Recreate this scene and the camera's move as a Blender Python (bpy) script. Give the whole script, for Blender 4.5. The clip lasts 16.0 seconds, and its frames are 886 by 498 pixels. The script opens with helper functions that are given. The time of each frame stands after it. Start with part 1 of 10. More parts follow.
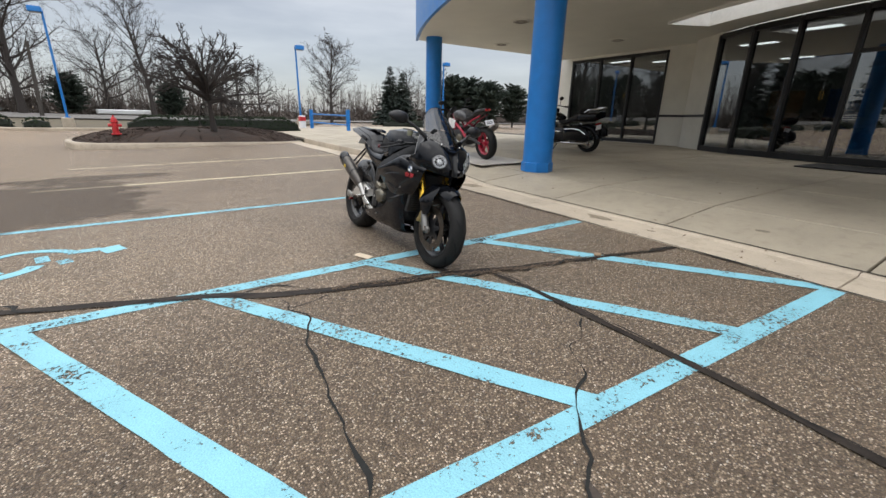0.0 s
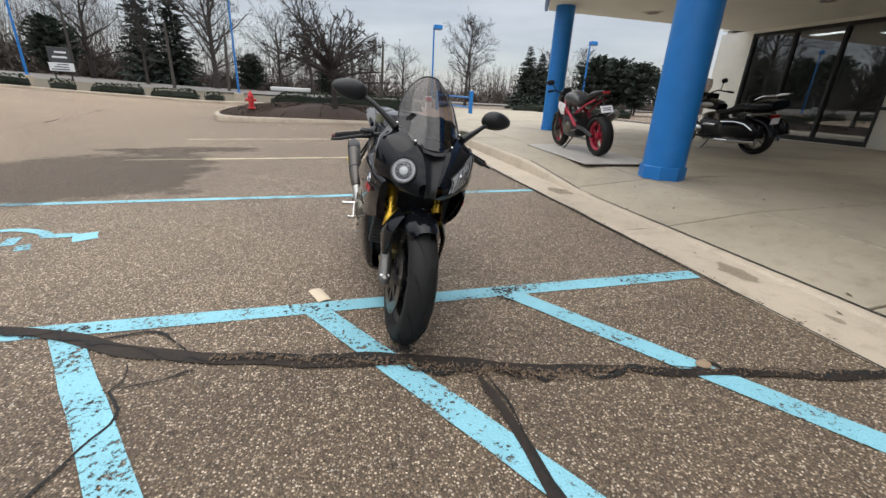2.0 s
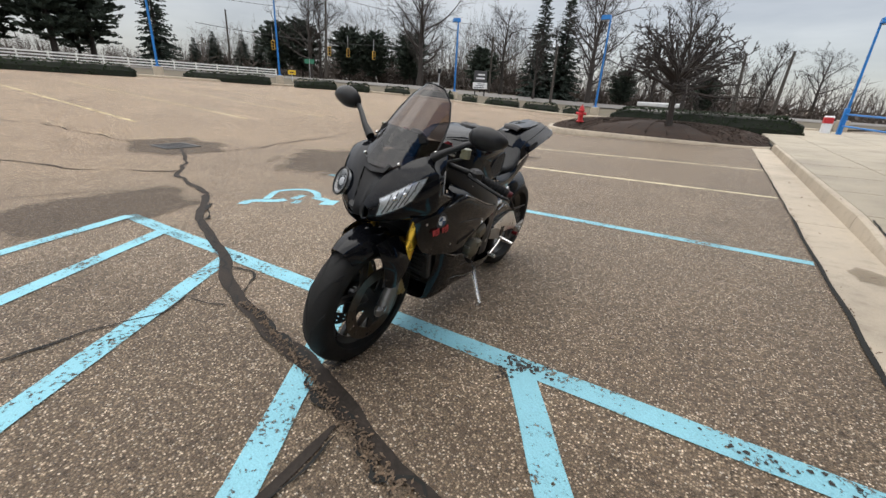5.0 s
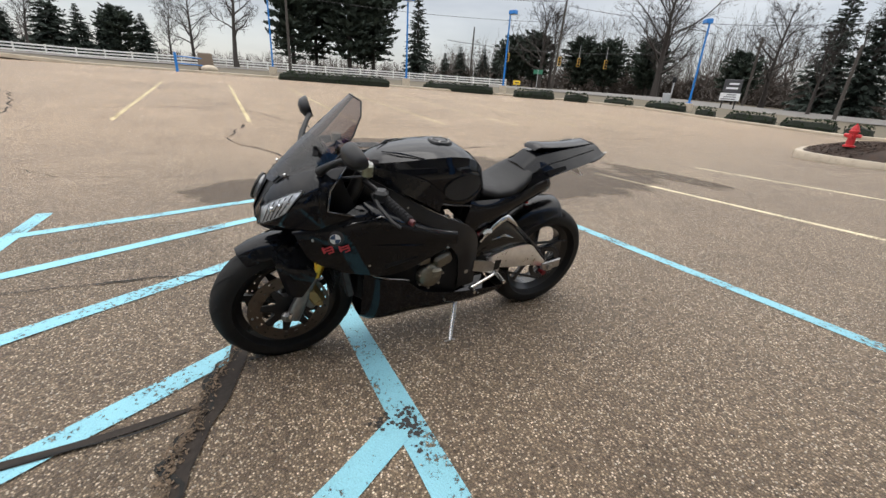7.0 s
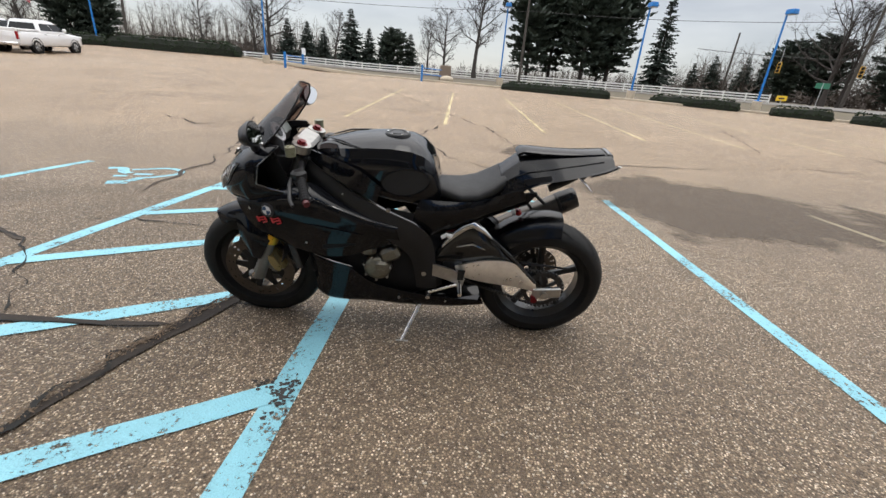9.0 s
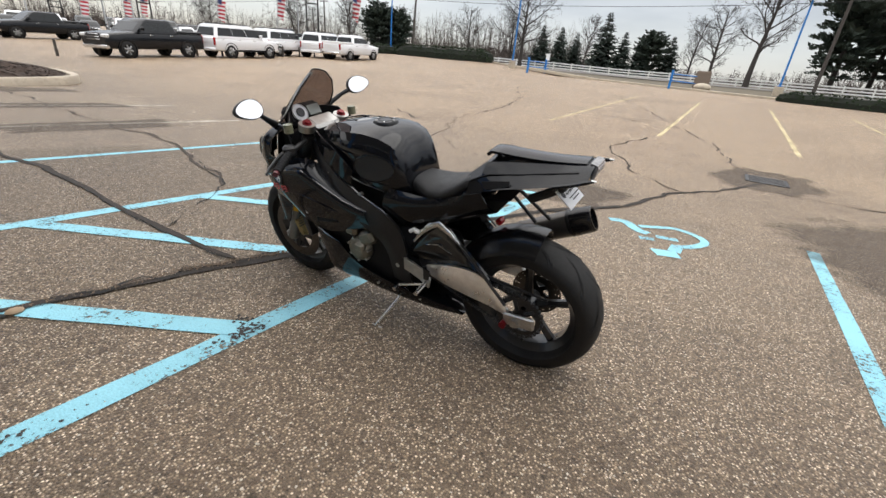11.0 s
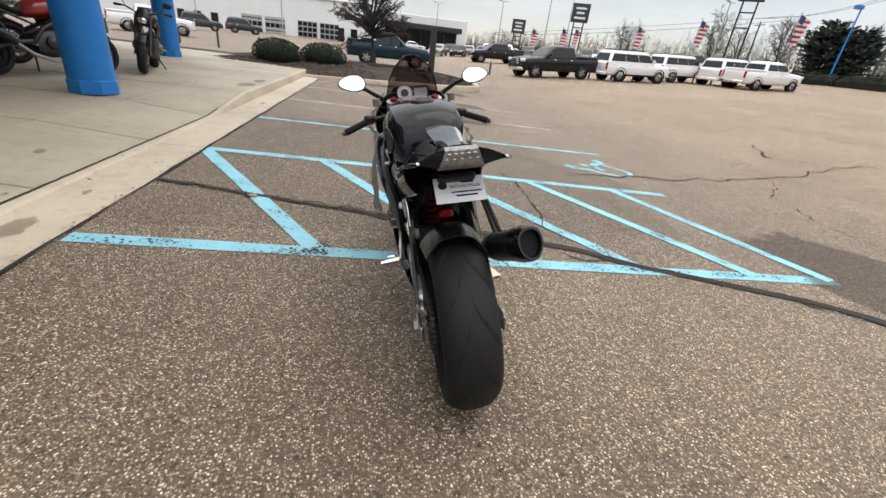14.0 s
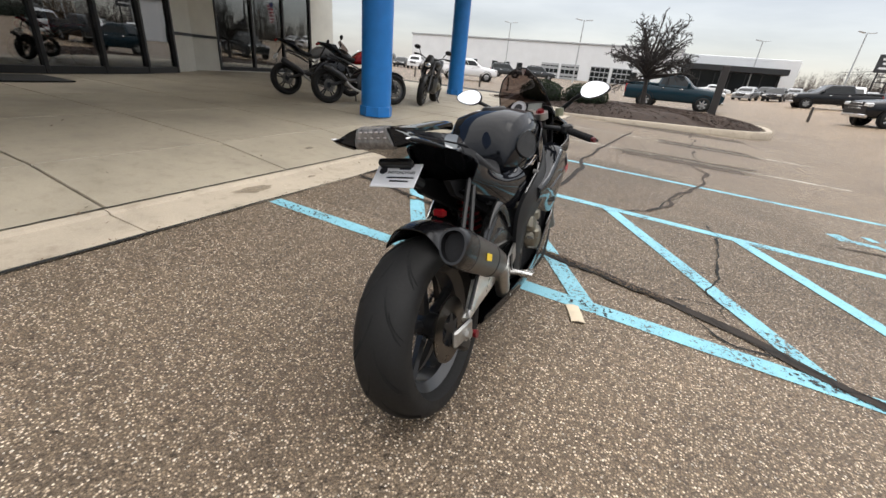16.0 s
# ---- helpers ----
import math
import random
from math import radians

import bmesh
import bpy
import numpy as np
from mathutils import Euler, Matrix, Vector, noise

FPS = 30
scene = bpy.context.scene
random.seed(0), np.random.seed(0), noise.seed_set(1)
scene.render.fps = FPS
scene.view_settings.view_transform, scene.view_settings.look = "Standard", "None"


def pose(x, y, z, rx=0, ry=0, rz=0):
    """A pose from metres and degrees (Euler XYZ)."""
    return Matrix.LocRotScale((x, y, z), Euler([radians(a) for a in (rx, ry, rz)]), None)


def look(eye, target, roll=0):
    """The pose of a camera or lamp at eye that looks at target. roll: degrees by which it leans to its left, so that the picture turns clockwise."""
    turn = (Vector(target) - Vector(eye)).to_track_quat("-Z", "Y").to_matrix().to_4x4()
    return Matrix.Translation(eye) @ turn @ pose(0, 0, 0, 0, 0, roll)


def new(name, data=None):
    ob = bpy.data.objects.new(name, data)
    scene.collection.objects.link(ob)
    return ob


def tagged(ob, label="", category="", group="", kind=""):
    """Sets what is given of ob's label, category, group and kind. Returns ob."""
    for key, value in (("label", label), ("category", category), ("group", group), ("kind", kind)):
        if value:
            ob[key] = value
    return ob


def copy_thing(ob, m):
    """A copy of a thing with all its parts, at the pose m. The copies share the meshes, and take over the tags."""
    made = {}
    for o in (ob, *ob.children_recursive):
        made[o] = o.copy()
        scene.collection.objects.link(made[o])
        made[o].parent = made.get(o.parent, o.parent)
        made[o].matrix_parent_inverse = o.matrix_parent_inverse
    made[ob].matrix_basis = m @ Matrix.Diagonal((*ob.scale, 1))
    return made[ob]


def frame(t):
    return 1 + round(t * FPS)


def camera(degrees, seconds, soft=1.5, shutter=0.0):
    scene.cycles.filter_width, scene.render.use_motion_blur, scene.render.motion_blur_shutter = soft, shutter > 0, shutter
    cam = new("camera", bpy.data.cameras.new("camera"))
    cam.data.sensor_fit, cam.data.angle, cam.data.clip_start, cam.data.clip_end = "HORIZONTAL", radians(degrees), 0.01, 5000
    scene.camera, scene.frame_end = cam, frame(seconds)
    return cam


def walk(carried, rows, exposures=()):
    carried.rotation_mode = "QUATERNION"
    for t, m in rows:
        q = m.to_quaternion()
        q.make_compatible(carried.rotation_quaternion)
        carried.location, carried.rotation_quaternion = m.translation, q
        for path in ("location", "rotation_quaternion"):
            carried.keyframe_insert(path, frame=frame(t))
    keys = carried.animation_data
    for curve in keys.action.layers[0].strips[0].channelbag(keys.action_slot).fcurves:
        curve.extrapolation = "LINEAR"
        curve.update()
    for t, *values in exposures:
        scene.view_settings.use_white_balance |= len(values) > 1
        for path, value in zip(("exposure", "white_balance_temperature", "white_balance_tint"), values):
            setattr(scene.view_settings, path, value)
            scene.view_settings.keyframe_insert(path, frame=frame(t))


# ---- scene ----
cam = camera(93.9, 16.0)
PATH = [
    (0, (-2.217, -2.843, 1.059), (-1.197, -1.234, 0.449), 1.3),
    (0.5, (-1.889, -2.557, 1.042), (-0.961, -0.902, 0.409), 1.7),
    (1, (-1.559, -2.324, 1.059), (-0.752, -0.616, 0.402), 2.2),
    (1.5, (-1.243, -2.114, 1.058), (-0.588, -0.351, 0.377), 2.5),
    (2, (-0.936, -1.997, 1.048), (-0.466, -0.182, 0.35), 2.9),
    (2.5, (-0.651, -1.956, 1.089), (-0.393, -0.105, 0.377), 3.2),
    (3, (-0.446, -1.912, 1.065), (-0.431, -0.048, 0.342), 3.4),
    (3.5, (-0.208, -1.848, 1.09), (-0.459, -0.004, 0.358), 3.4),
    (4, (0.02, -1.752, 1.09), (-0.492, 0.035, 0.354), 3.3),
    (4.5, (0.266, -1.643, 1.117), (-0.496, 0.056, 0.387), 3.2),
    (5, (0.45, -1.458, 1.099), (-0.535, 0.127, 0.381), 3.3),
    (5.2, (0.528, -1.362, 1.124), (-0.539, 0.17, 0.408), 3.3),
    (7.3, (1.114, -0.306, 1.167), (-0.573, 0.47, 0.425), 3.7),
    (7.5, (1.151, -0.18, 1.162), (-0.569, 0.514, 0.414), 3.8),
    (8, (1.229, 0.068, 1.185), (-0.563, 0.534, 0.428), 4.0),
    (8.2, (1.24, 0.167, 1.168), (-0.576, 0.534, 0.413), 4.1),
    (10.3, (1.044, 1.257, 1.164), (-0.687, 0.634, 0.38), 5.1),
    (10.5, (0.983, 1.349, 1.181), (-0.704, 0.623, 0.388), 5.1),
    (11, (0.849, 1.543, 1.184), (-0.715, 0.597, 0.374), 5.3),
    (11.5, (0.691, 1.773, 1.212), (-0.724, 0.625, 0.388), 5.6),
    (12, (0.497, 1.924, 1.187), (-0.735, 0.586, 0.354), 5.9),
    (12.5, (0.296, 2.047, 1.199), (-0.739, 0.559, 0.354), 6.3),
    (13, (0.078, 2.191, 1.191), (-0.752, 0.584, 0.339), 6.7),
    (13.5, (-0.126, 2.275, 1.173), (-0.717, 0.57, 0.31), 6.8),
    (14, (-0.366, 2.288, 1.16), (-0.7, 0.516, 0.295), 6.7),
    (14.5, (-0.558, 2.277, 1.161), (-0.62, 0.472, 0.302), 6.3),
    (15, (-0.81, 2.273, 1.145), (-0.572, 0.475, 0.303), 6.0),
    (15.5, (-1.021, 2.238, 1.122), (-0.487, 0.496, 0.297), 5.7),
    (16, (-1.244, 2.131, 1.103), (-0.443, 0.489, 0.29), 5.4),
]
walk(cam, [(t, look(eye, target, roll)) for t, eye, target, roll in PATH], [(0, -0.02, 6450, 10), (3.5, 0.0, 6550, 10), (5.0, -0.03, 6600, 10), (7.2, 0.15, 6600, 10), (11.5, 0.15, 6600, 10), (14.2, 0.11, 6600, 10), (16, 0.16, 6600, 10)])

# ---- world and light ----
scene.view_settings.exposure = 0.0
world = bpy.data.worlds.new("overcast_sky")
scene.world = world
world.use_nodes = True
_n, _l = world.node_tree.nodes, world.node_tree.links
_n.clear()
_out = _n.new("ShaderNodeOutputWorld")
_bg = _n.new("ShaderNodeBackground")
_sky = _n.new("ShaderNodeTexSky")
_sky.sky_type, _sky.sun_disc = "NISHITA", False
_sky.sun_elevation, _sky.sun_rotation = radians(52), radians(200)
_co = _n.new("ShaderNodeTexCoord")
_sep = _n.new("ShaderNodeSeparateXYZ")
_l.new(_co.outputs["Generated"], _sep.inputs[0])
# overcast: the zenith about three times as bright as the horizon
_grad = _n.new("ShaderNodeValToRGB")
_grad.color_ramp.elements[0].position, _grad.color_ramp.elements[0].color = 0.0, (0.415, 0.415, 0.425, 1)
_grad.color_ramp.elements[1].position, _grad.color_ramp.elements[1].color = 1.0, (2.5, 2.46, 2.40, 1)
_e = _grad.color_ramp.elements.new(0.22)
_e.color = (0.50, 0.502, 0.512, 1)
_e = _grad.color_ramp.elements.new(0.45)
_e.color = (1.30, 1.30, 1.30, 1)
_l.new(_sep.outputs["Z"], _grad.inputs[0])
# long flat cloud banks
_map = _n.new("ShaderNodeMapping")
_map.inputs["Scale"].default_value = (1.6, 1.6, 8.0)
_noi = _n.new("ShaderNodeTexNoise")
_noi.inputs["Scale"].default_value, _noi.inputs["Detail"].default_value, _noi.inputs["Roughness"].default_value = 1.7, 5, 0.55
_l.new(_co.outputs["Generated"], _map.inputs[0])
_l.new(_map.outputs[0], _noi.inputs["Vector"])
_cl = _n.new("ShaderNodeValToRGB")
_cl.color_ramp.elements[0].position, _cl.color_ramp.elements[0].color = 0.32, (0.80, 0.81, 0.84, 1)
_cl.color_ramp.elements[1].position, _cl.color_ramp.elements[1].color = 0.66, (1.18, 1.18, 1.17, 1)
_l.new(_noi.outputs["Fac"], _cl.inputs[0])
_mul = _n.new("ShaderNodeMix")
_mul.data_type, _mul.blend_type = "RGBA", "MULTIPLY"
_mul.inputs["Factor"].default_value = 1.0
_l.new(_grad.outputs[0], _mul.inputs["A"])
_l.new(_cl.outputs[0], _mul.inputs["B"])
_mix = _n.new("ShaderNodeMix")
_mix.data_type = "RGBA"
_mix.inputs["Factor"].default_value = 0.04
_l.new(_mul.outputs["Result"], _mix.inputs["A"])
_l.new(_sky.outputs[0], _mix.inputs["B"])
_l.new(_mix.outputs["Result"], _bg.inputs["Color"])
_bg.inputs["Strength"].default_value = 1.0
_l.new(_bg.outputs[0], _out.inputs[0])

_sd = bpy.data.lights.new("sun", "SUN")
_sd.energy, _sd.angle, _sd.color = 0.5, radians(40), (1.0, 0.97, 0.93)
sun = new("sun", _sd)
sun.matrix_world = look((0, 0, 60), (12, -6, 10))

# ---- materials ----
MATS = {}


def nodes_of(name):
    m = bpy.data.materials.new(name)
    m.use_nodes = True
    nt = m.node_tree
    b = nt.nodes["Principled BSDF"]
    return m, nt, b


def coords(nt, scale=1.0, world_space=False):
    if world_space:
        g = nt.nodes.new("ShaderNodeNewGeometry")
        src = g.outputs["Position"]
    else:
        c = nt.nodes.new("ShaderNodeTexCoord")
        src = c.outputs["Object"]
    mp = nt.nodes.new("ShaderNodeMapping")
    mp.inputs["Scale"].default_value = scale if isinstance(scale, tuple) else (scale, scale, scale)
    nt.links.new(src, mp.inputs[0])
    return mp.outputs[0]


def noise_node(nt, vec, scale, detail=4, rough=0.55):
    n = nt.nodes.new("ShaderNodeTexNoise")
    n.inputs["Scale"].default_value, n.inputs["Detail"].default_value, n.inputs["Roughness"].default_value = scale, detail, rough
    nt.links.new(vec, n.inputs["Vector"])
    return n.outputs["Fac"]


def ramp_node(nt, fac, stops):
    r = nt.nodes.new("ShaderNodeValToRGB")
    el = r.color_ramp.elements
    while len(el) < len(stops):
        el.new(0.5)
    for e, (p, c) in zip(el, stops):
        e.position = p
        e.color = (*c, 1) if len(c) == 3 else c
    nt.links.new(fac, r.inputs[0])
    return r.outputs[0]


def mixc(nt, fac, a, b, kind="MIX"):
    m = nt.nodes.new("ShaderNodeMix")
    m.data_type, m.blend_type = "RGBA", kind
    for key, v in (("Factor", fac), ("A", a), ("B", b)):
        s = m.inputs[key]
        if isinstance(v, (int, float)):
            s.default_value = v
        elif isinstance(v, tuple):
            s.default_value = (*v, 1) if len(v) == 3 else v
        else:
            nt.links.new(v, s)
    return m.outputs["Result"]


def bump(nt, b, height, strength=0.3, distance=0.01):
    n = nt.nodes.new("ShaderNodeBump")
    n.inputs["Strength"].default_value, n.inputs["Distance"].default_value = strength, distance
    nt.links.new(height, n.inputs["Height"])
    nt.links.new(n.outputs[0], b.inputs["Normal"])


def plain(name, col, rough=0.5, metal=0.0, vary=0.12, scale=14.0, bumpy=0.0, coat=0.0, spec=0.5, fine=90.0, rvar=0.12):
    """A surface of one colour with broad and fine variation."""
    if name in MATS:
        return MATS[name]
    m, nt, b = nodes_of(name)
    v = coords(nt)
    n1 = noise_node(nt, v, scale, 5)
    n2 = noise_node(nt, v, fine, 3)
    lo = tuple(c * (1 - vary) for c in col)
    hi = tuple(min(1, c * (1 + vary)) for c in col)
    c1 = ramp_node(nt, n1, [(0.3, lo), (0.7, hi)])
    c2 = mixc(nt, 0.35 * min(1, vary * 4), c1, ramp_node(nt, n2, [(0.35, lo), (0.65, hi)]))
    nt.links.new(c2, b.inputs["Base Color"])
    r = ramp_node(nt, n1, [(0.3, (max(0.02, rough - rvar * rough),) * 3), (0.7, (min(1, rough + rvar * rough),) * 3)])
    nt.links.new(r, b.inputs["Roughness"])
    b.inputs["Metallic"].default_value = metal
    b.inputs["Specular IOR Level"].default_value = spec
    if coat:
        b.inputs["Coat Weight"].default_value, b.inputs["Coat Roughness"].default_value = coat, 0.04
    if bumpy:
        bump(nt, b, n2, bumpy, 0.004)
    MATS[name] = m
    return m


def glass_sheet(name, tint, gloss=0.08, rough=0.02, ior=1.45):
    """Thin sheet glass or clear plastic: tinted see-through with mirror-like gloss by Fresnel."""
    if name in MATS:
        return MATS[name]
    m = bpy.data.materials.new(name)
    m.use_nodes = True
    nt = m.node_tree
    nt.nodes.clear()
    out = nt.nodes.new("ShaderNodeOutputMaterial")
    tr = nt.nodes.new("ShaderNodeBsdfTransparent")
    tr.inputs[0].default_value = (*tint, 1)
    gl = nt.nodes.new("ShaderNodeBsdfGlossy")
    gl.inputs["Roughness"].default_value = rough
    lw = nt.nodes.new("ShaderNodeLayerWeight")
    lw.inputs["Blend"].default_value = 0.5
    pw = nt.nodes.new("ShaderNodeMath")
    pw.operation = "POWER"
    pw.inputs[1].default_value = 4.5
    nt.links.new(lw.outputs["Facing"], pw.inputs[0])
    ad = nt.nodes.new("ShaderNodeMath")
    ad.operation, ad.use_clamp = "MULTIPLY_ADD", True
    ad.inputs[1].default_value, ad.inputs[2].default_value = 0.9, gloss + ((ior - 1) / (ior + 1)) ** 2
    nt.links.new(pw.outputs[0], ad.inputs[0])
    mx = nt.nodes.new("ShaderNodeMixShader")
    nt.links.new(ad.outputs[0], mx.inputs[0])
    nt.links.new(tr.outputs[0], mx.inputs[1])
    nt.links.new(gl.outputs[0], mx.inputs[2])
    nt.links.new(mx.outputs[0], out.inputs[0])
    MATS[name] = m
    return m


def glow(name, col, strength):
    if name in MATS:
        return MATS[name]
    m, nt, b = nodes_of(name)
    b.inputs["Base Color"].default_value = (*col, 1)
    b.inputs["Emission Color"].default_value = (*col, 1)
    b.inputs["Emission Strength"].default_value = strength
    MATS[name] = m
    return m


def asphalt_material():
    m, nt, b = nodes_of("asphalt")
    v = coords(nt, 1.0, True)
    vor = nt.nodes.new("ShaderNodeTexVoronoi")
    vor.inputs["Scale"].default_value = 120
    nt.links.new(v, vor.inputs["Vector"])
    sepc = nt.nodes.new("ShaderNodeSeparateColor")
    nt.links.new(vor.outputs["Color"], sepc.inputs[0])
    stone = ramp_node(nt, sepc.outputs[0], [(0.0, (0.045, 0.033, 0.023)), (0.38, (0.160, 0.120, 0.084)), (0.68, (0.325, 0.254, 0.183)), (0.88, (0.57, 0.475, 0.37)), (1.0, (0.90, 0.80, 0.68))])
    binder = ramp_node(nt, vor.outputs["Distance"], [(0.25, (0, 0, 0)), (0.62, (1, 1, 1))])
    fine = noise_node(nt, v, 420, 2)
    bind = ramp_node(nt, fine, [(0.35, (0.042, 0.032, 0.023)), (0.7, (0.205, 0.156, 0.110))])
    c = mixc(nt, binder, stone, bind)
    # broad blotches, tyre wear and damp places
    big = noise_node(nt, v, 0.35, 5, 0.6)
    mid = noise_node(nt, v, 2.3, 5, 0.6)
    tone = ramp_node(nt, big, [(0.3, (0.80, 0.79, 0.79)), (0.55, (1.0, 1.0, 1.0)), (0.75, (1.16, 1.15, 1.13))])
    tone2 = ramp_node(nt, mid, [(0.25, (0.82, 0.82, 0.82)), (0.5, (1.0, 1.0, 1.0)), (0.8, (1.10, 1.10, 1.09))])
    c = mixc(nt, 1.0, c, tone, "MULTIPLY")
    c = mixc(nt, 1.0, c, tone2, "MULTIPLY")
    # clots of binder and bare places a few centimetres across
    clot = noise_node(nt, v, 34, 5, 0.7)
    c = mixc(nt, 1.0, c, ramp_node(nt, clot, [(0.33, (0.36, 0.345, 0.33)), (0.44, (0.90, 0.90, 0.90)), (0.62, (1.08, 1.08, 1.07)), (0.74, (1.38, 1.36, 1.31))]), "MULTIPLY")
    # beyond the bays the colour turns gradually paler and warmer westwards
    sx = nt.nodes.new("ShaderNodeSeparateXYZ")
    nt.links.new(v, sx.inputs[0])
    lane = nt.nodes.new("ShaderNodeMapRange")
    lane.interpolation_type = "SMOOTHSTEP"
    lane.inputs["From Min"].default_value, lane.inputs["From Max"].default_value = -2.0, -11.0
    nt.links.new(sx.outputs["X"], lane.inputs["Value"])
    c = mixc(nt, lane.outputs[0], c, mixc(nt, 1.0, c, (1.34, 1.29, 1.22), "MULTIPLY"))
    c = mixc(nt, 1.0, c, (1.205, 1.15, 1.075), "MULTIPLY")
    nt.links.new(c, b.inputs["Base Color"])
    rr = ramp_node(nt, sepc.outputs[1], [(0.0, (0.42, 0.42, 0.42)), (1.0, (0.72, 0.72, 0.72))])
    nt.links.new(rr, b.inputs["Roughness"])
    b.inputs["Specular IOR Level"].default_value = 0.42
    inv = nt.nodes.new("ShaderNodeMath")
    inv.operation = "SUBTRACT"
    inv.inputs[0].default_value = 1.0
    nt.links.new(vor.outputs["Distance"], inv.inputs[1])
    bump(nt, b, inv.outputs[0], 0.8, 0.009)
    return m


def worn_paint(name, col, lo, hi, scale=9.0, thin=0.0):
    """Road paint with chips worn through to what lies beneath."""
    m, nt, b = nodes_of(name)
    v = coords(nt, 1.0, True)
    n1 = noise_node(nt, v, 3.0, 5, 0.6)
    n2 = noise_node(nt, v, 46, 6, 0.7)
    cc = ramp_node(nt, n1, [(0.3, tuple(c * 0.82 for c in col)), (0.7, col)])
    n3 = noise_node(nt, v, 260, 3)
    cc = mixc(nt, 1.0, cc, ramp_node(nt, n3, [(0.3, (0.78, 0.78, 0.78)), (0.62, (1.05, 1.05, 1.05))]), "MULTIPLY")
    nt.links.new(cc, b.inputs["Base Color"])
    b.inputs["Roughness"].default_value = 0.6
    add = nt.nodes.new("ShaderNodeMath")
    add.operation = "MULTIPLY_ADD"
    add.inputs[1].default_value, add.inputs[2].default_value = 0.6, 0.0
    nt.links.new(n1, add.inputs[0])
    ad2 = nt.nodes.new("ShaderNodeMath")
    nt.links.new(add.outputs[0], ad2.inputs[0])
    nt.links.new(n2, ad2.inputs[1])
    al = ramp_node(nt, ad2.outputs[0], [(lo, (0, 0, 0)), (hi, (1 - thin,) * 3)])
    nt.links.new(al, b.inputs["Alpha"])
    vor = nt.nodes.new("ShaderNodeTexVoronoi")
    vor.inputs["Scale"].default_value = 105
    nt.links.new(v, vor.inputs["Vector"])
    inv = nt.nodes.new("ShaderNodeMath")
    inv.operation = "SUBTRACT"
    inv.inputs[0].default_value = 1.0
    nt.links.new(vor.outputs["Distance"], inv.inputs[1])
    bump(nt, b, inv.outputs[0], 0.45, 0.006)
    return m


def stain_material(name, col, rough, amount, lo, hi, scale):
    """A dark or damp stain with soft ragged edges, fading out by its own noise and by the edge weight in the mesh."""
    m, nt, b = nodes_of(name)
    v = coords(nt, 1.0, True)
    n1 = noise_node(nt, v, scale, 6, 0.62)
    at = nt.nodes.new("ShaderNodeAttribute")
    at.attribute_name = "fade"
    mu = nt.nodes.new("ShaderNodeMath")
    mu.operation = "MULTIPLY_ADD"
    mu.inputs[1].default_value = 0.9
    nt.links.new(at.outputs["Fac"], mu.inputs[0])
    nt.links.new(n1, mu.inputs[2])
    al = ramp_node(nt, mu.outputs[0], [(lo, (0, 0, 0)), (hi, (amount,) * 3)])
    nt.links.new(al, b.inputs["Alpha"])
    n2 = noise_node(nt, v, 150, 3)
    nt.links.new(ramp_node(nt, n2, [(0.3, tuple(c * 0.6 for c in col)), (0.7, tuple(min(1, c * 1.4) for c in col))]), b.inputs["Base Color"])
    b.inputs["Roughness"].default_value = rough
    bump(nt, b, n2, 0.3, 0.004)
    return m


def concrete_material(name, col, joints=True):
    m, nt, b = nodes_of(name)
    v = coords(nt, 1.0, True)
    n1 = noise_node(nt, v, 0.9, 6, 0.62)
    n2 = noise_node(nt, v, 9, 6, 0.65)
    n3 = noise_node(nt, v, 170, 3)
    c = ramp_node(nt, n1, [(0.28, tuple(k * 0.74 for k in col)), (0.5, col), (0.75, tuple(min(1, k * 1.16) for k in col))])
    c = mixc(nt, 1.0, c, ramp_node(nt, n2, [(0.25, (0.72, 0.70, 0.66)), (0.48, (1, 1, 1)), (0.8, (1.07, 1.07, 1.06))]), "MULTIPLY")
    c = mixc(nt, 1.0, c, ramp_node(nt, n3, [(0.25, (0.82, 0.82, 0.82)), (0.7, (1.06, 1.06, 1.06))]), "MULTIPLY")
    nt.links.new(c, b.inputs["Base Color"])
    nt.links.new(ramp_node(nt, n2, [(0.3, (0.55,) * 3), (0.7, (0.8,) * 3)]), b.inputs["Roughness"])
    bump(nt, b, n3, 0.22, 0.004)
    return m


ASPHALT = asphalt_material()
BLUE_PAINT = worn_paint("blue_road_paint", (0.25, 0.56, 0.66), 0.668, 0.726)
CREAM_PAINT = worn_paint("cream_road_paint", (0.76, 0.66, 0.44), 0.60, 0.76)
YELLOW_PAINT = worn_paint("yellow_road_paint", (0.73, 0.61, 0.34), 0.64, 0.82, thin=0.15)
WHITE_PAINT = worn_paint("pale_road_paint", (0.72, 0.67, 0.57), 0.64, 0.82, thin=0.15)
WET = stain_material("damp_stain", (0.082, 0.062, 0.047), 0.8, 0.50, 0.80, 1.30, 2.2)
AISLE_TONE = stain_material("aisle_tone", (0.055, 0.046, 0.038), 0.85, 0.14, 0.20, 0.75, 1.6)
OIL = stain_material("oil_stain", (0.045, 0.036, 0.027), 0.45, 0.55, 1.0, 1.35, 7.0)
RUST = stain_material("brown_stain", (0.15, 0.11, 0.065), 0.8, 0.38, 0.85, 1.6, 9.0)
CONCRETE = concrete_material("pavement_concrete", (0.375, 0.327, 0.250))
KERB_CONC = concrete_material("kerb_concrete", (0.47, 0.40, 0.31))
SEAL = plain("crack_sealant", (0.029, 0.023, 0.019), 0.7, vary=0.5, scale=9, fine=60, bumpy=0.5, spec=0.18)
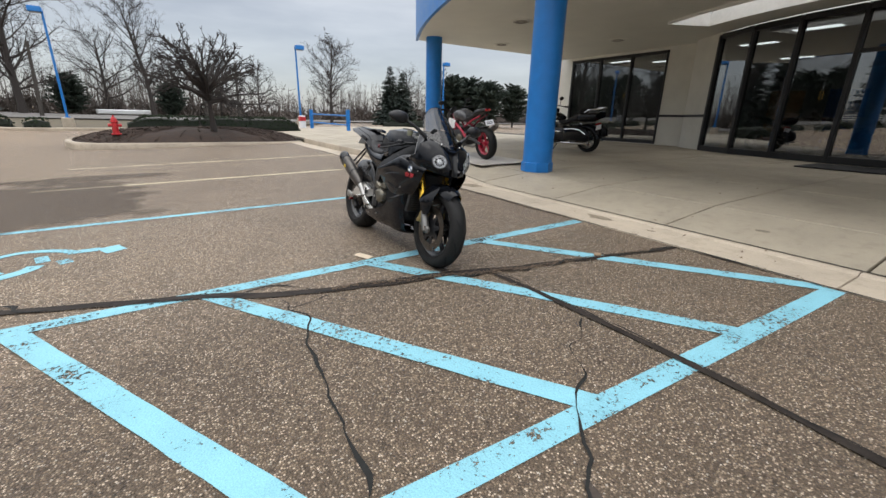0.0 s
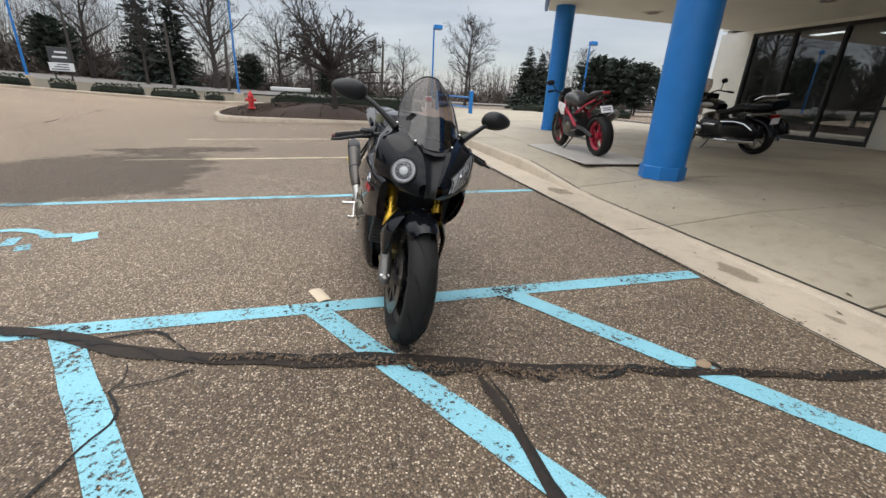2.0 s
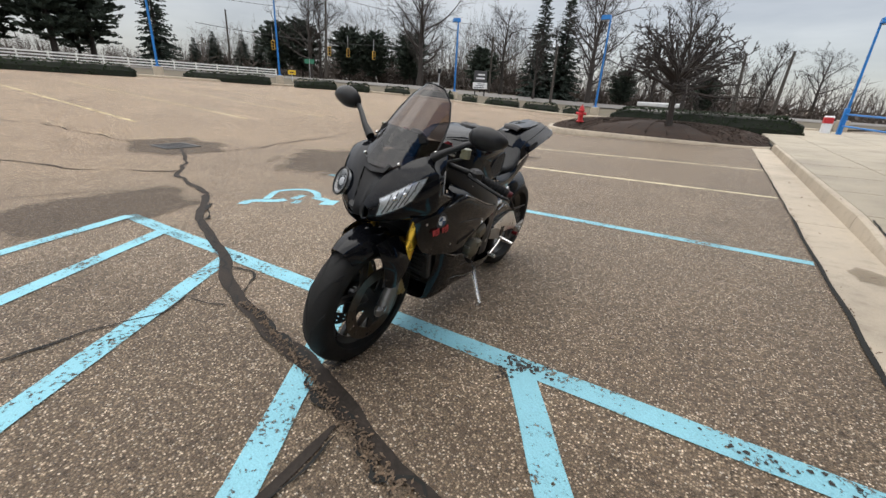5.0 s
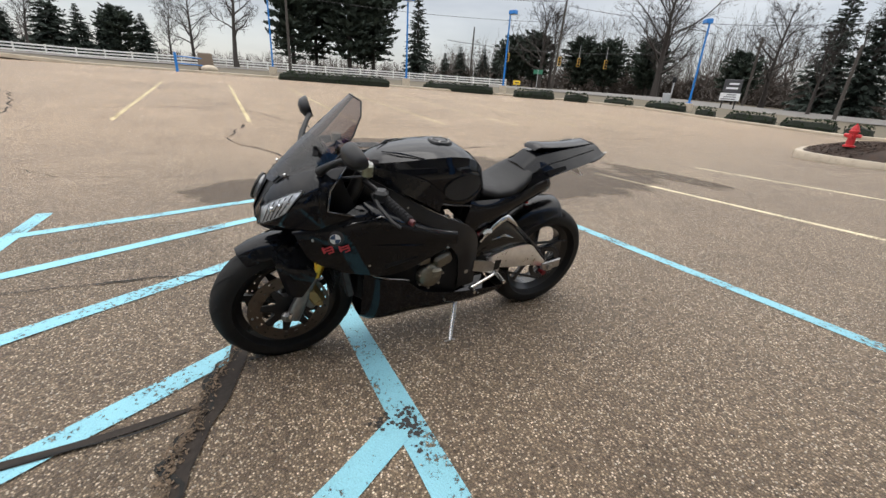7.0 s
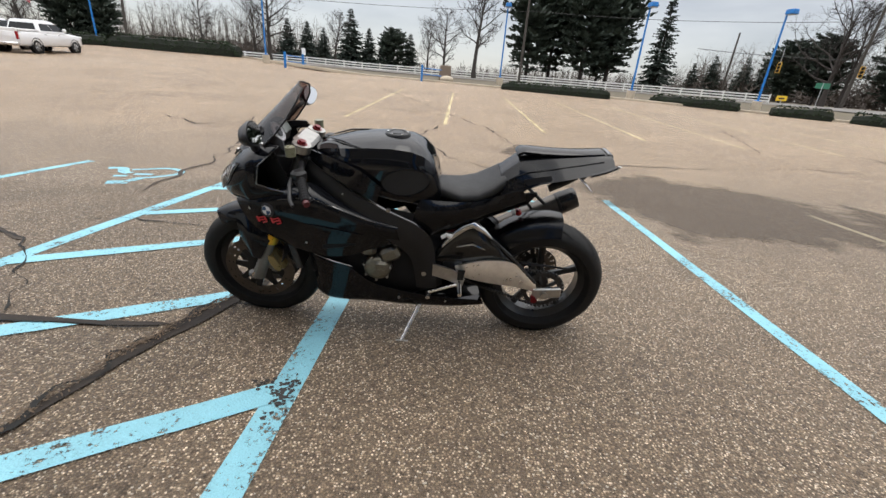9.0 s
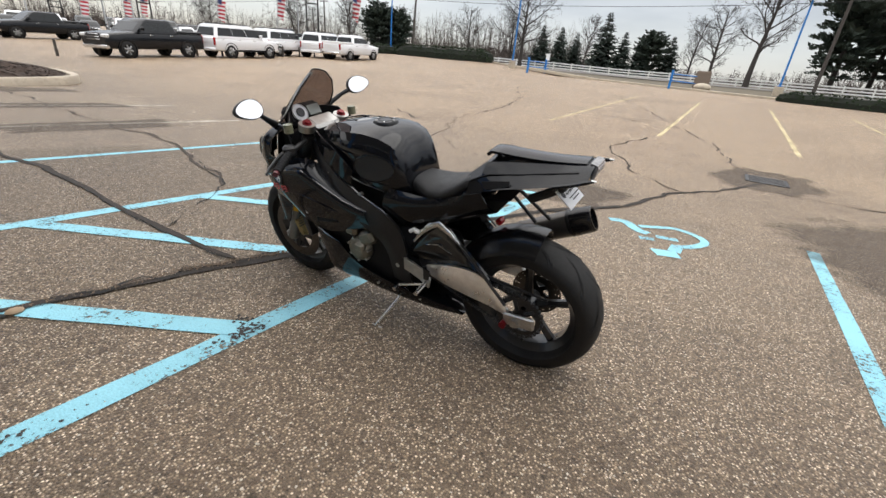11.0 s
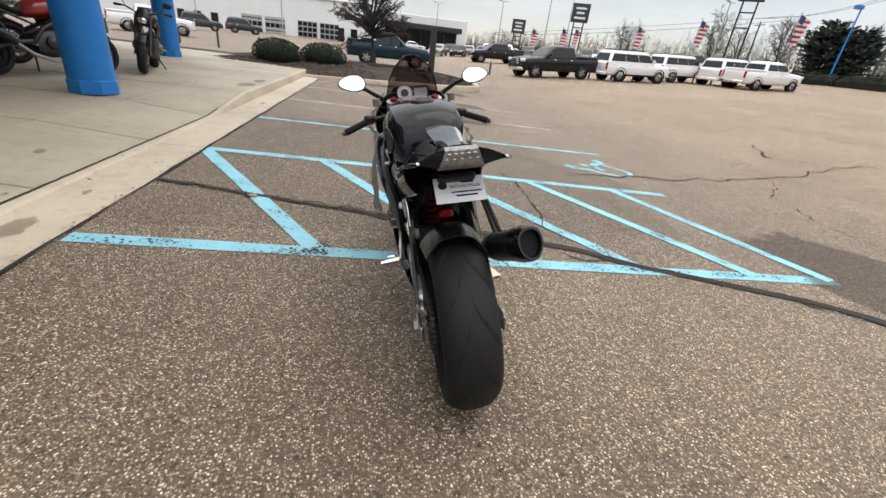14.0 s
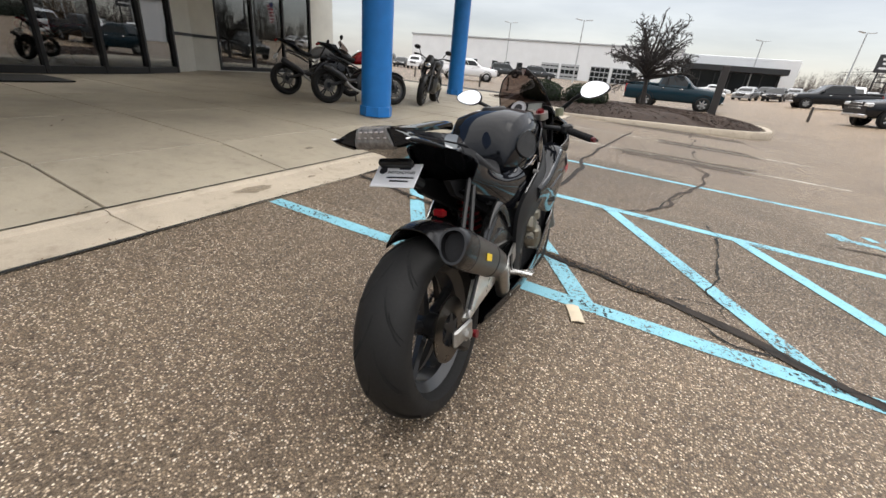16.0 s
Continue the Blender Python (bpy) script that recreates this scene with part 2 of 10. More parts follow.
FAR_SEAL = plain("weathered_crack", (0.062, 0.050, 0.042), 0.8, vary=0.6, scale=3, fine=30, spec=0.15)
CRACK = plain("crack_dark", (0.010, 0.010, 0.009), 0.9, vary=0.4, scale=40)
LEAF_LITTER = plain("leaf_litter", (0.13, 0.09, 0.058), 0.8, vary=0.6, scale=30)
SOFFIT = plain("soffit_paint", (0.69, 0.675, 0.615), 0.75, vary=0.05, scale=1.2, bumpy=0.05)
WALL = plain("wall_paint", (0.67, 0.655, 0.595), 0.8, vary=0.07, scale=2.0, bumpy=0.12)
BLUE_STEEL = plain("blue_enamel", (0.008, 0.165, 0.50), 0.38, vary=0.10, scale=5, bumpy=0.03)
BLACK_FRAME = plain("black_frame", (0.008, 0.008, 0.009), 0.42, vary=0.2)
BLACK_PAINT = plain("black_gloss_paint", (0.0060, 0.0066, 0.0085), 0.035, vary=0.2, spec=0.25, rvar=0.2)
TANK_PAINT = plain("black_tank_paint", (0.0060, 0.0066, 0.0085), 0.03, vary=0.2, spec=0.32, rvar=0.2)
RED_DARK = plain("dark_red_plastic", (0.09, 0.008, 0.012), 0.35)
BLACK_SATIN = plain("black_satin_plastic", (0.014, 0.014, 0.015), 0.36, vary=0.25, bumpy=0.04, spec=0.3)
BLACK_MATT = plain("black_matt", (0.011, 0.011, 0.012), 0.7, vary=0.3, spec=0.2)
CARBON = plain("carbon_fibre", (0.007, 0.007, 0.008), 0.22, vary=0.35, fine=300, spec=0.4)
TYRE = plain("tyre_rubber", (0.0101, 0.0097, 0.0094), 0.66, vary=0.3, scale=20, bumpy=0.12, spec=0.3)
GROOVE = plain("tyre_groove", (0.004, 0.004, 0.004), 0.9)
RIM_BLACK = plain("wheel_black", (0.016, 0.016, 0.017), 0.3, vary=0.2, coat=0.3)
ALU = plain("polished_aluminium", (0.76, 0.75, 0.73), 0.2, 1.0, vary=0.10, scale=30)
ALU_DULL = plain("dull_aluminium", (0.42, 0.41, 0.39), 0.42, 1.0, vary=0.18, scale=30)
ENGINE = plain("cast_engine_cover", (0.19, 0.175, 0.14), 0.45, 0.85, vary=0.25, scale=25, bumpy=0.1)
DARK_METAL = plain("dark_metal", (0.06, 0.06, 0.062), 0.42, 0.8, vary=0.3)
GOLD = plain("gold_anodised", (0.72, 0.44, 0.05), 0.28, 0.9, vary=0.08)
BRASS = plain("bronze_caliper", (0.33, 0.26, 0.12), 0.4, 0.7, vary=0.15)
RED_ANO = plain("red_anodised", (0.17, 0.010, 0.015), 0.3, 0.6, vary=0.1)
DISC = plain("brake_disc_steel", (0.13, 0.118, 0.105), 0.30, 1.0, vary=0.15)
TITAN = plain("dark_titanium", (0.10, 0.092, 0.085), 0.38, 0.75, vary=0.2)
CHROME = plain("chrome", (0.75, 0.75, 0.76), 0.08, 1.0, vary=0.03)
MIRROR = plain("mirror_glass", (0.92, 0.92, 0.93), 0.01, 1.0, vary=0.0)
LEATHER = plain("seat_vinyl", (0.015, 0.015, 0.016), 0.5, vary=0.25, bumpy=0.3, fine=160, spec=0.28)
SMOKE = glass_sheet("smoked_screen", (0.23, 0.185, 0.170), 0.03, 0.06)
CLEAR = glass_sheet("clear_lens", (0.93, 0.94, 0.95), 0.05)
PLATE_WHITE = plain("plate_white", (0.78, 0.78, 0.80), 0.4, vary=0.04)
INK = plain("dark_ink", (0.02, 0.02, 0.025), 0.5)
ROUNDEL_BLUE = plain("badge_blue", (0.03, 0.07, 0.15), 0.3)
ROUNDEL_WHITE = plain("badge_white", (0.8, 0.8, 0.8), 0.3)
RED_DECAL = plain("red_decal", (0.50, 0.03, 0.04), 0.35)
LAMP_RED = plain("red_lens", (0.28, 0.01, 0.012), 0.15, vary=0.1)
BARK = plain("bark", (0.042, 0.035, 0.031), 0.9, vary=0.4, scale=9, bumpy=0.5, fine=40)
TWIG = plain("twig", (0.032, 0.027, 0.025), 0.9, vary=0.3)
NEEDLE = plain("spruce_needles", (0.022, 0.034, 0.026), 0.75, vary=0.45, scale=3)
NEEDLE_B = plain("pine_needles", (0.028, 0.042, 0.030), 0.75, vary=0.45, scale=3)
HEDGE = plain("hedge_leaves", (0.018, 0.028, 0.014), 0.85, vary=0.5, scale=6, spec=0.15)
MULCH = plain("bark_mulch", (0.036, 0.0215, 0.0145), 0.95, vary=0.65, scale=7, bumpy=0.9, fine=45)
GRASS = plain("winter_grass", (0.100, 0.082, 0.052), 0.9, vary=0.35, scale=0.5, bumpy=0.4, fine=12)
WHITE_WOOD = plain("white_fence_paint", (0.74, 0.74, 0.72), 0.6, vary=0.08)
WHITE_CAR = plain("white_car_paint", (0.76, 0.76, 0.77), 0.25, vary=0.03, coat=1.0)
BLACK_CAR = plain("black_car", (0.007, 0.008, 0.010), 0.22, spec=0.3, coat=0.12)
BLUE_CAR = plain("dark_blue_car", (0.004, 0.022, 0.034), 0.22, spec=0.3, coat=0.12)
GREY_CAR = plain("grey_car_paint", (0.20, 0.205, 0.21), 0.28, vary=0.08, coat=1.0)
CAR_GLASS = plain("car_glass", (0.010, 0.012, 0.013), 0.10, vary=0.1, spec=0.35)
HYDRANT_RED = plain("hydrant_red", (0.50, 0.025, 0.03), 0.45, vary=0.15)
WHITE_BLDG = plain("white_panel", (0.74, 0.75, 0.76), 0.6, vary=0.05, scale=0.4)
GREY_POLE = plain("weathered_pole", (0.060, 0.052, 0.045), 0.85, vary=0.2)
STEEL_GREY = plain("galvanised_steel", (0.42, 0.43, 0.44), 0.5, 0.4, vary=0.12)
TRAFFIC_YELLOW = plain("signal_yellow", (0.62, 0.36, 0.04), 0.5)
GREEN_SIGN = plain("street_sign_green", (0.03, 0.17, 0.10), 0.5)
WIRE = plain("wire_black", (0.015, 0.015, 0.016), 0.6)
RED_PAINT = plain("red_gloss_paint", (0.36, 0.012, 0.018), 0.2, coat=1.0, vary=0.1)
RED_WHEEL = plain("red_wheel", (0.33, 0.010, 0.032), 0.35, vary=0.1)
GREY_PLATE = plain("steel_plate", (0.40, 0.375, 0.34), 0.5, 0.15, vary=0.15, scale=5)
DARK_MAT = plain("entrance_mat", (0.020, 0.020, 0.021), 0.9, vary=0.3)
SHOP_GLASS = glass_sheet("shop_window_glass", (0.46, 0.49, 0.50), 0.17, 0.01, 1.5)

# ---- mesh helpers ----


class Mesh:
    """A list of points and faces that the shapes below add to."""

    def __init__(self):
        self.v, self.f, self.m = [], [], []

    def add(self, verts, faces, mat=0):
        k = len(self.v)
        self.v += [tuple(p) for p in verts]
        self.f += [tuple(i + k for i in q) for q in faces]
        self.m += [mat] * len(faces)
        return self

    def box(self, c, s, rot=None, bevel=0.0, mat=0, taper=None):
        """A box with chamfered edges. taper: size factors (x, y) of its top."""
        x, y, z = (k / 2 for k in s)
        b = min(bevel, x * 0.9, y * 0.9, z * 0.9)
        tx, ty = taper or (1, 1)
        pts = []
        if b <= 0:
            rings = [(-z, x, y), (z, x * tx, y * ty)]
            for h, a, d in rings:
                pts += [(-a, -d, h), (a, -d, h), (a, d, h), (-a, d, h)]
            n = 4
        else:
            rings = [(-z, x - b, y - b, 0), (-z + b, x, y, b), (z - b, x * tx, y * ty, b), (z, x * tx - b, y * ty - b, 0)]
            for h, a, d, q in rings:
                c2 = b if q else b * 0.5
                pts += [(-a + c2, -d, h), (a - c2, -d, h), (a, -d + c2, h), (a, d - c2, h), (a - c2, d, h), (-a + c2, d, h), (-a, d - c2, h), (-a, -d + c2, h)]
            n = 8
        k = len(rings)
        faces = [tuple(reversed(range(n))), tuple(range(n * (k - 1), n * k))]
        for r in range(k - 1):
            for i in range(n):
                j = (i + 1) % n
                faces.append((r * n + i, r * n + j, r * n + n + j, r * n + n + i))
        mm = rot.to_matrix() if isinstance(rot, Euler) else rot
        c = Vector(c)
        pts = [(mm @ Vector(p) if mm is not None else Vector(p)) + c for p in pts]
        return self.add(pts, faces, mat)

    def rings(self, rings, closed=True, cap=True, loop=False, mat=0):
        """Joins rings of equally many points."""
        n, k = len(rings[0]), len(rings)
        faces = []
        for r in range(k if loop else k - 1):
            r2 = (r + 1) % k
            for i in range(n if closed else n - 1):
                j = (i + 1) % n
                faces.append((r * n + i, r * n + j, r2 * n + j, r2 * n + i))
        if cap and closed and not loop:
            faces += [tuple(reversed(range(n))), tuple(range(n * (k - 1), n * k))]
        return self.add([p for r in rings for p in r], faces, mat)

    def tube(self, path, r, n=8, cap=True, mat=0, flat=1.0):
        """A round bar along a path; r: one radius or one for each point."""
        path = [Vector(p) for p in path]
        rr = r if isinstance(r, (list, tuple)) else [r] * len(path)
        up = None
        out = []
        for i, p in enumerate(path):
            d = (path[min(i + 1, len(path) - 1)] - path[max(i - 1, 0)]).normalized()
            if up is None:
                up = Vector((0, 0, 1)) if abs(d.z) < 0.9 else Vector((1, 0, 0))
            s = d.cross(up)
            if s.length < 1e-6:
                s = d.cross(Vector((0.3, 1, 0.2)))
            s.normalize()
            up = s.cross(d).normalized()
            out.append([p + (s * math.cos(2 * math.pi * k / n) + up * (flat * math.sin(2 * math.pi * k / n))) * rr[i] for k in range(n)])
        return self.rings(out, cap=cap, mat=mat)

    def cyl(self, a, b, r, n=16, r2=None, mat=0):
        return self.tube([a, b], [r, r if r2 is None else r2], n, mat=mat)

    def lathe(self, profile, c=(0, 0, 0), axis="z", n=24, mat=0, closed=False):
        """Turns a profile of (radius, height) about an axis through c."""
        out = []
        for k in range(n):
            a = 2 * math.pi * k / n
            ca, sa = math.cos(a), math.sin(a)
            ring = []
            for r, h in profile:
                if axis == "z":
                    p = (r * ca, r * sa, h)
                elif axis == "y":
                    p = (r * ca, h, r * sa)
                else:
                    p = (h, r * ca, r * sa)
                ring.append((p[0] + c[0], p[1] + c[1], p[2] + c[2]))
            out.append(ring)
        return self.rings(out, closed=closed, cap=False, loop=True, mat=mat)

    def ball(self, c, r, n=12, k=8, mat=0):
        rx, ry, rz = r if isinstance(r, tuple) else (r, r, r)
        out = []
        for i in range(k + 1):
            a = math.pi * (0.02 + 0.96 * i / k)
            out.append([(c[0] + rx * math.sin(a) * math.cos(2 * math.pi * j / n), c[1] + ry * math.sin(a) * math.sin(2 * math.pi * j / n), c[2] - rz * math.cos(a)) for j in range(n)])
        return self.rings(out, mat=mat)

    def sheet(self, grid, thick=0.0, fine=0, mat=0):
        """A surface through a grid of points, smoothed, with thickness along its normals."""
        g = [[Vector(p) for p in row] for row in grid]
        for _ in range(fine):
            g = refine(g)
        h, w = len(g), len(g[0])
        pts = [p for row in g for p in row]
        faces = [(r * w + c, r * w + c + 1, (r + 1) * w + c + 1, (r + 1) * w + c) for r in range(h - 1) for c in range(w - 1)]
        if not thick:
            return self.add(pts, faces, mat)
        back = []
        for r in range(h):
            for c in range(w):
                du = g[r][min(c + 1, w - 1)] - g[r][max(c - 1, 0)]
                dv = g[min(r + 1, h - 1)][c] - g[max(r - 1, 0)][c]
                nn = du.cross(dv)
                if nn.length < 1e-9:
                    nn = Vector((0, 0, 1))
                back.append(g[r][c] - nn.normalized() * thick)
        k = h * w
        faces += [tuple(reversed([i + k for i in q])) for q in faces]
        edge = [c for c in range(w)] + [r * w + w - 1 for r in range(1, h)] + [(h - 1) * w + c for c in range(w - 2, -1, -1)] + [r * w for r in range(h - 2, 0, -1)]
        for i, a in enumerate(edge):
            b = edge[(i + 1) % len(edge)]
            faces.append((b, a, a + k, b + k))
        return self.add(pts + back, faces, mat)

    def data(self, name, mats, smooth=40):
        me = bpy.data.meshes.new(name)
        me.from_pydata(self.v, [], self.f)
        for x in mats if isinstance(mats, (list, tuple)) else [mats]:
            me.materials.append(x)
        if max(self.m, default=0) > 0:
            me.polygons.foreach_set("material_index", self.m)
        if smooth:
            me.polygons.foreach_set("use_smooth", [True] * len(me.polygons))
            me.set_sharp_from_angle(angle=radians(smooth))
        me.validate()
        me.update()
        return me


def refine(g):
    """One pass of Catmull-Rom midpoints in both directions."""

    def line(r):
        out = []
        for i in range(len(r) - 1):
            p0 = r[i - 1] if i else r[0] * 2 - r[1]
            p3 = r[i + 2] if i + 2 < len(r) else r[-1] * 2 - r[-2]
            out += [r[i], (r[i] + r[i + 1]) * 0.5625 - (p0 + p3) * 0.0625]
        return out + [r[-1]]

    rows = [line(r) for r in g]
    cols = [line(list(c)) for c in zip(*rows)]
    return [list(r) for r in zip(*cols)]


def thing(name, label, category, group="", m=None):
    """An empty at the base of a thing."""
    ob = new(name)
    ob.empty_display_size = 0.1
    if m is not None:
        ob.matrix_world = m
    return tagged(ob, label, category, group)


def part(name, mesh, mat, parent, label="", smooth=40):
    ob = new(name, mesh.data(name, mat, smooth) if isinstance(mesh, Mesh) else mesh)
    if parent is not None:
        ob.parent = parent
    if label:
        ob["label"] = label
    return ob


def structure(name, mesh, mat, label, category, smooth=0):
    ob = new(name, mesh.data(name, mat, smooth))
    return tagged(ob, label, category, kind="structure")


def mirror_y(grid):
    return [[(x, -y, z) for x, y, z in reversed(row)] for row in grid]

# ---- ground ----


def ground_z(x, y):
    """The lot falls to a drain west of the kerb, then climbs westwards and southwards."""
    if x >= -5.5:
        z = 0.027 * min(x, 1.3)
    elif x >= -8:
        z = -0.1485
    elif x >= -40:
        z = -0.1485 + 0.042 * (-8 - x)
    else:
        z = 1.1955 + 0.02 * min(60, -40 - x)
    # a bank in the south-west corner, and a slight climb southwards
    z += (0.18 * min(max((-1.0 - x) / 11.0, 0), 1) + 0.42 * min(max((-30.0 - x) / 8.0, 0), 1) * min(max((x + 52.0) / 10.0, 0), 1)) * min(max((-12.0 - y) / 8.0, 0), 1)
    # and a dip south of the planting bed
    z -= 0.25 * min(max((-18.0 - y) / 8.0, 0), 1) * min(max((x + 5.0) / 4.0, 0), 1)
    if y < -24:
        z += 0.008 * min(90, -24 - y)
    return z


def axis(lo, hi, fine_lo, fine_hi, marks):
    v, out = lo, set(marks)
    for a in (-1500, -900, -500, -300, -200, -150, -120, -100, -90, 90, 100, 120, 150, 200, 300, 500, 900, 1500):
        out.add(float(a))
    k = fine_lo
    while k <= fine_hi:
        out.add(round(float(k), 3))
        k += 4.0
    return sorted(p for p in out if lo <= p <= hi)


_xs = axis(-1500, 1500, -80, 80, [1.3, 1.36, -5.5, -8.0, -9.0, -21.0, -40.0])
_ys = axis(-1500, 1500, -80, 80, [-12.0, -20.0, -24.0, -114.0])
_g = Mesh()
_g.sheet([[(x, y, ground_z(x, y) - (0.3 if 1.33 < x < 15 and -15 < y < 26 else 0.0)) for x in _xs] for y in _ys])
ground = structure("ground", _g, ASPHALT, "worn tan-grey asphalt car park with exposed stone chips", "car park")


def overlay(name, pts_rows, mat, label, category, lift=0.004):
    g = Mesh()
    g.sheet([[(x, y, ground_z(x, y) + lift) for x, y in row] for row in pts_rows])
    return structure(name, g, mat, label, category)


def stripe_rows(a, b, w, n=14):
    ax, ay = a
    bx, by = b
    d = math.hypot(bx - ax, by - ay)
    nx, ny = -(by - ay) / d * w / 2, (bx - ax) / d * w / 2
    rng = random.Random(int(abs(ax * 131 + ay * 17 + bx * 7) * 10))
    lo, hi = [], []
    for i in range(n + 1):
        t = i / n
        x, y = ax + (bx - ax) * t, ay + (by - ay) * t
        j1, j2 = (1 + rng.uniform(-0.05, 0.05) for _ in range(2))
        lo.append((x - nx * j1, y - ny * j1))
        hi.append((x + nx * j2, y + ny * j2))
    return [lo, hi]


def stripe(a, b, w, mat, label, lift=0.004, name="parking_line"):
    return overlay(name, stripe_rows(a, b, w), mat, label, "road marking", lift)


BL = "worn light-blue painted line on the asphalt"
stripe((1.27, 0.0), (-3.80, 0.03), 0.115, BLUE_PAINT, BL + ", edge of a disabled bay")
stripe((1.29, -2.10), (-3.70, -1.93), 0.115, BLUE_PAINT, BL + ", far edge of the hatched aisle")
for ax, ay, bx, by in ((-0.05, 0.02, 1.27, -2.04), (-1.11, 0.03, 0.18, -2.07), (-2.21, 0.02, -0.92, -2.04), (-3.12, 0.02, -2.01, -1.98), (-3.77, 0.03, -3.01, -1.94)):
    stripe((ax, ay), (bx, by), 0.115, BLUE_PAINT, BL + ", diagonal hatching of the aisle", 0.006)
stripe((1.27, 2.46), (-4.02, 2.59), 0.10, BLUE_PAINT, BL + " between two bays")
stripe((1.27, -4.02), (-3.9, -3.96), 0.10, BLUE_PAINT, BL + " between two bays")
for y in (5.24, 8.10):
    stripe((1.27, y), (-4.1, y + 0.05), 0.09, CREAM_PAINT, "faded cream-yellow painted parking line on asphalt")
for y in (-6.15, -8.4):
    stripe((1.27, y), (-3.9, y + 0.05), 0.09, WHITE_PAINT, "faded pale painted parking line on asphalt")
for k in range(1, 9):
    y = -5.5 + 2.9 * k
    stripe((-11.25, y), (-24.3, y + 0.05), 0.10, YELLOW_PAINT, "faded yellow parking line far across the asphalt")
for k in range(6):
    stripe((-14.5 - 2.7 * k, -18.0), (-14.5 - 2.7 * k, -23.0), 0.10, WHITE_PAINT, "faded pale parking line far across the asphalt")


def wheelchair_mark(cx, cy, turn, name="wheelchair_symbol"):
    """The access symbol, worn to a ring, a back, a seat and a foot."""
    g = Mesh()
    c, s = math.cos(turn), math.sin(turn)

    def band(pts, w):
        pts = [(x, -y) for x, y in pts]
        for _ in range(2 if len(pts) > 2 else 0):
            pts = pts[:1] + [(p[0] * k + q[0] * (1 - k), p[1] * k + q[1] * (1 - k)) for p, q in zip(pts, pts[1:]) for k in (0.75, 0.25)] + pts[-1:]
        lo, hi = [], []
        for i, (x, y) in enumerate(pts):
            x0, y0 = pts[max(i - 1, 0)]
            x1, y1 = pts[min(i + 1, len(pts) - 1)]
            d = math.hypot(x1 - x0, y1 - y0)
            nx, ny = -(y1 - y0) / d * w / 2, (x1 - x0) / d * w / 2
            lo.append((x - nx, y - ny))
            hi.append((x + nx, y + ny))
        rows = []
        for row in (lo, hi):
            q = []
            for x, y in row:
                wx, wy = cx + c * x - s * y, cy + s * x + c * y
                q.append((wx, wy, ground_z(wx, wy) + 0.005))
            rows.append(q)
        g.sheet(rows)

    band([(-0.44, -0.12), (-0.30, -0.20), (-0.16, 0.02), (-0.05, 0.05)], 0.11)
    band([(-0.10, 0.24), (0.02, 0.19)], 0.085)
    band([(0.02, 0.08), (0.20, 0.03)], 0.085)
    band([(0.06, 0.54), (0.13, 0.50), (0.24, 0.46)], 0.15)
    band([(0.21, 0.20), (0.20, 0.40)], 0.10)
    band([(-0.16, -0.13), (0.02, -0.27), (0.12, -0.36), (0.26, -0.33), (0.38, -0.23), (0.42, -0.10), (0.36, 0.06), (0.28, 0.18), (0.22, 0.21)], 0.075)
    return structure(name, g, BLUE_PAINT, "worn light-blue wheelchair symbol painted on the bay", "road marking")


# the bay's symbol reads from the lot, its foot towards the kerb
wheelchair_mark(-3.30, 1.32, radians(90))
wheelchair_mark(-3.45, -3.05, radians(90))


def smooth_noise(n, size, rng):
    """Random numbers that drift from one to the next."""
    raw = [rng.gauss(0, size * 1.5) for _ in range(n + 8)]
    for _ in range(4):
        raw = [(a + 2 * b + c) / 4 for a, b, c in zip(raw, raw[1:], raw[2:])]
    return raw


def ribbon(pts, w, rng, step=0.12, ragged=0.3, wobble=0.02):
    """Two edges along a wandering line, its breadth uneven."""
    lo, hi = [], []
    path = []
    for (ax, ay), (bx, by) in zip(pts, pts[1:]):
        n = max(1, int(math.hypot(bx - ax, by - ay) / step))
        path += [(ax + (bx - ax) * i / n, ay + (by - ay) * i / n) for i in range(n)]
    path.append(pts[-1])
    jog = smooth_noise(len(path), wobble * 2.0, rng), smooth_noise(len(path), wobble * 2.0, rng)
    path = [(x + jog[0][i], y + jog[1][i]) for i, (x, y) in enumerate(path)]
    edge = smooth_noise(len(path), ragged * 1.5, rng), smooth_noise(len(path), ragged * 1.5, rng)
    for i, (x, y) in enumerate(path):
        x0, y0 = path[max(i - 1, 0)]
        x1, y1 = path[min(i + 1, len(path) - 1)]
        d = math.hypot(x1 - x0, y1 - y0) or 1
        e = 0.35 if i in (0, len(path) - 1) else 1
        a, b = (w / 2 * e * max(0.3, 1 + k[i]) for k in edge)
        lo.append((x + (y1 - y0) / d * a, y - (x1 - x0) / d * a))
        hi.append((x - (y1 - y0) / d * b, y + (x1 - x0) / d * b))
    return [lo, hi]


_rng = random.Random(4)
MAIN = [(-7.7, 2.42), (-6.2, 1.75), (-5.5, 1.25), (-4.75, 1.05), (-4.07, 0.88), (-3.65, 0.62), (-3.21, 0.34), (-2.75, 0.17), (-2.28, 0.0), (-1.9, -0.2), (-1.55, -0.35), (-1.1, -0.47), (-0.68, -0.53), (-0.37, -0.68), (0.0, -0.74), (0.25, -0.80), (0.7, -0.92), (1.0, -1.0), (1.27, -1.06)]
BRANCH = [(-0.41, -0.70), (-0.37, -1.1), (-0.36, -1.45), (-0.36, -2.03), (-0.37, -2.7), (-0.36, -3.6), (-0.25, -4.3), (-0.28, -5.0), (-0.32, -6.2), (-0.4, -7.6), (-0.5, -9.2)]
SL = "dark bitumen-sealed crack wandering across the asphalt"
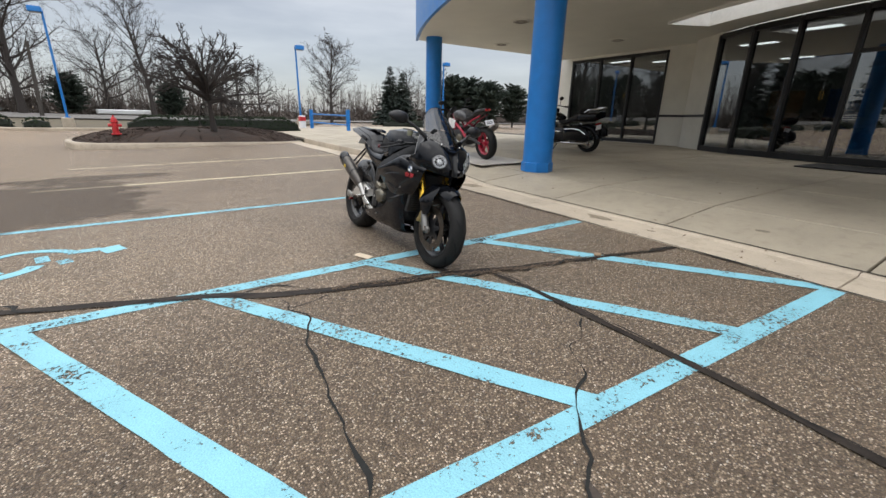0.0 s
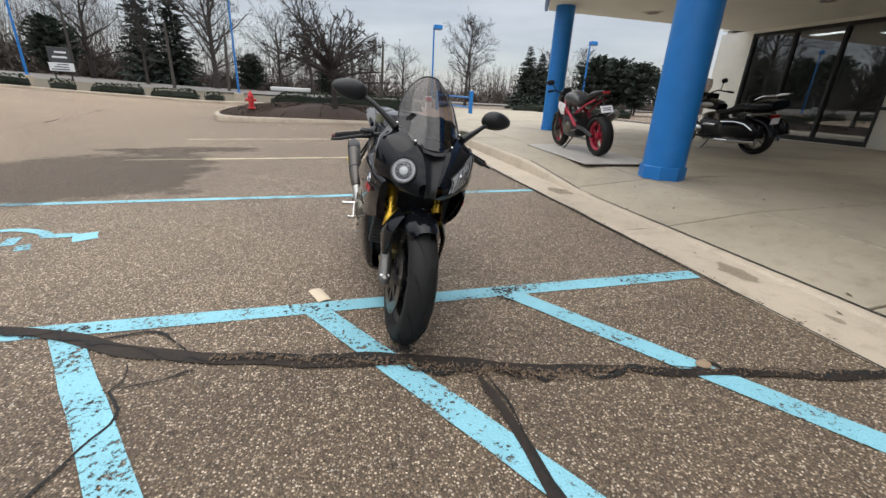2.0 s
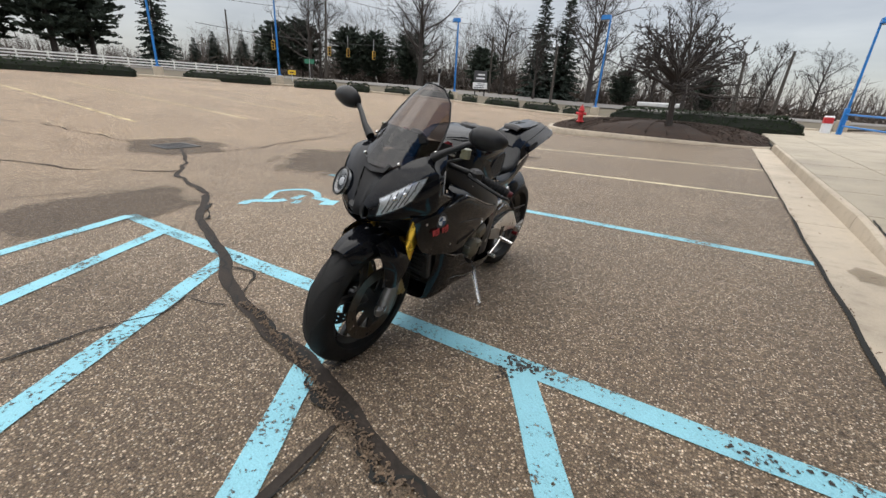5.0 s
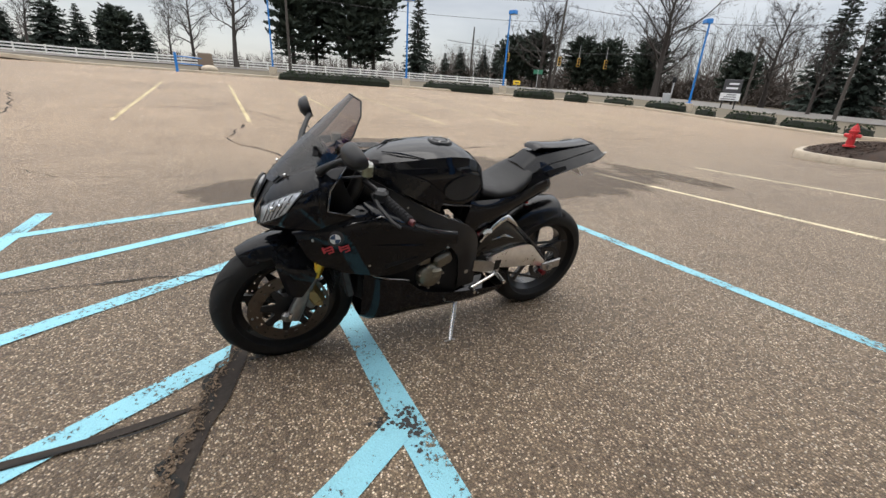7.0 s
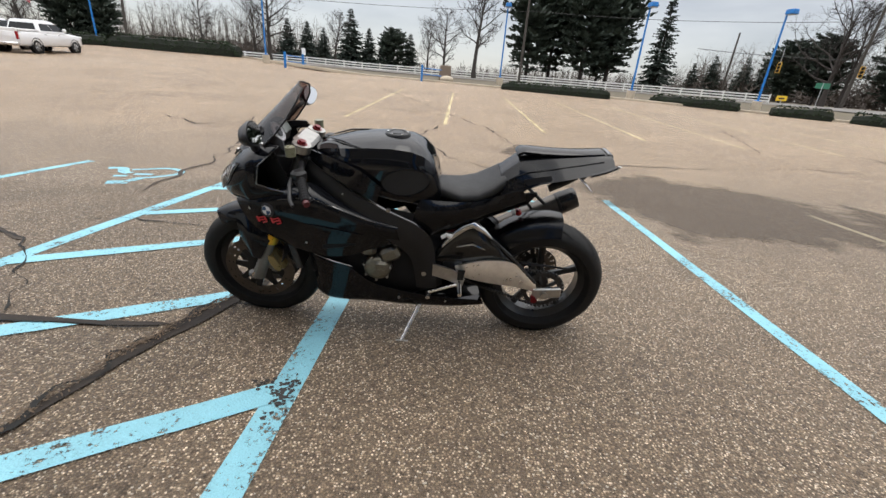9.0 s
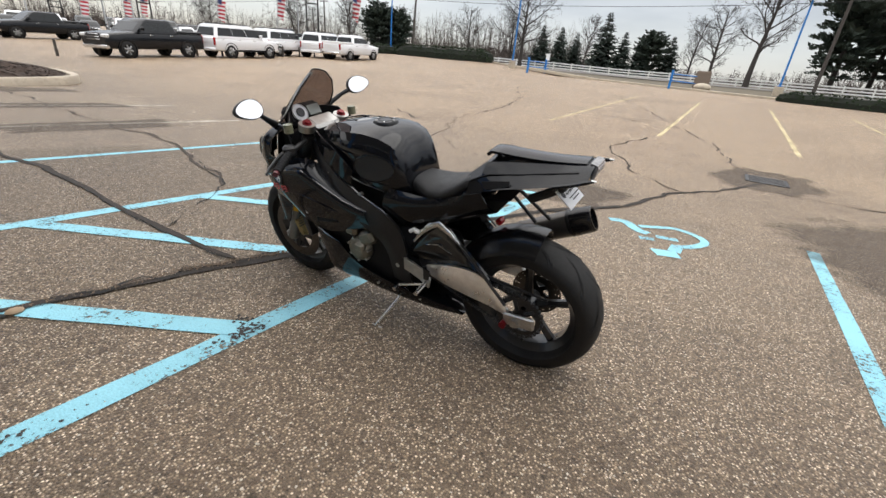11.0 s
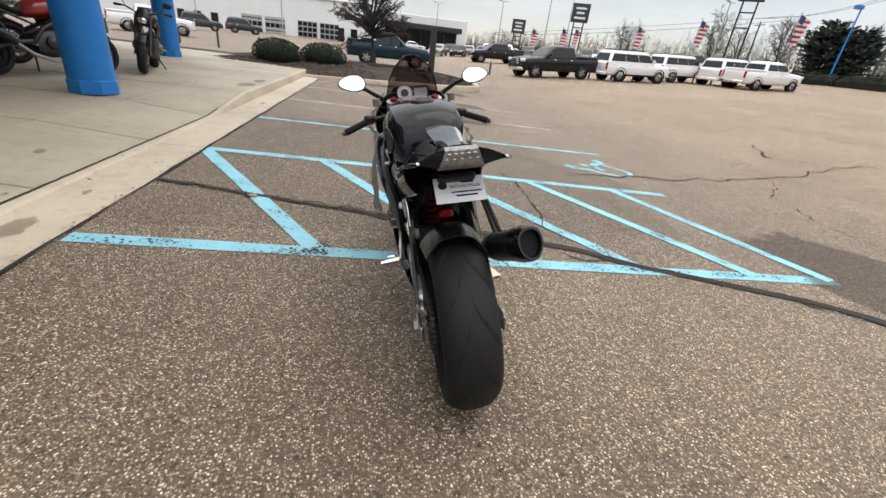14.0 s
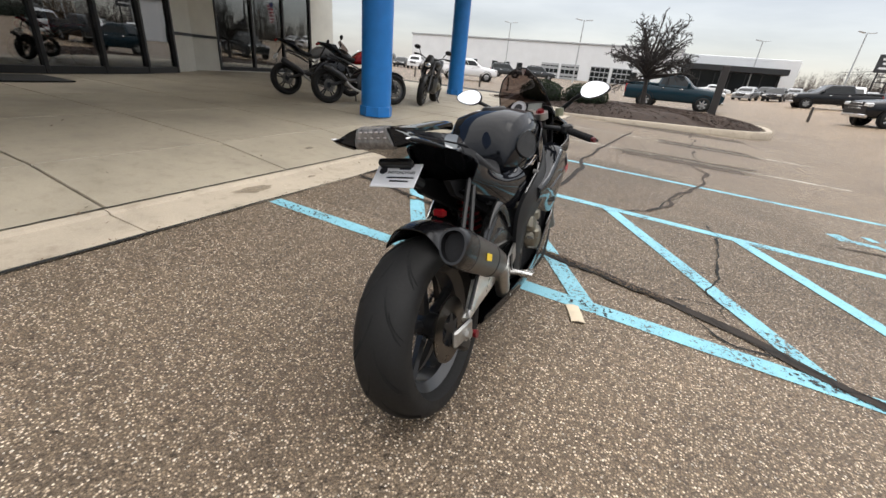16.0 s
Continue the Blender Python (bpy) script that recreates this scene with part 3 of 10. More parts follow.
overlay("sealed_crack", ribbon(MAIN[:5], 0.055, _rng, 0.05, 0.30, 0.008), SEAL, SL, "crack", 0.008)
overlay("sealed_crack", ribbon(MAIN[4:14], 0.070, _rng, 0.05, 0.14, 0.004), SEAL, SL, "crack", 0.0082)
overlay("sealed_crack", ribbon(MAIN[13:], 0.044, _rng, 0.05, 0.18, 0.005), SEAL, SL, "crack", 0.009)
overlay("sealed_crack", ribbon(BRANCH, 0.046, _rng, 0.09, 0.16, 0.010), SEAL, SL, "crack", 0.0085)
OPEN = [(-4.07, 0.92), (-3.65, 0.66), (-3.21, 0.38), (-2.74, 0.17), (-2.42, 0.05), (-2.2, -0.03), (-1.95, -0.16), (-1.67, -0.29), (-1.48, -0.36), (-1.34, -0.365), (-1.13, -0.44), (-0.95, -0.49), (-0.78, -0.53), (-0.61, -0.60), (-0.46, -0.66), (-0.31, -0.68), (-0.18, -0.75), (-0.03, -0.765), (0.25, -0.80), (0.7, -0.91), (1.27, -1.05)]
overlay("crack", ribbon(OPEN[:9], 0.011, _rng, 0.025, 1.3, 0.016), CRACK, "open dark crack along the sealant's edge", "crack", 0.0105)
overlay("crack", ribbon(OPEN[8:], 0.016, _rng, 0.022, 1.4, 0.016), CRACK, "broken open dark crack along the sealant", "crack", 0.0107)
overlay("sealed_crack", ribbon([(-0.95, -0.44), (-0.6, -0.53), (-0.36, -0.63), (-0.1, -0.72)], 0.036, _rng, 0.05, 0.3, 0.006), SEAL, SL, "crack", 0.0078)
overlay("crack", ribbon([(x + 0.02, y - 0.01) for x, y in BRANCH[:6]], 0.008, _rng, 0.04, 0.5, 0.006), CRACK, "fine dark crack along the sealant", "crack", 0.0105)
THIN = [
    [(-1.85, -0.30), (-1.78, -0.42), (-1.77, -0.50), (-1.72, -0.62), (-1.78, -0.88), (-1.83, -1.05), (-1.81, -1.23), (-1.84, -1.40), (-1.80, -1.58), (-1.86, -1.85), (-1.78, -2.2)],
    [(-0.40, -1.52), (-0.58, -1.60), (-0.76, -1.74), (-0.84, -1.84), (-1.02, -1.98), (-1.12, -2.10), (-1.27, -2.18), (-1.44, -2.8), (-1.6, -3.3)],
    [(-1.77, -0.49), (-1.65, -0.46), (-1.51, -0.42)],
    [(-2.0, -0.10), (-1.87, -0.08), (-1.72, -0.13), (-1.61, -0.27), (-1.56, -0.35)],
    [(-4.5, 0.9), (-5.0, 0.3), (-5.3, -0.4), (-5.25, -1.34), (-5.6, -2.3), (-6.4, -3.1)],
]
for p in THIN:
    overlay("crack", ribbon(p, 0.009, _rng, 0.035, 0.9, 0.014), CRACK, "thin dark crack in the asphalt", "crack", 0.0075)
FAR = [
    [(-1.27, -2.21), (-1.6, -3.2), (-1.84, -4.2), (-1.86, -5.47), (-1.8, -7.6), (-1.84, -9.6), (-1.8, -12.9)],
    [(-2.7, -2.45), (-4.5, -2.8), (-6.0, -3.14), (-7.2, -3.6), (-9.2, -4.5), (-12.9, -4.8), (-16.5, -5.8), (-22.0, -8.5)],
    [(-12.7, -11.3), (-12.65, -7.2), (-12.95, -4.85), (-13.9, -2.4), (-14.4, -0.2)],
    [(-12.1, 12.4), (-9.3, 12.6)],
    [(-9.2, -4.5), (-8.2, -5.2), (-9.2, -6.6)],
    [(-14.0, -1.5), (-13.2, 0.6), (-11.0, 1.6), (-9.0, 2.0), (-7.3, 2.3)],
    [(-24.4, -4.1), (-20.0, -2.1), (-16.7, -0.7), (-13.2, 0.6)],
    [(-6.9, 2.6), (-7.4, 5.4), (-8.6, 8.6), (-8.4, 11.8), (-9.5, 17.0)],
    [(-14.2, -10.5), (-20.0, -10.2), (-27.0, -16.0)],
    [(-5.7, 1.4), (-6.8, 0.4), (-8.8, -0.3), (-10.8, 0.1)],
    [(-10.5, 9.0), (-16.0, 11.0), (-24.0, 10.0)],
]
for p in FAR:
    overlay("crack", ribbon(p, 0.030, _rng, 0.10, 0.9, 0.035), FAR_SEAL, "dark crack running far across the car park", "crack", 0.007)
overlay("crack", ribbon([(1.292, -14.0), (1.296, -4), (1.29, 2), (1.295, 9.8)], 0.022, _rng, 0.1, 0.35, 0.003), CRACK, "dark open joint between asphalt and gutter", "joint", 0.012)

# dry leaves and grit caught in the open crack
_lit = Mesh()
for _ in range(1300):
    k = _rng.randrange(8, len(OPEN) - 1)
    t = _rng.random()
    x = OPEN[k][0] + (OPEN[k + 1][0] - OPEN[k][0]) * t + _rng.gauss(0, 0.016)
    y = OPEN[k][1] + (OPEN[k + 1][1] - OPEN[k][1]) * t + _rng.gauss(0, 0.016)
    s, a = _rng.uniform(0.002, 0.012), _rng.uniform(0, 6.3)
    c0, s0 = math.cos(a) * s, math.sin(a) * s
    z = ground_z(x, y) + 0.0112
    _lit.add([(x - c0, y - s0, z), (x + s0 * 0.4, y - c0 * 0.4, z + 0.002), (x + c0, y + s0, z + _rng.uniform(0.002, 0.010)), (x - s0 * 0.4, y + c0 * 0.4, z + 0.005)], [(0, 1, 2, 3)])
tagged(new("leaf_litter", _lit.data("leaf_litter", LEAF_LITTER, 0)), "brown leaf bits and grit caught in the crack", "leaf litter", kind="stuff")

# loose pale stone chips standing proud of the surface near the bays
_chip = Mesh()
for _ in range(15000):
    x, y = _rng.uniform(-3.4, 1.25), _rng.uniform(-3.6, 3.2)
    if any(abs(y - q) < 0.07 for q in (0.01, -2.03, 2.46)):
        continue
    r = _rng.uniform(0.0018, 0.0055)
    z = ground_z(x, y)
    a = _rng.uniform(0, 6.3)
    pts = [(x + r * math.cos(a + 1.57 * k) * _rng.uniform(0.7, 1.3), y + r * math.sin(a + 1.57 * k) * _rng.uniform(0.7, 1.3), z) for k in range(4)]
    _chip.add(pts + [(x, y, z + r * _rng.uniform(0.5, 0.9))], [(0, 1, 4), (1, 2, 4), (2, 3, 4), (3, 0, 4)])
CHIP = plain("pale_stone_chip", (0.50, 0.45, 0.38), 0.6, vary=0.4, scale=25)
tagged(new("stone_chips", _chip.data("stone_chips", CHIP, 0)), "pale stone chips standing out of the worn asphalt", "gravel", kind="stuff")


def stain(pts, mat, label, lift=0.0055, rings=6, name="stain"):
    """A patch round a polygon, strong in the middle and fading to its rim."""
    cx, cy = sum(p[0] for p in pts) / len(pts), sum(p[1] for p in pts) / len(pts)
    dense = []
    for i, (x, y) in enumerate(pts):
        x2, y2 = pts[(i + 1) % len(pts)]
        dense += [(x + (x2 - x) * t / 4, y + (y2 - y) * t / 4) for t in range(4)]
    g = Mesh()
    n = len(dense)
    verts, fade = [(cx, cy)], [1.0]
    for r in range(1, rings + 1):
        k = r / rings
        verts += [(cx + (x - cx) * k, cy + (y - cy) * k) for x, y in dense]
        fade += [1.0 - k ** 2] * n
    faces = [(0, 1 + i, 1 + (i + 1) % n) for i in range(n)]
    for r in range(rings - 1):
        for i in range(n):
            j = (i + 1) % n
            faces.append((1 + r * n + i, 1 + (r + 1) * n + i, 1 + (r + 1) * n + j, 1 + r * n + j))
    g.add([(x, y, surface_z(x, y) + lift) for x, y in verts], faces)
    ob = structure(name, g, mat, label, "stain")
    at = ob.data.attributes.new("fade", "FLOAT", "POINT")
    at.data.foreach_set("value", fade)
    return ob


RAMP_MID = -0.72


def pave_z(x, y):
    """The concrete walk: raised behind a kerb, dropped to the gutter before the entrance."""
    u = abs(y - RAMP_MID)
    k = min(1, max(0, (u - 2.9) / 1.5))
    high = 0.205 + 0.022 * min(max(x - 1.8, 0), 1.3)
    low = 0.065 + (0.23 - 0.065) * min(max(x - 1.75, 0), 1.4) / 1.4
    z = low + (high - low) * k
    return z + 0.011 * min(max(x - 3.1, 0), 6.0)


def surface_z(x, y):
    return pave_z(x, y) if x > 1.74 else (0.040 + 0.03 * (x - 1.3) if x > 1.3 else ground_z(x, y))


# a broad faint patch that makes the aisle slightly darker, fading to its rim
stain([(1.25, -0.2), (1.25, -4.2), (-0.5, -4.6), (-2.6, -4.0), (-3.4, -2.2), (-3.0, -0.6), (-1.6, -0.35), (0.0, -0.3)], AISLE_TONE, "broad slightly darker area on the asphalt of the hatched aisle", 0.0022, 12, "aisle_tone")
stain([(-3.5, -1.0), (-4.2, -1.2), (-4.9, -0.9), (-5.1, 0.0), (-5.0, 1.0), (-4.3, 1.1), (-3.6, 0.8), (-3.35, -0.1)], WET, "dark damp patch on the asphalt at the end of the aisle", rings=10)
stain([(-2.1, 2.6), (-3.3, 2.2), (-4.8, 1.9), (-6.2, 2.5), (-6.8, 4.0), (-6.0, 5.6), (-4.8, 6.6), (-3.2, 6.7), (-2.4, 5.4), (-2.2, 4.0)], WET, "broad dark damp patch on the asphalt beyond the bay", rings=10)
stain([(-6.6, 1.7), (-7.6, 1.4), (-9.2, 1.8), (-9.0, 3.3), (-7.6, 3.5), (-6.6, 2.8)], WET, "dark damp patch on the asphalt round the drain", 0.0065, 8)
stain([(-2.2, 6.0), (-4.5, 5.9), (-5.6, 6.6), (-3.6, 7.0), (-2.0, 6.6)], WET, "dark damp streak on the asphalt")
stain([(-0.9, -7.9), (-3.4, -8.0), (-3.2, -8.9), (-0.8, -8.8)], WET, "dark oily patch in a parking bay")
stain([(-0.2, -5.4), (-3.0, -5.6), (-3.0, -6.6), (-0.2, -6.4)], WET, "dark oily patch in a parking bay")
stain([(0.8, -10.4), (-3.6, -10.6), (-3.4, -11.8), (0.6, -11.7)], WET, "dark oily patch in a parking bay")
stain([(-0.5, 0.15), (-0.75, -0.05), (-1.15, 0.15), (-1.1, 0.45), (-0.8, 0.55), (-0.45, 0.35)], OIL, "faint oily patch on the asphalt under the motorcycle")
stain([(-1.9, 0.6), (-2.4, 0.5), (-2.6, 1.2), (-2.3, 1.9), (-1.8, 1.7), (-1.7, 1.1)], OIL, "faint oily patch in the middle of the bay")
for i in range(46):
    x, y = _rng.uniform(-2.6, 1.1), _rng.uniform(-2.6, 2.9)
    if -3.9 < x < 1.3 and (abs(y) < 0.15 or abs(y + 2) < 0.15):
        continue
    r = _rng.uniform(0.015, 0.05)
    stain([(x + r * math.cos(a) * _rng.uniform(0.6, 1.4), y + r * math.sin(a) * _rng.uniform(0.6, 1.2)) for a in [k * 1.05 for k in range(6)]], OIL, "small dark oil drip on the asphalt", 0.0058, 3, "oil_drip")

# ---- gutter, kerb and pavement ----


def slab_mesh(x0, x1, y0, y1, zf, depth=0.12, gap=0.013, drop=0.004):
    """A cast slab with eased edges whose top follows zf."""
    a, b, c, d = x0 + gap, x1 - gap, y0 + gap, y1 - gap
    e = 0.004
    g = Mesh()

    def ring(i, dz):
        p = [(a + i, c + i), (b - i, c + i), (b - i, d - i), (a + i, d - i)]
        return [(x, y, zf(x, y) + dz) for x, y in p]

    g.rings([ring(0, -depth), ring(0, -drop - 0.003), ring(e, 0)])
    return g


pavement = thing("pavement", "pale tan concrete walk of cast slabs in front of the showroom", "pavement")
pavement["kind"] = "structure"
_base = Mesh()
_pxs = [1.74, 1.9, 2.4, 3.1, 3.15, 6, 9.1, 12, 14]
_pys = [-16.5, -14.5, -5.2, -5.12, -3.62, -3.5, -2, 0, 2.0, 2.18, 3.68, 3.8, 10, 26]
_base.sheet([[(x, y, pave_z(x, y) - 0.07) for x in _pxs] for y in _pys])
part("bed", _base, CRACK, pavement, "dark joint filling under the slabs", 0)
_xe = [1.79, 2.75, 4.52, 6.35, 8.1, 9.8, 11.7]
_ye = [round(-0.62 + 1.5 * i, 3) for i in range(-9, 18)]
for i in range(len(_xe) - 1):
    for j in range(len(_ye) - 1):
        part("slab", slab_mesh(_xe[i], _xe[i + 1], _ye[j], _ye[j + 1], pave_z, gap=0.009), CONCRETE, pavement, smooth=0)
gutter = thing("gutter", "tan concrete gutter pan along the kerb", "gutter")
gutter["kind"] = "structure"
for j in range(13):
    y0 = -14.1 + 3.0 * j
    part("gutter_segment", slab_mesh(1.30, 1.725, y0, y0 + 3.0, lambda x, y: 0.040 + 0.03 * (x - 1.3), gap=0.003), KERB_CONC, gutter, smooth=0)


def kerb_section(y):
    """The kerb's cross-section, from the gutter over the rounded nose to the walk."""
    top = pave_z(1.79, y)
    b = 0.052
    h = max(0.006, top - b)
    return [(1.715, y, b - 0.05), (1.715, y, b), (1.725, y, b + h * 0.55), (1.735, y, b + h * 0.88), (1.75, y, top - h * 0.02), (1.79, y, top), (1.79, y, b - 0.05)]


kerb = thing("kerb", "weathered concrete kerb dropped level before the entrance", "kerb")
kerb["kind"] = "structure"
for j in range(9):
    y0 = -14.1 + 3.0 * j
    g = Mesh()
    g.rings([kerb_section(y0 + 0.004 + 2.992 * k / 6) for k in range(7)])
    part("kerb_segment", g, KERB_CONC, kerb, smooth=30)
stain([(1.45, 2.15), (1.7, 2.1), (1.72, 2.45), (1.5, 2.6), (1.4, 2.4)], RUST, "brown stain in the gutter", 0.008)
for x, y, r in ((1.98, -6.1, 0.22), (1.95, -6.9, 0.18)):
    stain([(x + r * math.cos(a) * _rng.uniform(0.6, 1.2), y + r * 2.2 * math.sin(a) * _rng.uniform(0.6, 1.2)) for a in [k * 0.45 for k in range(14)]], RUST, "brown water stain on the concrete", 0.008)
for x, y in ((3.1, 0.35), (2.55, 0.55), (4.0, -1.4), (2.6, -1.6), (5.2, 0.2), (3.9, 1.9), (5.6, -2.9), (3.0, -2.6), (2.3, -0.25), (4.4, 0.9), (2.45, -2.2)):
    stain([(x + 0.05 * math.cos(a), y + 0.05 * math.sin(a)) for a in [k * 1.05 for k in range(6)]], OIL, "small dark gum spot on the concrete", 0.008, 3, "gum_spot")
_br = random.Random(9)
_gr = Mesh()
for _ in range(420):
    y = _br.uniform(-9, 9.5)
    x = 1.305 + abs(_br.gauss(0, 0.02))
    s, a = _br.uniform(0.004, 0.013), _br.uniform(0, 6.3)
    z = 0.046
    c0, s0 = math.cos(a) * s, math.sin(a) * s
    _gr.add([(x - c0, y - s0, z), (x + s0 * 0.5, y - c0 * 0.5, z + 0.002), (x + c0, y + s0, z + 0.006), (x - s0 * 0.5, y + c0 * 0.5, z + 0.003)], [(0, 1, 2, 3)])
# bits of dead leaf blown over the concrete
for _ in range(150):
    x, y = 1.4 + abs(_br.gauss(0, 1.6)), _br.uniform(-9, 9)
    s, a = _br.uniform(0.008, 0.026), _br.uniform(0, 6.3)
    z = surface_z(x, y) + 0.004
    c0, s0 = math.cos(a) * s, math.sin(a) * s
    _gr.add([(x - c0, y - s0, z), (x + s0 * 0.5, y - c0 * 0.5, z + 0.003), (x + c0, y + s0, z + 0.010), (x - s0 * 0.5, y + c0 * 0.5, z + 0.004)], [(0, 1, 2, 3)])
tagged(new("gutter_litter", _gr.data("gutter_litter", LEAF_LITTER, 0)), "dry leaf bits and grit lying along the gutter joint", "leaf litter", kind="stuff")

# broken dark chips in the blue paint where lines meet
_pc = Mesh()
for cx, cy, sx, sy, n in ((-0.03, 0.01, 0.055, 0.024, 80), (-0.07, -0.07, 0.02, 0.03, 20), (-2.18, 0.01, 0.10, 0.02, 50), (-0.70, -0.44, 0.04, 0.03, 50), (-1.1, 0.0, 0.10, 0.02, 35), (0.9, 0.01, 0.2, 0.02, 30), (-3.0, 0.01, 0.3, 0.02, 30)):
    for _ in range(n):
        x, y = _br.gauss(cx, sx), _br.gauss(cy, sy)
        s, a = _br.uniform(0.003, 0.012), _br.uniform(0, 6.3)
        z = ground_z(x, y) + 0.0068
        _pc.add([(x + s * k * math.cos(a + q), y + s * k * math.sin(a + q), z) for q, k in ((0, 1.2), (1.1, 0.7), (2.3, 1.0), (3.5, 0.8), (4.9, 1.1))], [(0, 1, 2, 3, 4)])
tagged(new("paint_chips", _pc.data("paint_chips", plain("bare_bitumen", (0.035, 0.032, 0.03), 0.85, vary=0.4), 0)), "bare dark specks where the blue paint has chipped away", "worn paint", kind="stuff")

# the dark joint behind the dropped kerb, and smudges in the gutter before it
_jt = Mesh()
_jt.sheet([[(1.80 + o + 0.004 * math.sin(2.7 * k + 9 * o), -4.0 + 0.1 * k, pave_z(1.80, -4.0 + 0.1 * k) + 0.0045) for k in range(78)] for o in (-0.009, 0.009)][::-1])
structure("joint_kerb", _jt, CRACK, "dark open joint between dropped kerb and slabs", "joint")
for x, y, r in ((1.56, -0.05, 0.17), (1.53, -0.66, 0.05), (1.50, -5.2, 0.09), (2.2, -1.3, 0.07)):
    stain([(x + r * 0.7 * math.cos(a) * _br.uniform(0.6, 1.2), y + r * 1.5 * math.sin(a) * _br.uniform(0.6, 1.2)) for a in [k * 0.52 for k in range(12)]], RUST, "dull brown smudge on the concrete", 0.0085)

# the storm drain
_dr = thing("storm_drain", "dark iron storm drain grate sunk in the asphalt", "drain", m=pose(-7.95, 2.45, -0.1485))
g = Mesh()
for y in (-0.28, 0.28):
    g.box((0, y, 0.008), (0.62, 0.05, 0.02), bevel=0.004)
for x in (-0.29, 0.29):
    g.box((x, 0, 0.008), (0.05, 0.6, 0.02), bevel=0.004)
part("frame", g, DARK_METAL, _dr, smooth=0)
for i in range(9):
    g = Mesh()
    g.box((-0.22 + 0.055 * i, 0, 0.008), (0.022, 0.52, 0.016), bevel=0.004)
    part("bar", g, DARK_METAL, _dr, smooth=0)
g = Mesh()
g.box((0, 0, 0.001), (0.56, 0.54, 0.004))
part("shaft", g, CRACK, _dr, smooth=0)

# the scrap of card by the front wheel and the small stone on the hatching
_p = thing("card_scrap", "small cream scrap of folded card lying on the asphalt", "scrap", m=pose(-1.072, 0.145, ground_z(-1.07, 0.14) + 0.010, 0, 0, 23))
g = Mesh()
g.sheet([[(-0.034, -0.080, 0), (0.0, -0.080, 0.006), (0.034, -0.080, 0.002)], [(-0.034, 0.0, 0.001), (0.0, 0.0, 0.010), (0.034, 0.0, 0.003)], [(-0.034, 0.080, 0.0), (0, 0.080, 0.006), (0.034, 0.080, 0.0)]], 0.003, 1)
part("card", g, plain("cream_card", (0.62, 0.52, 0.38), 0.7, vary=0.08), _p)
_p = thing("stone", "small tan flat stone lying by the crack", "stone", m=pose(0.535, -0.83, ground_z(0.53, -0.83) + 0.014))
g = Mesh()
g.ball((0, 0, 0), (0.035, 0.028, 0.014), 9, 6)
part("body", g, plain("pale_stone", (0.30, 0.21, 0.13), 0.7), _p)

# ---- showroom and canopy ----
CX, CY = 17.4, -0.72
GLASS_R, SOFFIT_Z, FLOOR_Z = 8.15, 3.35, 0.30
HEAD_Z = SOFFIT_Z - 0.09


def polar(r, deg, z):
    a = radians(deg)
    return (CX - r * math.cos(a), CY + r * math.sin(a), z)


def brow(deg, z, inset=0.0):
    """The canopy's outer edge, on a flatter arc than the glazing."""
    dy = 10.66 * deg / 37.1
    return (25.5 + inset - math.sqrt(23.3 ** 2 - dy * dy), CY + dy, z)


_ang = [-37.1 + 74.2 * i / 48 for i in range(49)]
# soffit: rings between radii, left open over the light well
soffit = Mesh()
_well = (9.1, 10.15, 27.0)


def soffit_sheet(g, z, flip=False):
    for r0, r1 in ((8.05, 9.1), (9.1, 10.15), (10.15, 0)):
        for a0, a1 in zip(_ang, _ang[1:]):
            if r0 == 9.1 and abs((a0 + a1) / 2) < _well[2]:
                continue
            q = [polar(r0, a0, z), polar(r1, a0, z), polar(r1, a1, z), polar(r0, a1, z)] if r1 else [polar(r0, a0, z), brow(a0, z, 0.02), brow(a1, z, 0.02), polar(r0, a1, z)]
            g.add(q if not flip else q[::-1], [(0, 1, 2, 3)])
    for s in (1, -1):
        p = [polar(10.15, 37.1 * s, z), brow(37.1 * s, z, 0.02), (11.8, CY + 10.66 * s, z), (11.8, CY + 4.9 * s, z), polar(8.05, 37.1 * s, z)]
        g.add(p, [(0, 1, 2, 3, 4)])


soffit_sheet(soffit, SOFFIT_Z)
structure("ceiling", soffit, SOFFIT, "off-white painted canopy soffit", "soffit")
roof = Mesh()
soffit_sheet(roof, 4.55, True)
structure("canopy_roof", roof, STEEL_GREY, "flat roof deck of the entrance canopy", "roof")
wl = Mesh()
_wa = [a for a in _ang if abs(a) < _well[2] + 0.8]
for r in (_well[0], _well[1]):
    wl.sheet([[polar(r, a, SOFFIT_Z - 0.06) for a in _wa], [polar(r, a, 4.6) for a in _wa]], 0.03)
for a in (_wa[0], _wa[-1]):
    wl.sheet([[polar(r, a, SOFFIT_Z - 0.06) for r in _well[:2]], [polar(r, a, 4.6) for r in _well[:2]]], 0.03)
structure("light_well", wl, plain("well_white", (0.82, 0.81, 0.78), 0.6, vary=0.04), "white-sided curved light well through the canopy", "skylight")
fas = Mesh()
fas.sheet([[brow(a, SOFFIT_Z - 0.02) for a in _ang], [brow(a, 4.75) for a in _ang]], 0.08)
structure("canopy_fascia", fas, BLUE_STEEL, "curved bright blue fascia of the entrance canopy", "fascia", 40)
for s in (1, -1):
    g = Mesh()
    p0, p1 = brow(37.1 * s, 0), (11.8, CY + 10.67 * s, 0)
    g.box(((p0[0] + p1[0]) / 2, CY + 10.70 * s, 4.1), (abs(p1[0] - p0[0]), 0.08, 1.3), bevel=0.01)
    structure("canopy_fascia", g, BLUE_STEEL, "straight bright blue end fascia of the canopy", "fascia")
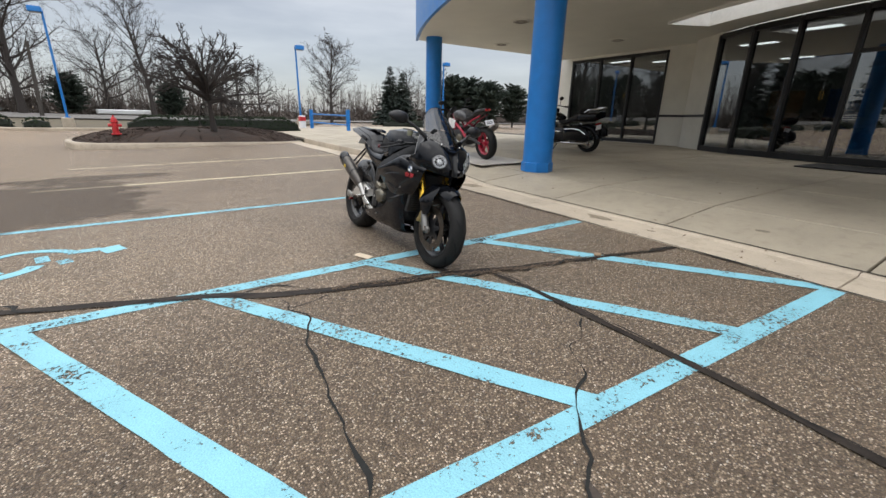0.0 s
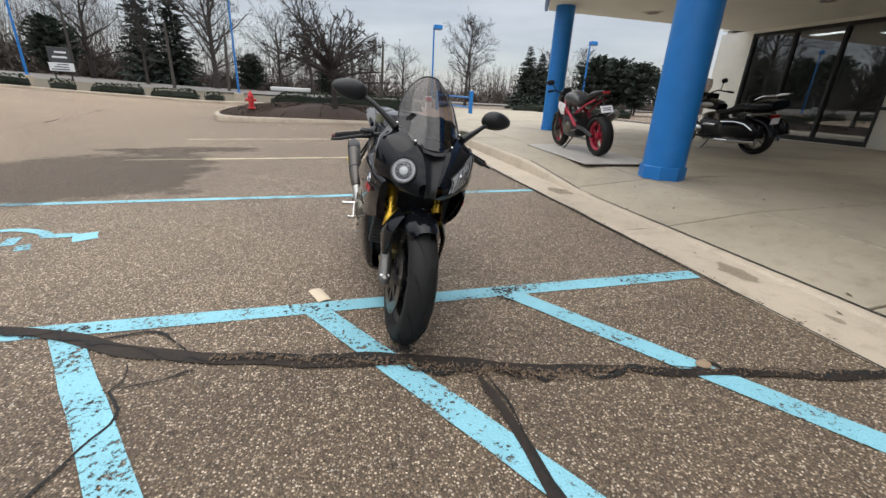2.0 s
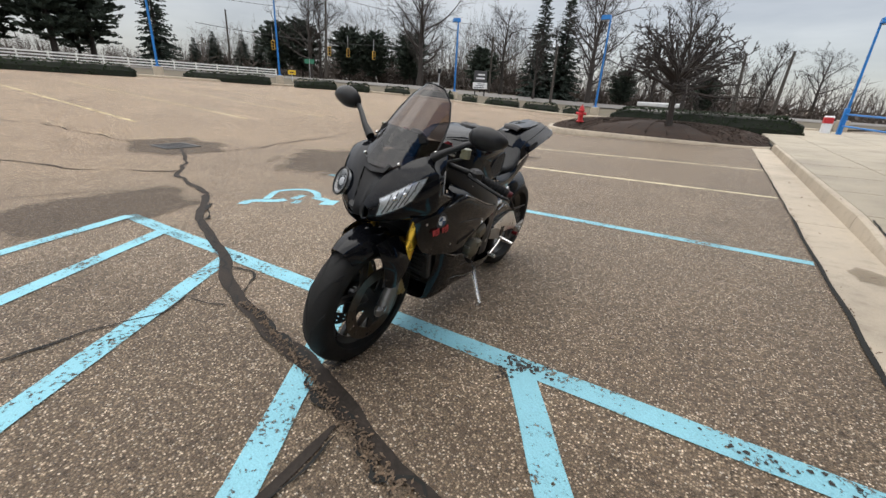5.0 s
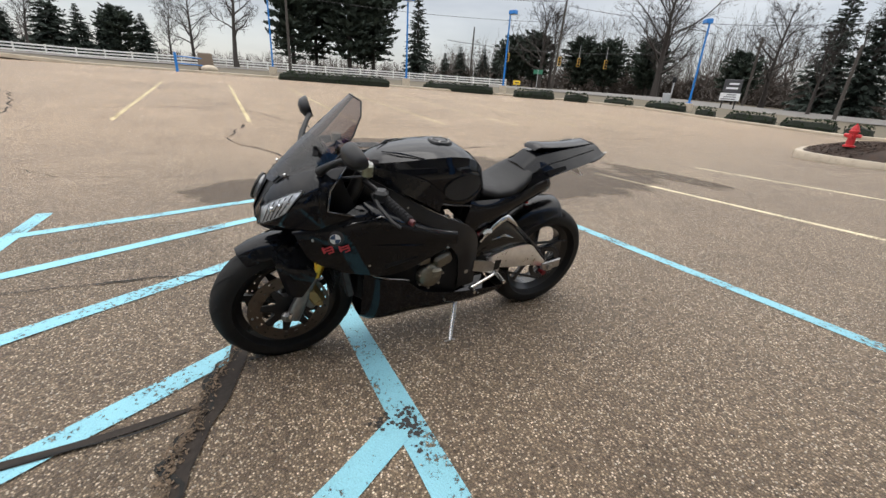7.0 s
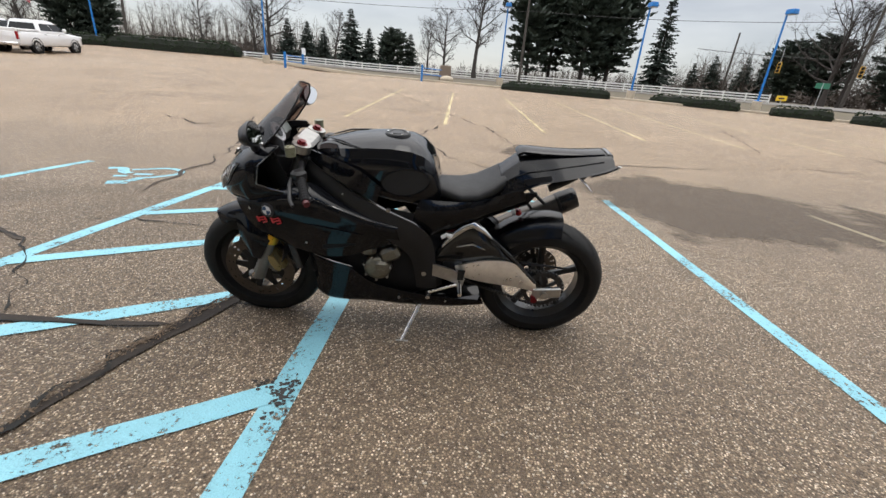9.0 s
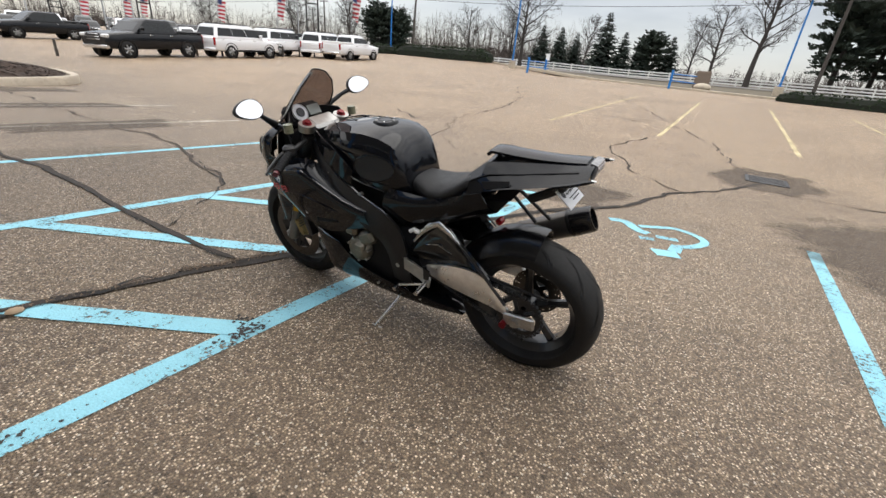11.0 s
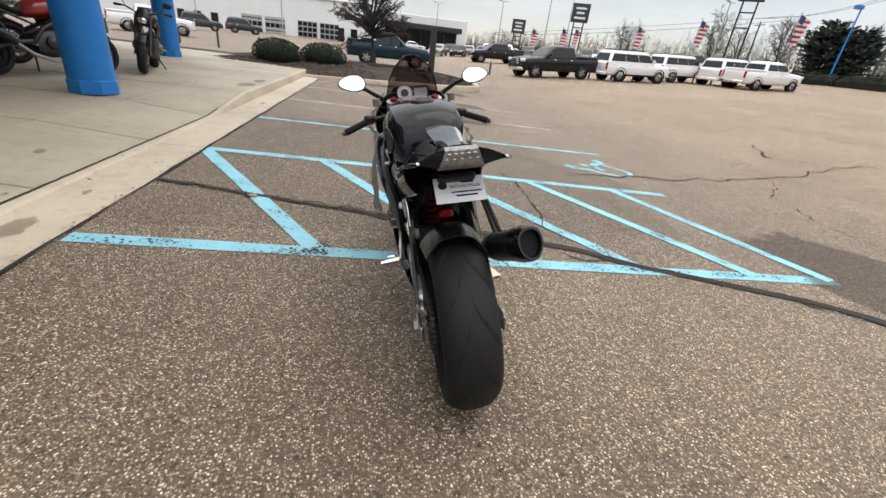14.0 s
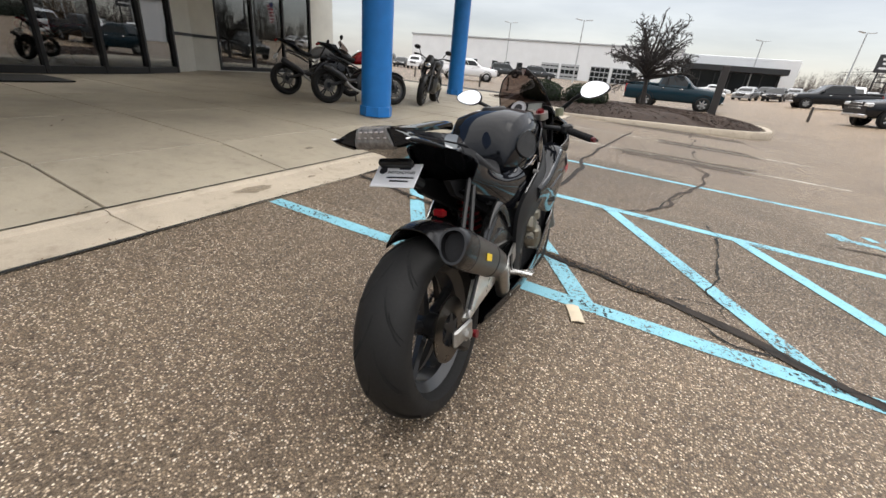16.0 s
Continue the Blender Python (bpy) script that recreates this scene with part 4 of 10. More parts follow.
for x, y in ((5.47, 5.9), (7.25, 8.8), (9.4, 6.0), (5.47, -7.3), (7.25, -10.2), (9.4, -7.4)):
    t = thing("soffit_vent", "round grey louvred vent flush in the soffit", "vent", "soffit vents", pose(x, y, SOFFIT_Z))
    g = Mesh()
    g.lathe([(0.0, -0.004), (0.13, -0.004), (0.14, -0.016), (0.24, -0.022), (0.26, -0.012), (0.27, 0.0)], n=24)
    part("rim", g, SOFFIT, t)
    for k in range(3):
        g = Mesh()
        g.lathe([(0.07 + 0.05 * k, -0.012), (0.085 + 0.05 * k, -0.026), (0.10 + 0.05 * k, -0.012)], n=20)
        part("louvre", g, plain("vent_grey", (0.30, 0.285, 0.26), 0.7), t)


def column(x, y):
    z = pave_z(x, y) - 0.02
    t = thing("column", "round bright blue steel column with a collar at its foot", "column", "canopy columns", pose(x, y, z))
    g = Mesh()
    g.cyl((0, 0, 0.1), (0, 0, SOFFIT_Z - z), 0.245, 32)
    part("shaft", g, BLUE_STEEL, t)
    g = Mesh()
    g.lathe([(0.0, 0.0), (0.268, 0.0), (0.268, 0.150), (0.258, 0.158), (0.245, 0.158)], n=8)
    part("collar", g, BLUE_STEEL, t, smooth=20)


for x, y in ((3.01, 2.44), (3.17, -3.84), (4.93, 9.2), (5.0, -10.45)):
    column(x, y)

# curved entrance glazing
_step = 31.6 / 4
glz = thing("window_1", "curved dark-framed showroom glazing over the full height", "window")
glz["kind"] = "structure"
for i in range(-4, 5):
    a = i * _step
    p = Vector(polar(GLASS_R, a, 0))
    g = Mesh()
    g.box((p.x, p.y, (FLOOR_Z + HEAD_Z) / 2), (0.16, 0.075, HEAD_Z - FLOOR_Z), Euler((0, 0, -radians(a))), 0.006)
    part("mullion", g, BLACK_FRAME, glz, smooth=0)
for i in range(-4, 4):
    a0, a1 = i * _step, (i + 1) * _step
    for z, h in ((FLOOR_Z + 0.07, 0.14), (HEAD_Z - 0.03, 0.12)) + (((2.45, 0.07),) if i in (-1, 0) else ()):
        p, q = Vector(polar(GLASS_R, a0, z)), Vector(polar(GLASS_R, a1, z))
        g = Mesh()
        g.box((p + q) / 2, (0.13, (q - p).length - 0.06, h), Euler((0, 0, -radians((a0 + a1) / 2))), 0.005)
        part("rail", g, BLACK_FRAME, glz, smooth=0)
    p, q = Vector(polar(GLASS_R, a0, 0)), Vector(polar(GLASS_R, a1, 0))
    g = Mesh()
    g.box(((p + q) / 2).to_tuple()[:2] + ((FLOOR_Z + HEAD_Z) / 2,), (0.010, (q - p).length - 0.07, HEAD_Z - FLOOR_Z - 0.2), Euler((0, 0, -radians((a0 + a1) / 2))))
    ob = part("pane", g, SHOP_GLASS, glz, smooth=0)
    ob.visible_shadow = False
WALLX = 11.65


def quad_wall(g, a, b, z0, z1, thick=0.2):
    """A wall between two plan points; thickness to its right."""
    (ax, ay), (bx, by) = a, b
    d = math.hypot(bx - ax, by - ay)
    nx, ny = (by - ay) / d * thick, -(bx - ax) / d * thick
    g.add([(ax, ay, z0), (bx, by, z0), (bx + nx, by + ny, z0), (ax + nx, ay + ny, z0), (ax, ay, z1), (bx, by, z1), (bx + nx, by + ny, z1), (ax + nx, ay + ny, z1)],
          [(0, 1, 5, 4), (1, 2, 6, 5), (2, 3, 7, 6), (3, 0, 4, 7), (4, 5, 6, 7), (3, 2, 1, 0)])


for s, nm in ((1, "wall_north"), (-1, "wall_south")):
    e = polar(GLASS_R, 31.9 * s, 0)
    pts = [(e[0] + 0.02, e[1]), (11.25, CY + 5.35 * s), (WALLX, CY + 5.5 * s), (WALLX, CY + 6.45 * s)]
    g = Mesh()
    for a, b in zip(pts, pts[1:]):
        quad_wall(g, *((a, b) if s > 0 else (b, a)), 0.2, SOFFIT_Z + 0.01)
    # over and under the flat window, then the end of the wall
    w0, w1, w2 = CY + 6.45 * s, CY + 10.35 * s, CY + 11.6 * s
    for y0, y1, z0, z1 in ((w0, w1, HEAD_Z, SOFFIT_Z + 0.01), (w0, w1, 0.2, FLOOR_Z + 0.02), (w1, w2, 0.2, SOFFIT_Z + 0.01)):
        a, b = (WALLX, y0), (WALLX, y1)
        quad_wall(g, *((a, b) if s > 0 else (b, a)), z0, z1)
    g.box((WALLX + 5.2, w2 - 0.1 * s, 2.4), (10.0, 0.2, 4.6))
    structure(nm, g, WALL, "off-white painted showroom wall with a lightly rough finish", "wall")
    g = Mesh()
    for a, b in zip(pts, pts[1:]):
        a2, b2 = Vector((*a, 0)), Vector((*b, 0))
        d = (b2 - a2).normalized()
        nrm = Vector((-d.y, d.x, 0)) * s * 0.012
        m = (a2 + b2) / 2 + nrm
        g.box((m.x, m.y, 1.235), ((b2 - a2).length, 0.03, 0.075), Euler((0, 0, math.atan2(d.y, d.x))), 0.004)
    structure("trim", g, BLACK_FRAME, "black horizontal trim band on the wall", "trim")
    win = thing("window_2" if s > 0 else "window_3", "three-pane dark-framed showroom window", "window")
    win["kind"] = "structure"
    for i in range(4):
        y = w0 + (w1 - w0) * i / 3
        g = Mesh()
        g.box((WALLX + 0.05, y, (FLOOR_Z + HEAD_Z) / 2 + 0.01), (0.14, 0.075, HEAD_Z - FLOOR_Z - 0.02), bevel=0.006)
        part("mullion", g, BLACK_FRAME, win, smooth=0)
    for z, h in ((FLOOR_Z + 0.08, 0.12), (HEAD_Z - 0.05, 0.10)):
        g = Mesh()
        g.box((WALLX + 0.05, (w0 + w1) / 2, z), (0.12, abs(w1 - w0) - 0.08, h), bevel=0.005)
        part("rail", g, BLACK_FRAME, win, smooth=0)
    for i in range(3):
        y0, y1 = w0 + (w1 - w0) * i / 3, w0 + (w1 - w0) * (i + 1) / 3
        g = Mesh()
        g.box((WALLX + 0.05, (y0 + y1) / 2, (FLOOR_Z + HEAD_Z) / 2), (0.010, abs(y1 - y0) - 0.08, HEAD_Z - FLOOR_Z - 0.2))
        ob = part("pane", g, SHOP_GLASS, win, smooth=0)
        ob.visible_shadow = False
up = Mesh()
up.box((16.8, CY, 4.65), (9.9, 23.2, 0.25))
structure("ceiling_upper", up, STEEL_GREY, "flat roof of the showroom", "roof")
par = Mesh()
par.box((WALLX + 0.1, CY, 4.1), (0.2, 23.2, 1.28))
structure("wall_parapet", par, WALL, "off-white parapet wall over the canopy", "wall")
ins = Mesh()
ins.box((21.9, CY, 2.4), (0.2, 23.2, 4.6))
structure("wall_back", ins, plain("inner_wall", (0.36, 0.35, 0.34), 0.8), "grey back wall of the showroom", "wall")
fl = Mesh()
fl.sheet([[(9.0, CY - 11.5, FLOOR_Z - 0.012), (21.9, CY - 11.5, FLOOR_Z - 0.012)], [(9.0, CY + 11.5, FLOOR_Z - 0.012), (21.9, CY + 11.5, FLOOR_Z - 0.012)]])
structure("floor", fl, plain("showroom_tile", (0.16, 0.155, 0.15), 0.3, vary=0.2, scale=1.2), "grey polished showroom floor", "floor")
cl = Mesh()
for s in (1, -1):
    cl.add([polar(8.0, 37.1 * s, SOFFIT_Z - 0.01), (11.78, CY + 4.9 * s, SOFFIT_Z - 0.01), (11.78, CY + 11.4 * s, SOFFIT_Z - 0.01), (21.8, CY + 11.4 * s, SOFFIT_Z - 0.01), (21.8, CY, SOFFIT_Z - 0.01), polar(8.0, 0, SOFFIT_Z - 0.01)] + [polar(8.0, s * a, SOFFIT_Z - 0.01) for a in (7.4, 14.8, 22.2, 29.6)], [(0, 1, 2, 3, 4, 5, 6, 7, 8, 9)])
structure("ceiling_showroom", cl, plain("inner_ceiling", (0.40, 0.40, 0.39), 0.8), "grey showroom ceiling", "ceiling")
for x, y in ((11.2, 1.8), (11.2, -3.2), (12.6, 3.6), (12.6, -5.2), (14.5, 0.6), (14.5, -2.2), (14.2, 7.4), (14.2, -8.8), (16.5, 4.0), (16.5, -5.6), (13.2, 8.6), (17.5, 8.6)):
    t = thing("ceiling_light", "lit white strip light in the showroom ceiling", "ceiling light", "showroom lights", pose(x, y, SOFFIT_Z - 0.05))
    g = Mesh()
    g.box((0, 0, 0), (0.34, 1.0, 0.05), bevel=0.01)
    part("frame", g, WHITE_BLDG, t, smooth=0)
    g = Mesh()
    g.box((0, 0, -0.03), (0.28, 0.92, 0.012))
    part("diffuser", g, glow("lamp_diffuser", (1.0, 0.98, 0.94), 5.0), t, smooth=0)
# things that show dimly behind the glass
t = thing("sales_counter", "dark grey sales counter inside the showroom", "counter", m=pose(14.6, -1.2, FLOOR_Z - 0.01))
g = Mesh()
g.box((0, 0, 0.5), (0.7, 3.2, 1.0), bevel=0.02)
part("body", g, BLACK_SATIN, t)
g = Mesh()
g.box((-0.05, 0, 1.03), (0.9, 3.3, 0.06), bevel=0.015)
part("worktop", g, WHITE_BLDG, t)
for y, c in ((2.5, (0.30, 0.13, 0.03)), (1.2, (0.02, 0.09, 0.32)), (-3.6, (0.3, 0.3, 0.3))):
    t = thing("display_board", "upright coloured display board on the showroom floor", "display board", m=pose(12.4, y, FLOOR_Z - 0.01, 0, 0, 20))
    g = Mesh()
    g.box((0, 0, 0.9), (0.06, 0.75, 1.5), bevel=0.01)
    part("panel", g, plain("display_%d" % int(c[0] * 100), c, 0.5), t)
    g = Mesh()
    g.box((0, 0, 0.08), (0.4, 0.6, 0.14), bevel=0.02)
    part("base", g, BLACK_SATIN, t)
t = thing("entrance_mat", "black rubber mat before the entrance", "mat", m=pose(8.3, -0.6, pave_z(8.3, -0.6) + 0.004))
g = Mesh()
g.box((0, 0, 0.012), (1.15, 2.0, 0.022), bevel=0.008)
part("pad", g, DARK_MAT, t)
t = thing("display_plate", "grey steel plate lying on the concrete walk", "plate", m=pose(3.05, 4.3, pave_z(3.05, 4.3) + 0.008, 0, -1.2, -4))
g = Mesh()
g.box((0, 0, 0.008), (1.15, 2.3, 0.018), bevel=0.006)
part("sheet", g, GREY_PLATE, t, smooth=0)

# ---- the black sports motorcycle ----
# its own axes: x ahead, y to its left, z up from the ground between the wheels
HERO = Matrix.Translation((-0.718, 0.3635, -0.0266)) @ Euler((0, 0, radians(-88.64))).to_matrix().to_4x4() @ Euler((radians(-9.4), 0, 0)).to_matrix().to_4x4()


def ring_plate(g, c, r0, r1, y0, y1, n=40):
    """A flat ring about the y axis."""
    g.lathe([(r0, y0), (r1, y0), (r1, y1), (r0, y1), (r0, y0)], (c[0], 0, c[1]), "y", n)


def prism(g, pts, y0, y1):
    """A plate of outline (x, z) between two y."""
    n = len(pts)
    a = [(x, y0, z) for x, z in pts] + [(x, y1, z) for x, z in pts]
    f = [tuple(range(n)), tuple(reversed(range(n, 2 * n)))] + [(i, i + n, (i + 1) % n + n, (i + 1) % n) for i in range(n)]
    g.add(a, f)


def tyre_profile(w, r, bead):
    h = w / 2
    return [(bead - 0.012, -h * 0.62), (bead, -h * 0.78), (r - 0.075, -h * 0.97), (r - 0.052, -h), (r - 0.034, -h * 0.96), (r - 0.017, -h * 0.75), (r - 0.006, -h * 0.45), (r, 0.0),
            (r - 0.006, h * 0.45), (r - 0.017, h * 0.75), (r - 0.034, h * 0.96), (r - 0.052, h), (r - 0.075, h * 0.97), (bead, h * 0.78), (bead - 0.012, h * 0.62)]


def wheel(parent, name, c, r, w, mat_rim, spokes=5, tread=True, seed=1, double=True):
    """A cast wheel about the y axis with its tyre."""
    wh = part(name, rim_mesh(c, r, w, 0, double), mat_rim, parent)
    hub = Mesh()
    hub.lathe([(0.012, -0.05), (0.042, -0.05), (0.046, -0.02), (0.046, 0.02), (0.042, 0.05), (0.012, 0.05)], (c[0], 0, c[1]), "y", 20, closed=True)
    part("hub", hub, mat_rim, wh)
    for k in range(spokes):
        part("spoke", spoke_mesh(c, r, k, spokes, double), mat_rim, wh)
    g = Mesh()
    g.lathe(tyre_profile(w, r, 0.222 * r / 0.3), (c[0], 0, c[1]), "y", 56, closed=True)
    ty = part("tyre", g, TYRE, wh, smooth=60)
    if tread:
        g = Mesh()
        rng = random.Random(seed)
        n = 11
        prof = [(0.0, r), (0.45, r - 0.006), (0.75, r - 0.017), (0.96, r - 0.034), (1.0, r - 0.05)]

        def rad(u):
            u = abs(u)
            for (u0, r0), (u1, r1) in zip(prof, prof[1:]):
                if u <= u1:
                    return r0 + (r1 - r0) * (u - u0) / (u1 - u0)
            return r - 0.05

        for k in range(n):
            for s in (1, -1):
                base = 360 / n * k + (16 if s > 0 else 0)
                for u0, u1, a0, a1, wd in ((0.10, 0.88, 0, 30, 0.0034), (0.42, 0.93, 13, 27, 0.0026)):
                    pts = []
                    for i in range(9):
                        t = i / 8
                        u = s * (u0 + (u1 - u0) * t ** 1.25)
                        a = radians(base + a0 + (a1 - a0) * t ** 0.8)
                        rr = rad(u) + 0.0012
                        pts.append(Vector((c[0] + rr * math.cos(a), u * w / 2, c[1] + rr * math.sin(a))))
                    lo, hi = [], []
                    for i, p in enumerate(pts):
                        d = (pts[min(i + 1, 8)] - pts[max(i - 1, 0)]).normalized()
                        nn = Vector((p.x - c[0], 0, p.z - c[1])).normalized()
                        sd = d.cross(nn).normalized() * wd * (0.35 if i in (0, 8) else 1)
                        lo.append(p - sd)
                        hi.append(p + sd)
                    g.sheet([lo, hi])
        part("tread_pattern", g, GROOVE, ty, "curved rain grooves in the tread", 0)
    return wh


def rim_mesh(c, r, w, spokes, double=True):
    g = Mesh()
    ro, h = 0.225 * r / 0.3, w * 0.40
    g.lathe([(ro, -h), (ro + 0.006, -h), (ro + 0.006, -h + 0.012), (ro - 0.012, -h + 0.02), (ro - 0.03, -h * 0.4), (ro - 0.03, h * 0.4), (ro - 0.012, h - 0.02), (ro + 0.006, h - 0.012), (ro + 0.006, h), (ro, h),
             (ro - 0.018, h - 0.022), (ro - 0.042, h * 0.4), (ro - 0.042, -h * 0.4), (ro - 0.018, -h + 0.022)], (c[0], 0, c[1]), "y", 40, closed=True)
    return g


def spoke_mesh(c, r, k, spokes, double=True):
    """One cast spoke, forked towards the rim."""
    g = Mesh()
    ro = 0.225 * r / 0.3
    a = 2 * math.pi * (k + 0.2) / spokes
    for da in ((-0.16, 0.16) if double else (0,)):
        p0 = (c[0] + 0.035 * math.cos(a + da * 0.6), 0, c[1] + 0.035 * math.sin(a + da * 0.6))
        p1 = (c[0] + (ro - 0.028) * math.cos(a + da), 0, c[1] + (ro - 0.028) * math.sin(a + da))
        m = tuple((p + q) / 2 for p, q in zip(p0, p1))
        g.tube([p0, m, p1], [0.017, 0.012, 0.014] if double else [0.022, 0.016, 0.02], 6)
    return g


def brake_disc(parent, name, c, r, y, inner=0.68, bolts=8):
    g = Mesh()
    n = 60
    # a drilled ring: one skin each side, left open at the holes
    rad = [inner, 0.76, 0.81, 0.88, 0.93, 1.0]
    vs, fs = [], []
    for y1 in (y - 0.0025, y + 0.0025):
        for i in range(n):
            vs += [(c[0] + r * b * math.cos(2 * math.pi * i / n), y1, c[1] + r * b * math.sin(2 * math.pi * i / n)) for b in rad]
    m = len(rad)
    for i in range(n):
        j = (i + 1) % n
        for k in range(m - 1):
            if i % 3 == 1 and k in (1, 3):
                continue
            q = (i * m + k, i * m + k + 1, j * m + k + 1, j * m + k)
            fs += [q, tuple(n * m + v for v in reversed(q))]
        for k in (0, m - 1):
            fs.append((i * m + k, j * m + k, n * m + j * m + k, n * m + i * m + k))
    g.add(vs, fs)
    d = part(name, g, DISC, parent, "drilled steel brake disc", 0)
    g = Mesh()
    # a star-shaped carrier plate
    star = []
    for k in range(bolts * 4):
        a = 2 * math.pi * (k + 0.5) / (bolts * 4)
        q = r * inner * (1.04 if k % 4 < 2 else 0.58)
        star.append((c[0] + q * math.cos(a), c[1] + q * math.sin(a)))
    prism(g, star, y - 0.004, y + 0.004)
    part("carrier", g, BLACK_SATIN, d)
    return d


def super_ring(x, hw, z0, z1, n=20, p=2.6, flat=0.0, cy=0.0):
    """A rounded box section across the machine at x."""
    out = []
    cz, hz = (z0 + z1) / 2, (z1 - z0) / 2
    for k in range(n):
        a = 2 * math.pi * k / n
        ca, sa = math.cos(a), math.sin(a)
        y = hw * math.copysign(abs(ca) ** (2 / p), ca)
        z = hz * math.copysign(abs(sa) ** (2 / p), sa)
        if z < 0:
            y *= 1 - flat * (-z / hz)
        out.append((x, cy + y, cz + z))
    return out


def both_sides(root, name, mat, grid, thick, fine=1, label="", smooth=50):
    """A left panel and its mirror image."""
    obs = []
    for s in (1, -1):
        g = Mesh()
        g.sheet(grid if s > 0 else mirror_y(grid), thick, fine)
        obs.append(part(name, g, mat, root, label, smooth))
    return obs


def build_hero():
    h = thing("sports_motorcycle", "gloss black sports motorcycle with smoked screen leaning on its side stand", "motorcycle", m=HERO)
    FA, RA = (0.672, 0.296), (-0.705, 0.31)
    # -- wheels, discs, brakes --
    fw = wheel(h, "front_wheel", FA, 0.296, 0.118, RIM_BLACK, 5, True, 1, False)
    rw = wheel(h, "rear_wheel", RA, 0.31, 0.186, RIM_BLACK, 5, True, 2, False)
    for y in (0.068, -0.068):
        brake_disc(fw, "brake_disc", FA, 0.165, y)
    brake_disc(rw, "brake_disc", RA, 0.112, -0.095, 0.5, 6)
    g = Mesh()
    ring_plate(g, RA, 0.075, 0.094, 0.100, 0.107, 44)
    for k in range(44):
        a = 2 * math.pi * k / 44
        g.box((RA[0] + 0.098 * math.cos(a), 0.1035, RA[1] + 0.098 * math.sin(a)), (0.008, 0.007, 0.006), Euler((0, -a, 0)))
    for k in range(5):
        a = 2 * math.pi * k / 5
        g.tube([(RA[0] + 0.03 * math.cos(a), 0.1035, RA[1] + 0.03 * math.sin(a)), (RA[0] + 0.08 * math.cos(a), 0.1035, RA[1] + 0.08 * math.sin(a))], 0.010, 5)
    part("sprocket", g, DARK_METAL, rw, "dark toothed rear sprocket", 0)
    g = Mesh()
    ch = [(RA[0] + 0.101 * math.cos(radians(a)), 0.1035, RA[1] + 0.101 * math.sin(radians(a))) for a in range(80, 285, 12)]
    ch = [(-0.20, 0.1035, 0.455)] + [(-0.45, 0.1035, 0.44)] + ch + [(-0.45, 0.1035, 0.29), (-0.20, 0.1035, 0.375)]
    for p, q in zip(ch, ch[1:]):
        n = max(1, int((Vector(q) - Vector(p)).length / 0.016))
        for i in range(n):
            t = (i + 0.5) / n
            c = [u + (v - u) * t for u, v in zip(p, q)]
            an = math.atan2(q[2] - p[2], q[0] - p[0])
            g.box(c, (0.0125, 0.012 if i % 2 else 0.017, 0.013), Euler((0, -an, 0)), 0.002)
    part("chain", g, DARK_METAL, h, "dark oily drive chain", 0)
    for s in (1, -1):
        g = Mesh()
        g.box((0.579, 0.082 * s, 0.365), (0.115, 0.055, 0.062), Euler((0, radians(-62), 0)), 0.012)
        g.box((0.579, 0.114 * s, 0.365), (0.085, 0.016, 0.045), Euler((0, radians(-62), 0)), 0.006)
        for k in (-1, 1):
            g.cyl((0.579 + 0.02 * k, 0.115 * s, 0.365 + 0.03 * k), (0.579 + 0.02 * k, 0.126 * s, 0.365 + 0.03 * k), 0.013, 12)
        part("brake_caliper", g, BRASS, h, "bronze four-piston brake caliper")
    g = Mesh()
    g.box((-0.655, -0.105, 0.235), (0.10, 0.05, 0.05), Euler((0, radians(40), 0)), 0.01)
    part("brake_caliper", g, BLACK_SATIN, h, "small black rear brake caliper")
    # -- fork --
    ax = Vector((-math.sin(radians(23.9)), 0, math.cos(radians(23.9))))
    for s in (1, -1):
        foot = Vector((0.659, 0.108 * s, 0.296))
        g = Mesh()
        g.tube([foot + ax * 0.20, foot + ax * 0.46], 0.027, 18)
        g.tube([foot + ax * 0.195, foot + ax * 0.235], 0.0295, 18)
        part("fork_tube", g, GOLD, h, "gold anodised upper fork tube")
        g = Mesh()
        g.tube([foot + ax * 0.455, foot + ax * 0.66], 0.0275, 18)
        part("fork_shroud", g, BLACK_SATIN, h)
        g = Mesh()
        g.tube([foot + ax * 0.05, foot + ax * 0.20], 0.0215, 16)
        g.tube([foot - ax * 0.02, foot + ax * 0.03, foot + ax * 0.09, foot + ax * 0.12], [0.030, 0.029, 0.027, 0.023], 12)
        g.box(foot + Vector((-0.05, -0.012 * s, 0.045)), (0.10, 0.022, 0.045), Euler((0, radians(-40), 0)), 0.008)
        g.box(foot + Vector((0.015, 0, -0.012)), (0.075, 0.034, 0.05), None, 0.012)
        part("fork_leg", g, plain("grey_cast_metal", (0.20, 0.195, 0.185), 0.4, 0.8, vary=0.2), h, "grey cast lower fork leg")
        g = Mesh()
        g.cyl((FA[0], 0.090 * s, FA[1]), (FA[0], 0.132 * s, FA[1]), 0.016, 14)
        part("axle_nut", g, ALU, h)
    # -- front mudguard --
    rows = []
    for i in range(13):
        a = radians(57 + 85 * i / 12)
        k = math.sin(math.pi * min(1, max(0, i / 12)))
        hw = 0.050 + 0.030 * k ** 0.5
        r0 = 0.318
        row = []
        for u in (-1, -0.92, -0.6, -0.25, 0, 0.25, 0.6, 0.92, 1):
            dr = -0.055 * abs(u) ** 4 + 0.006 * (1 - abs(u))
            row.append((FA[0] + (r0 + dr) * math.cos(a), hw * u, FA[1] + (r0 + dr) * math.sin(a)))
        rows.append(row)
    g = Mesh()
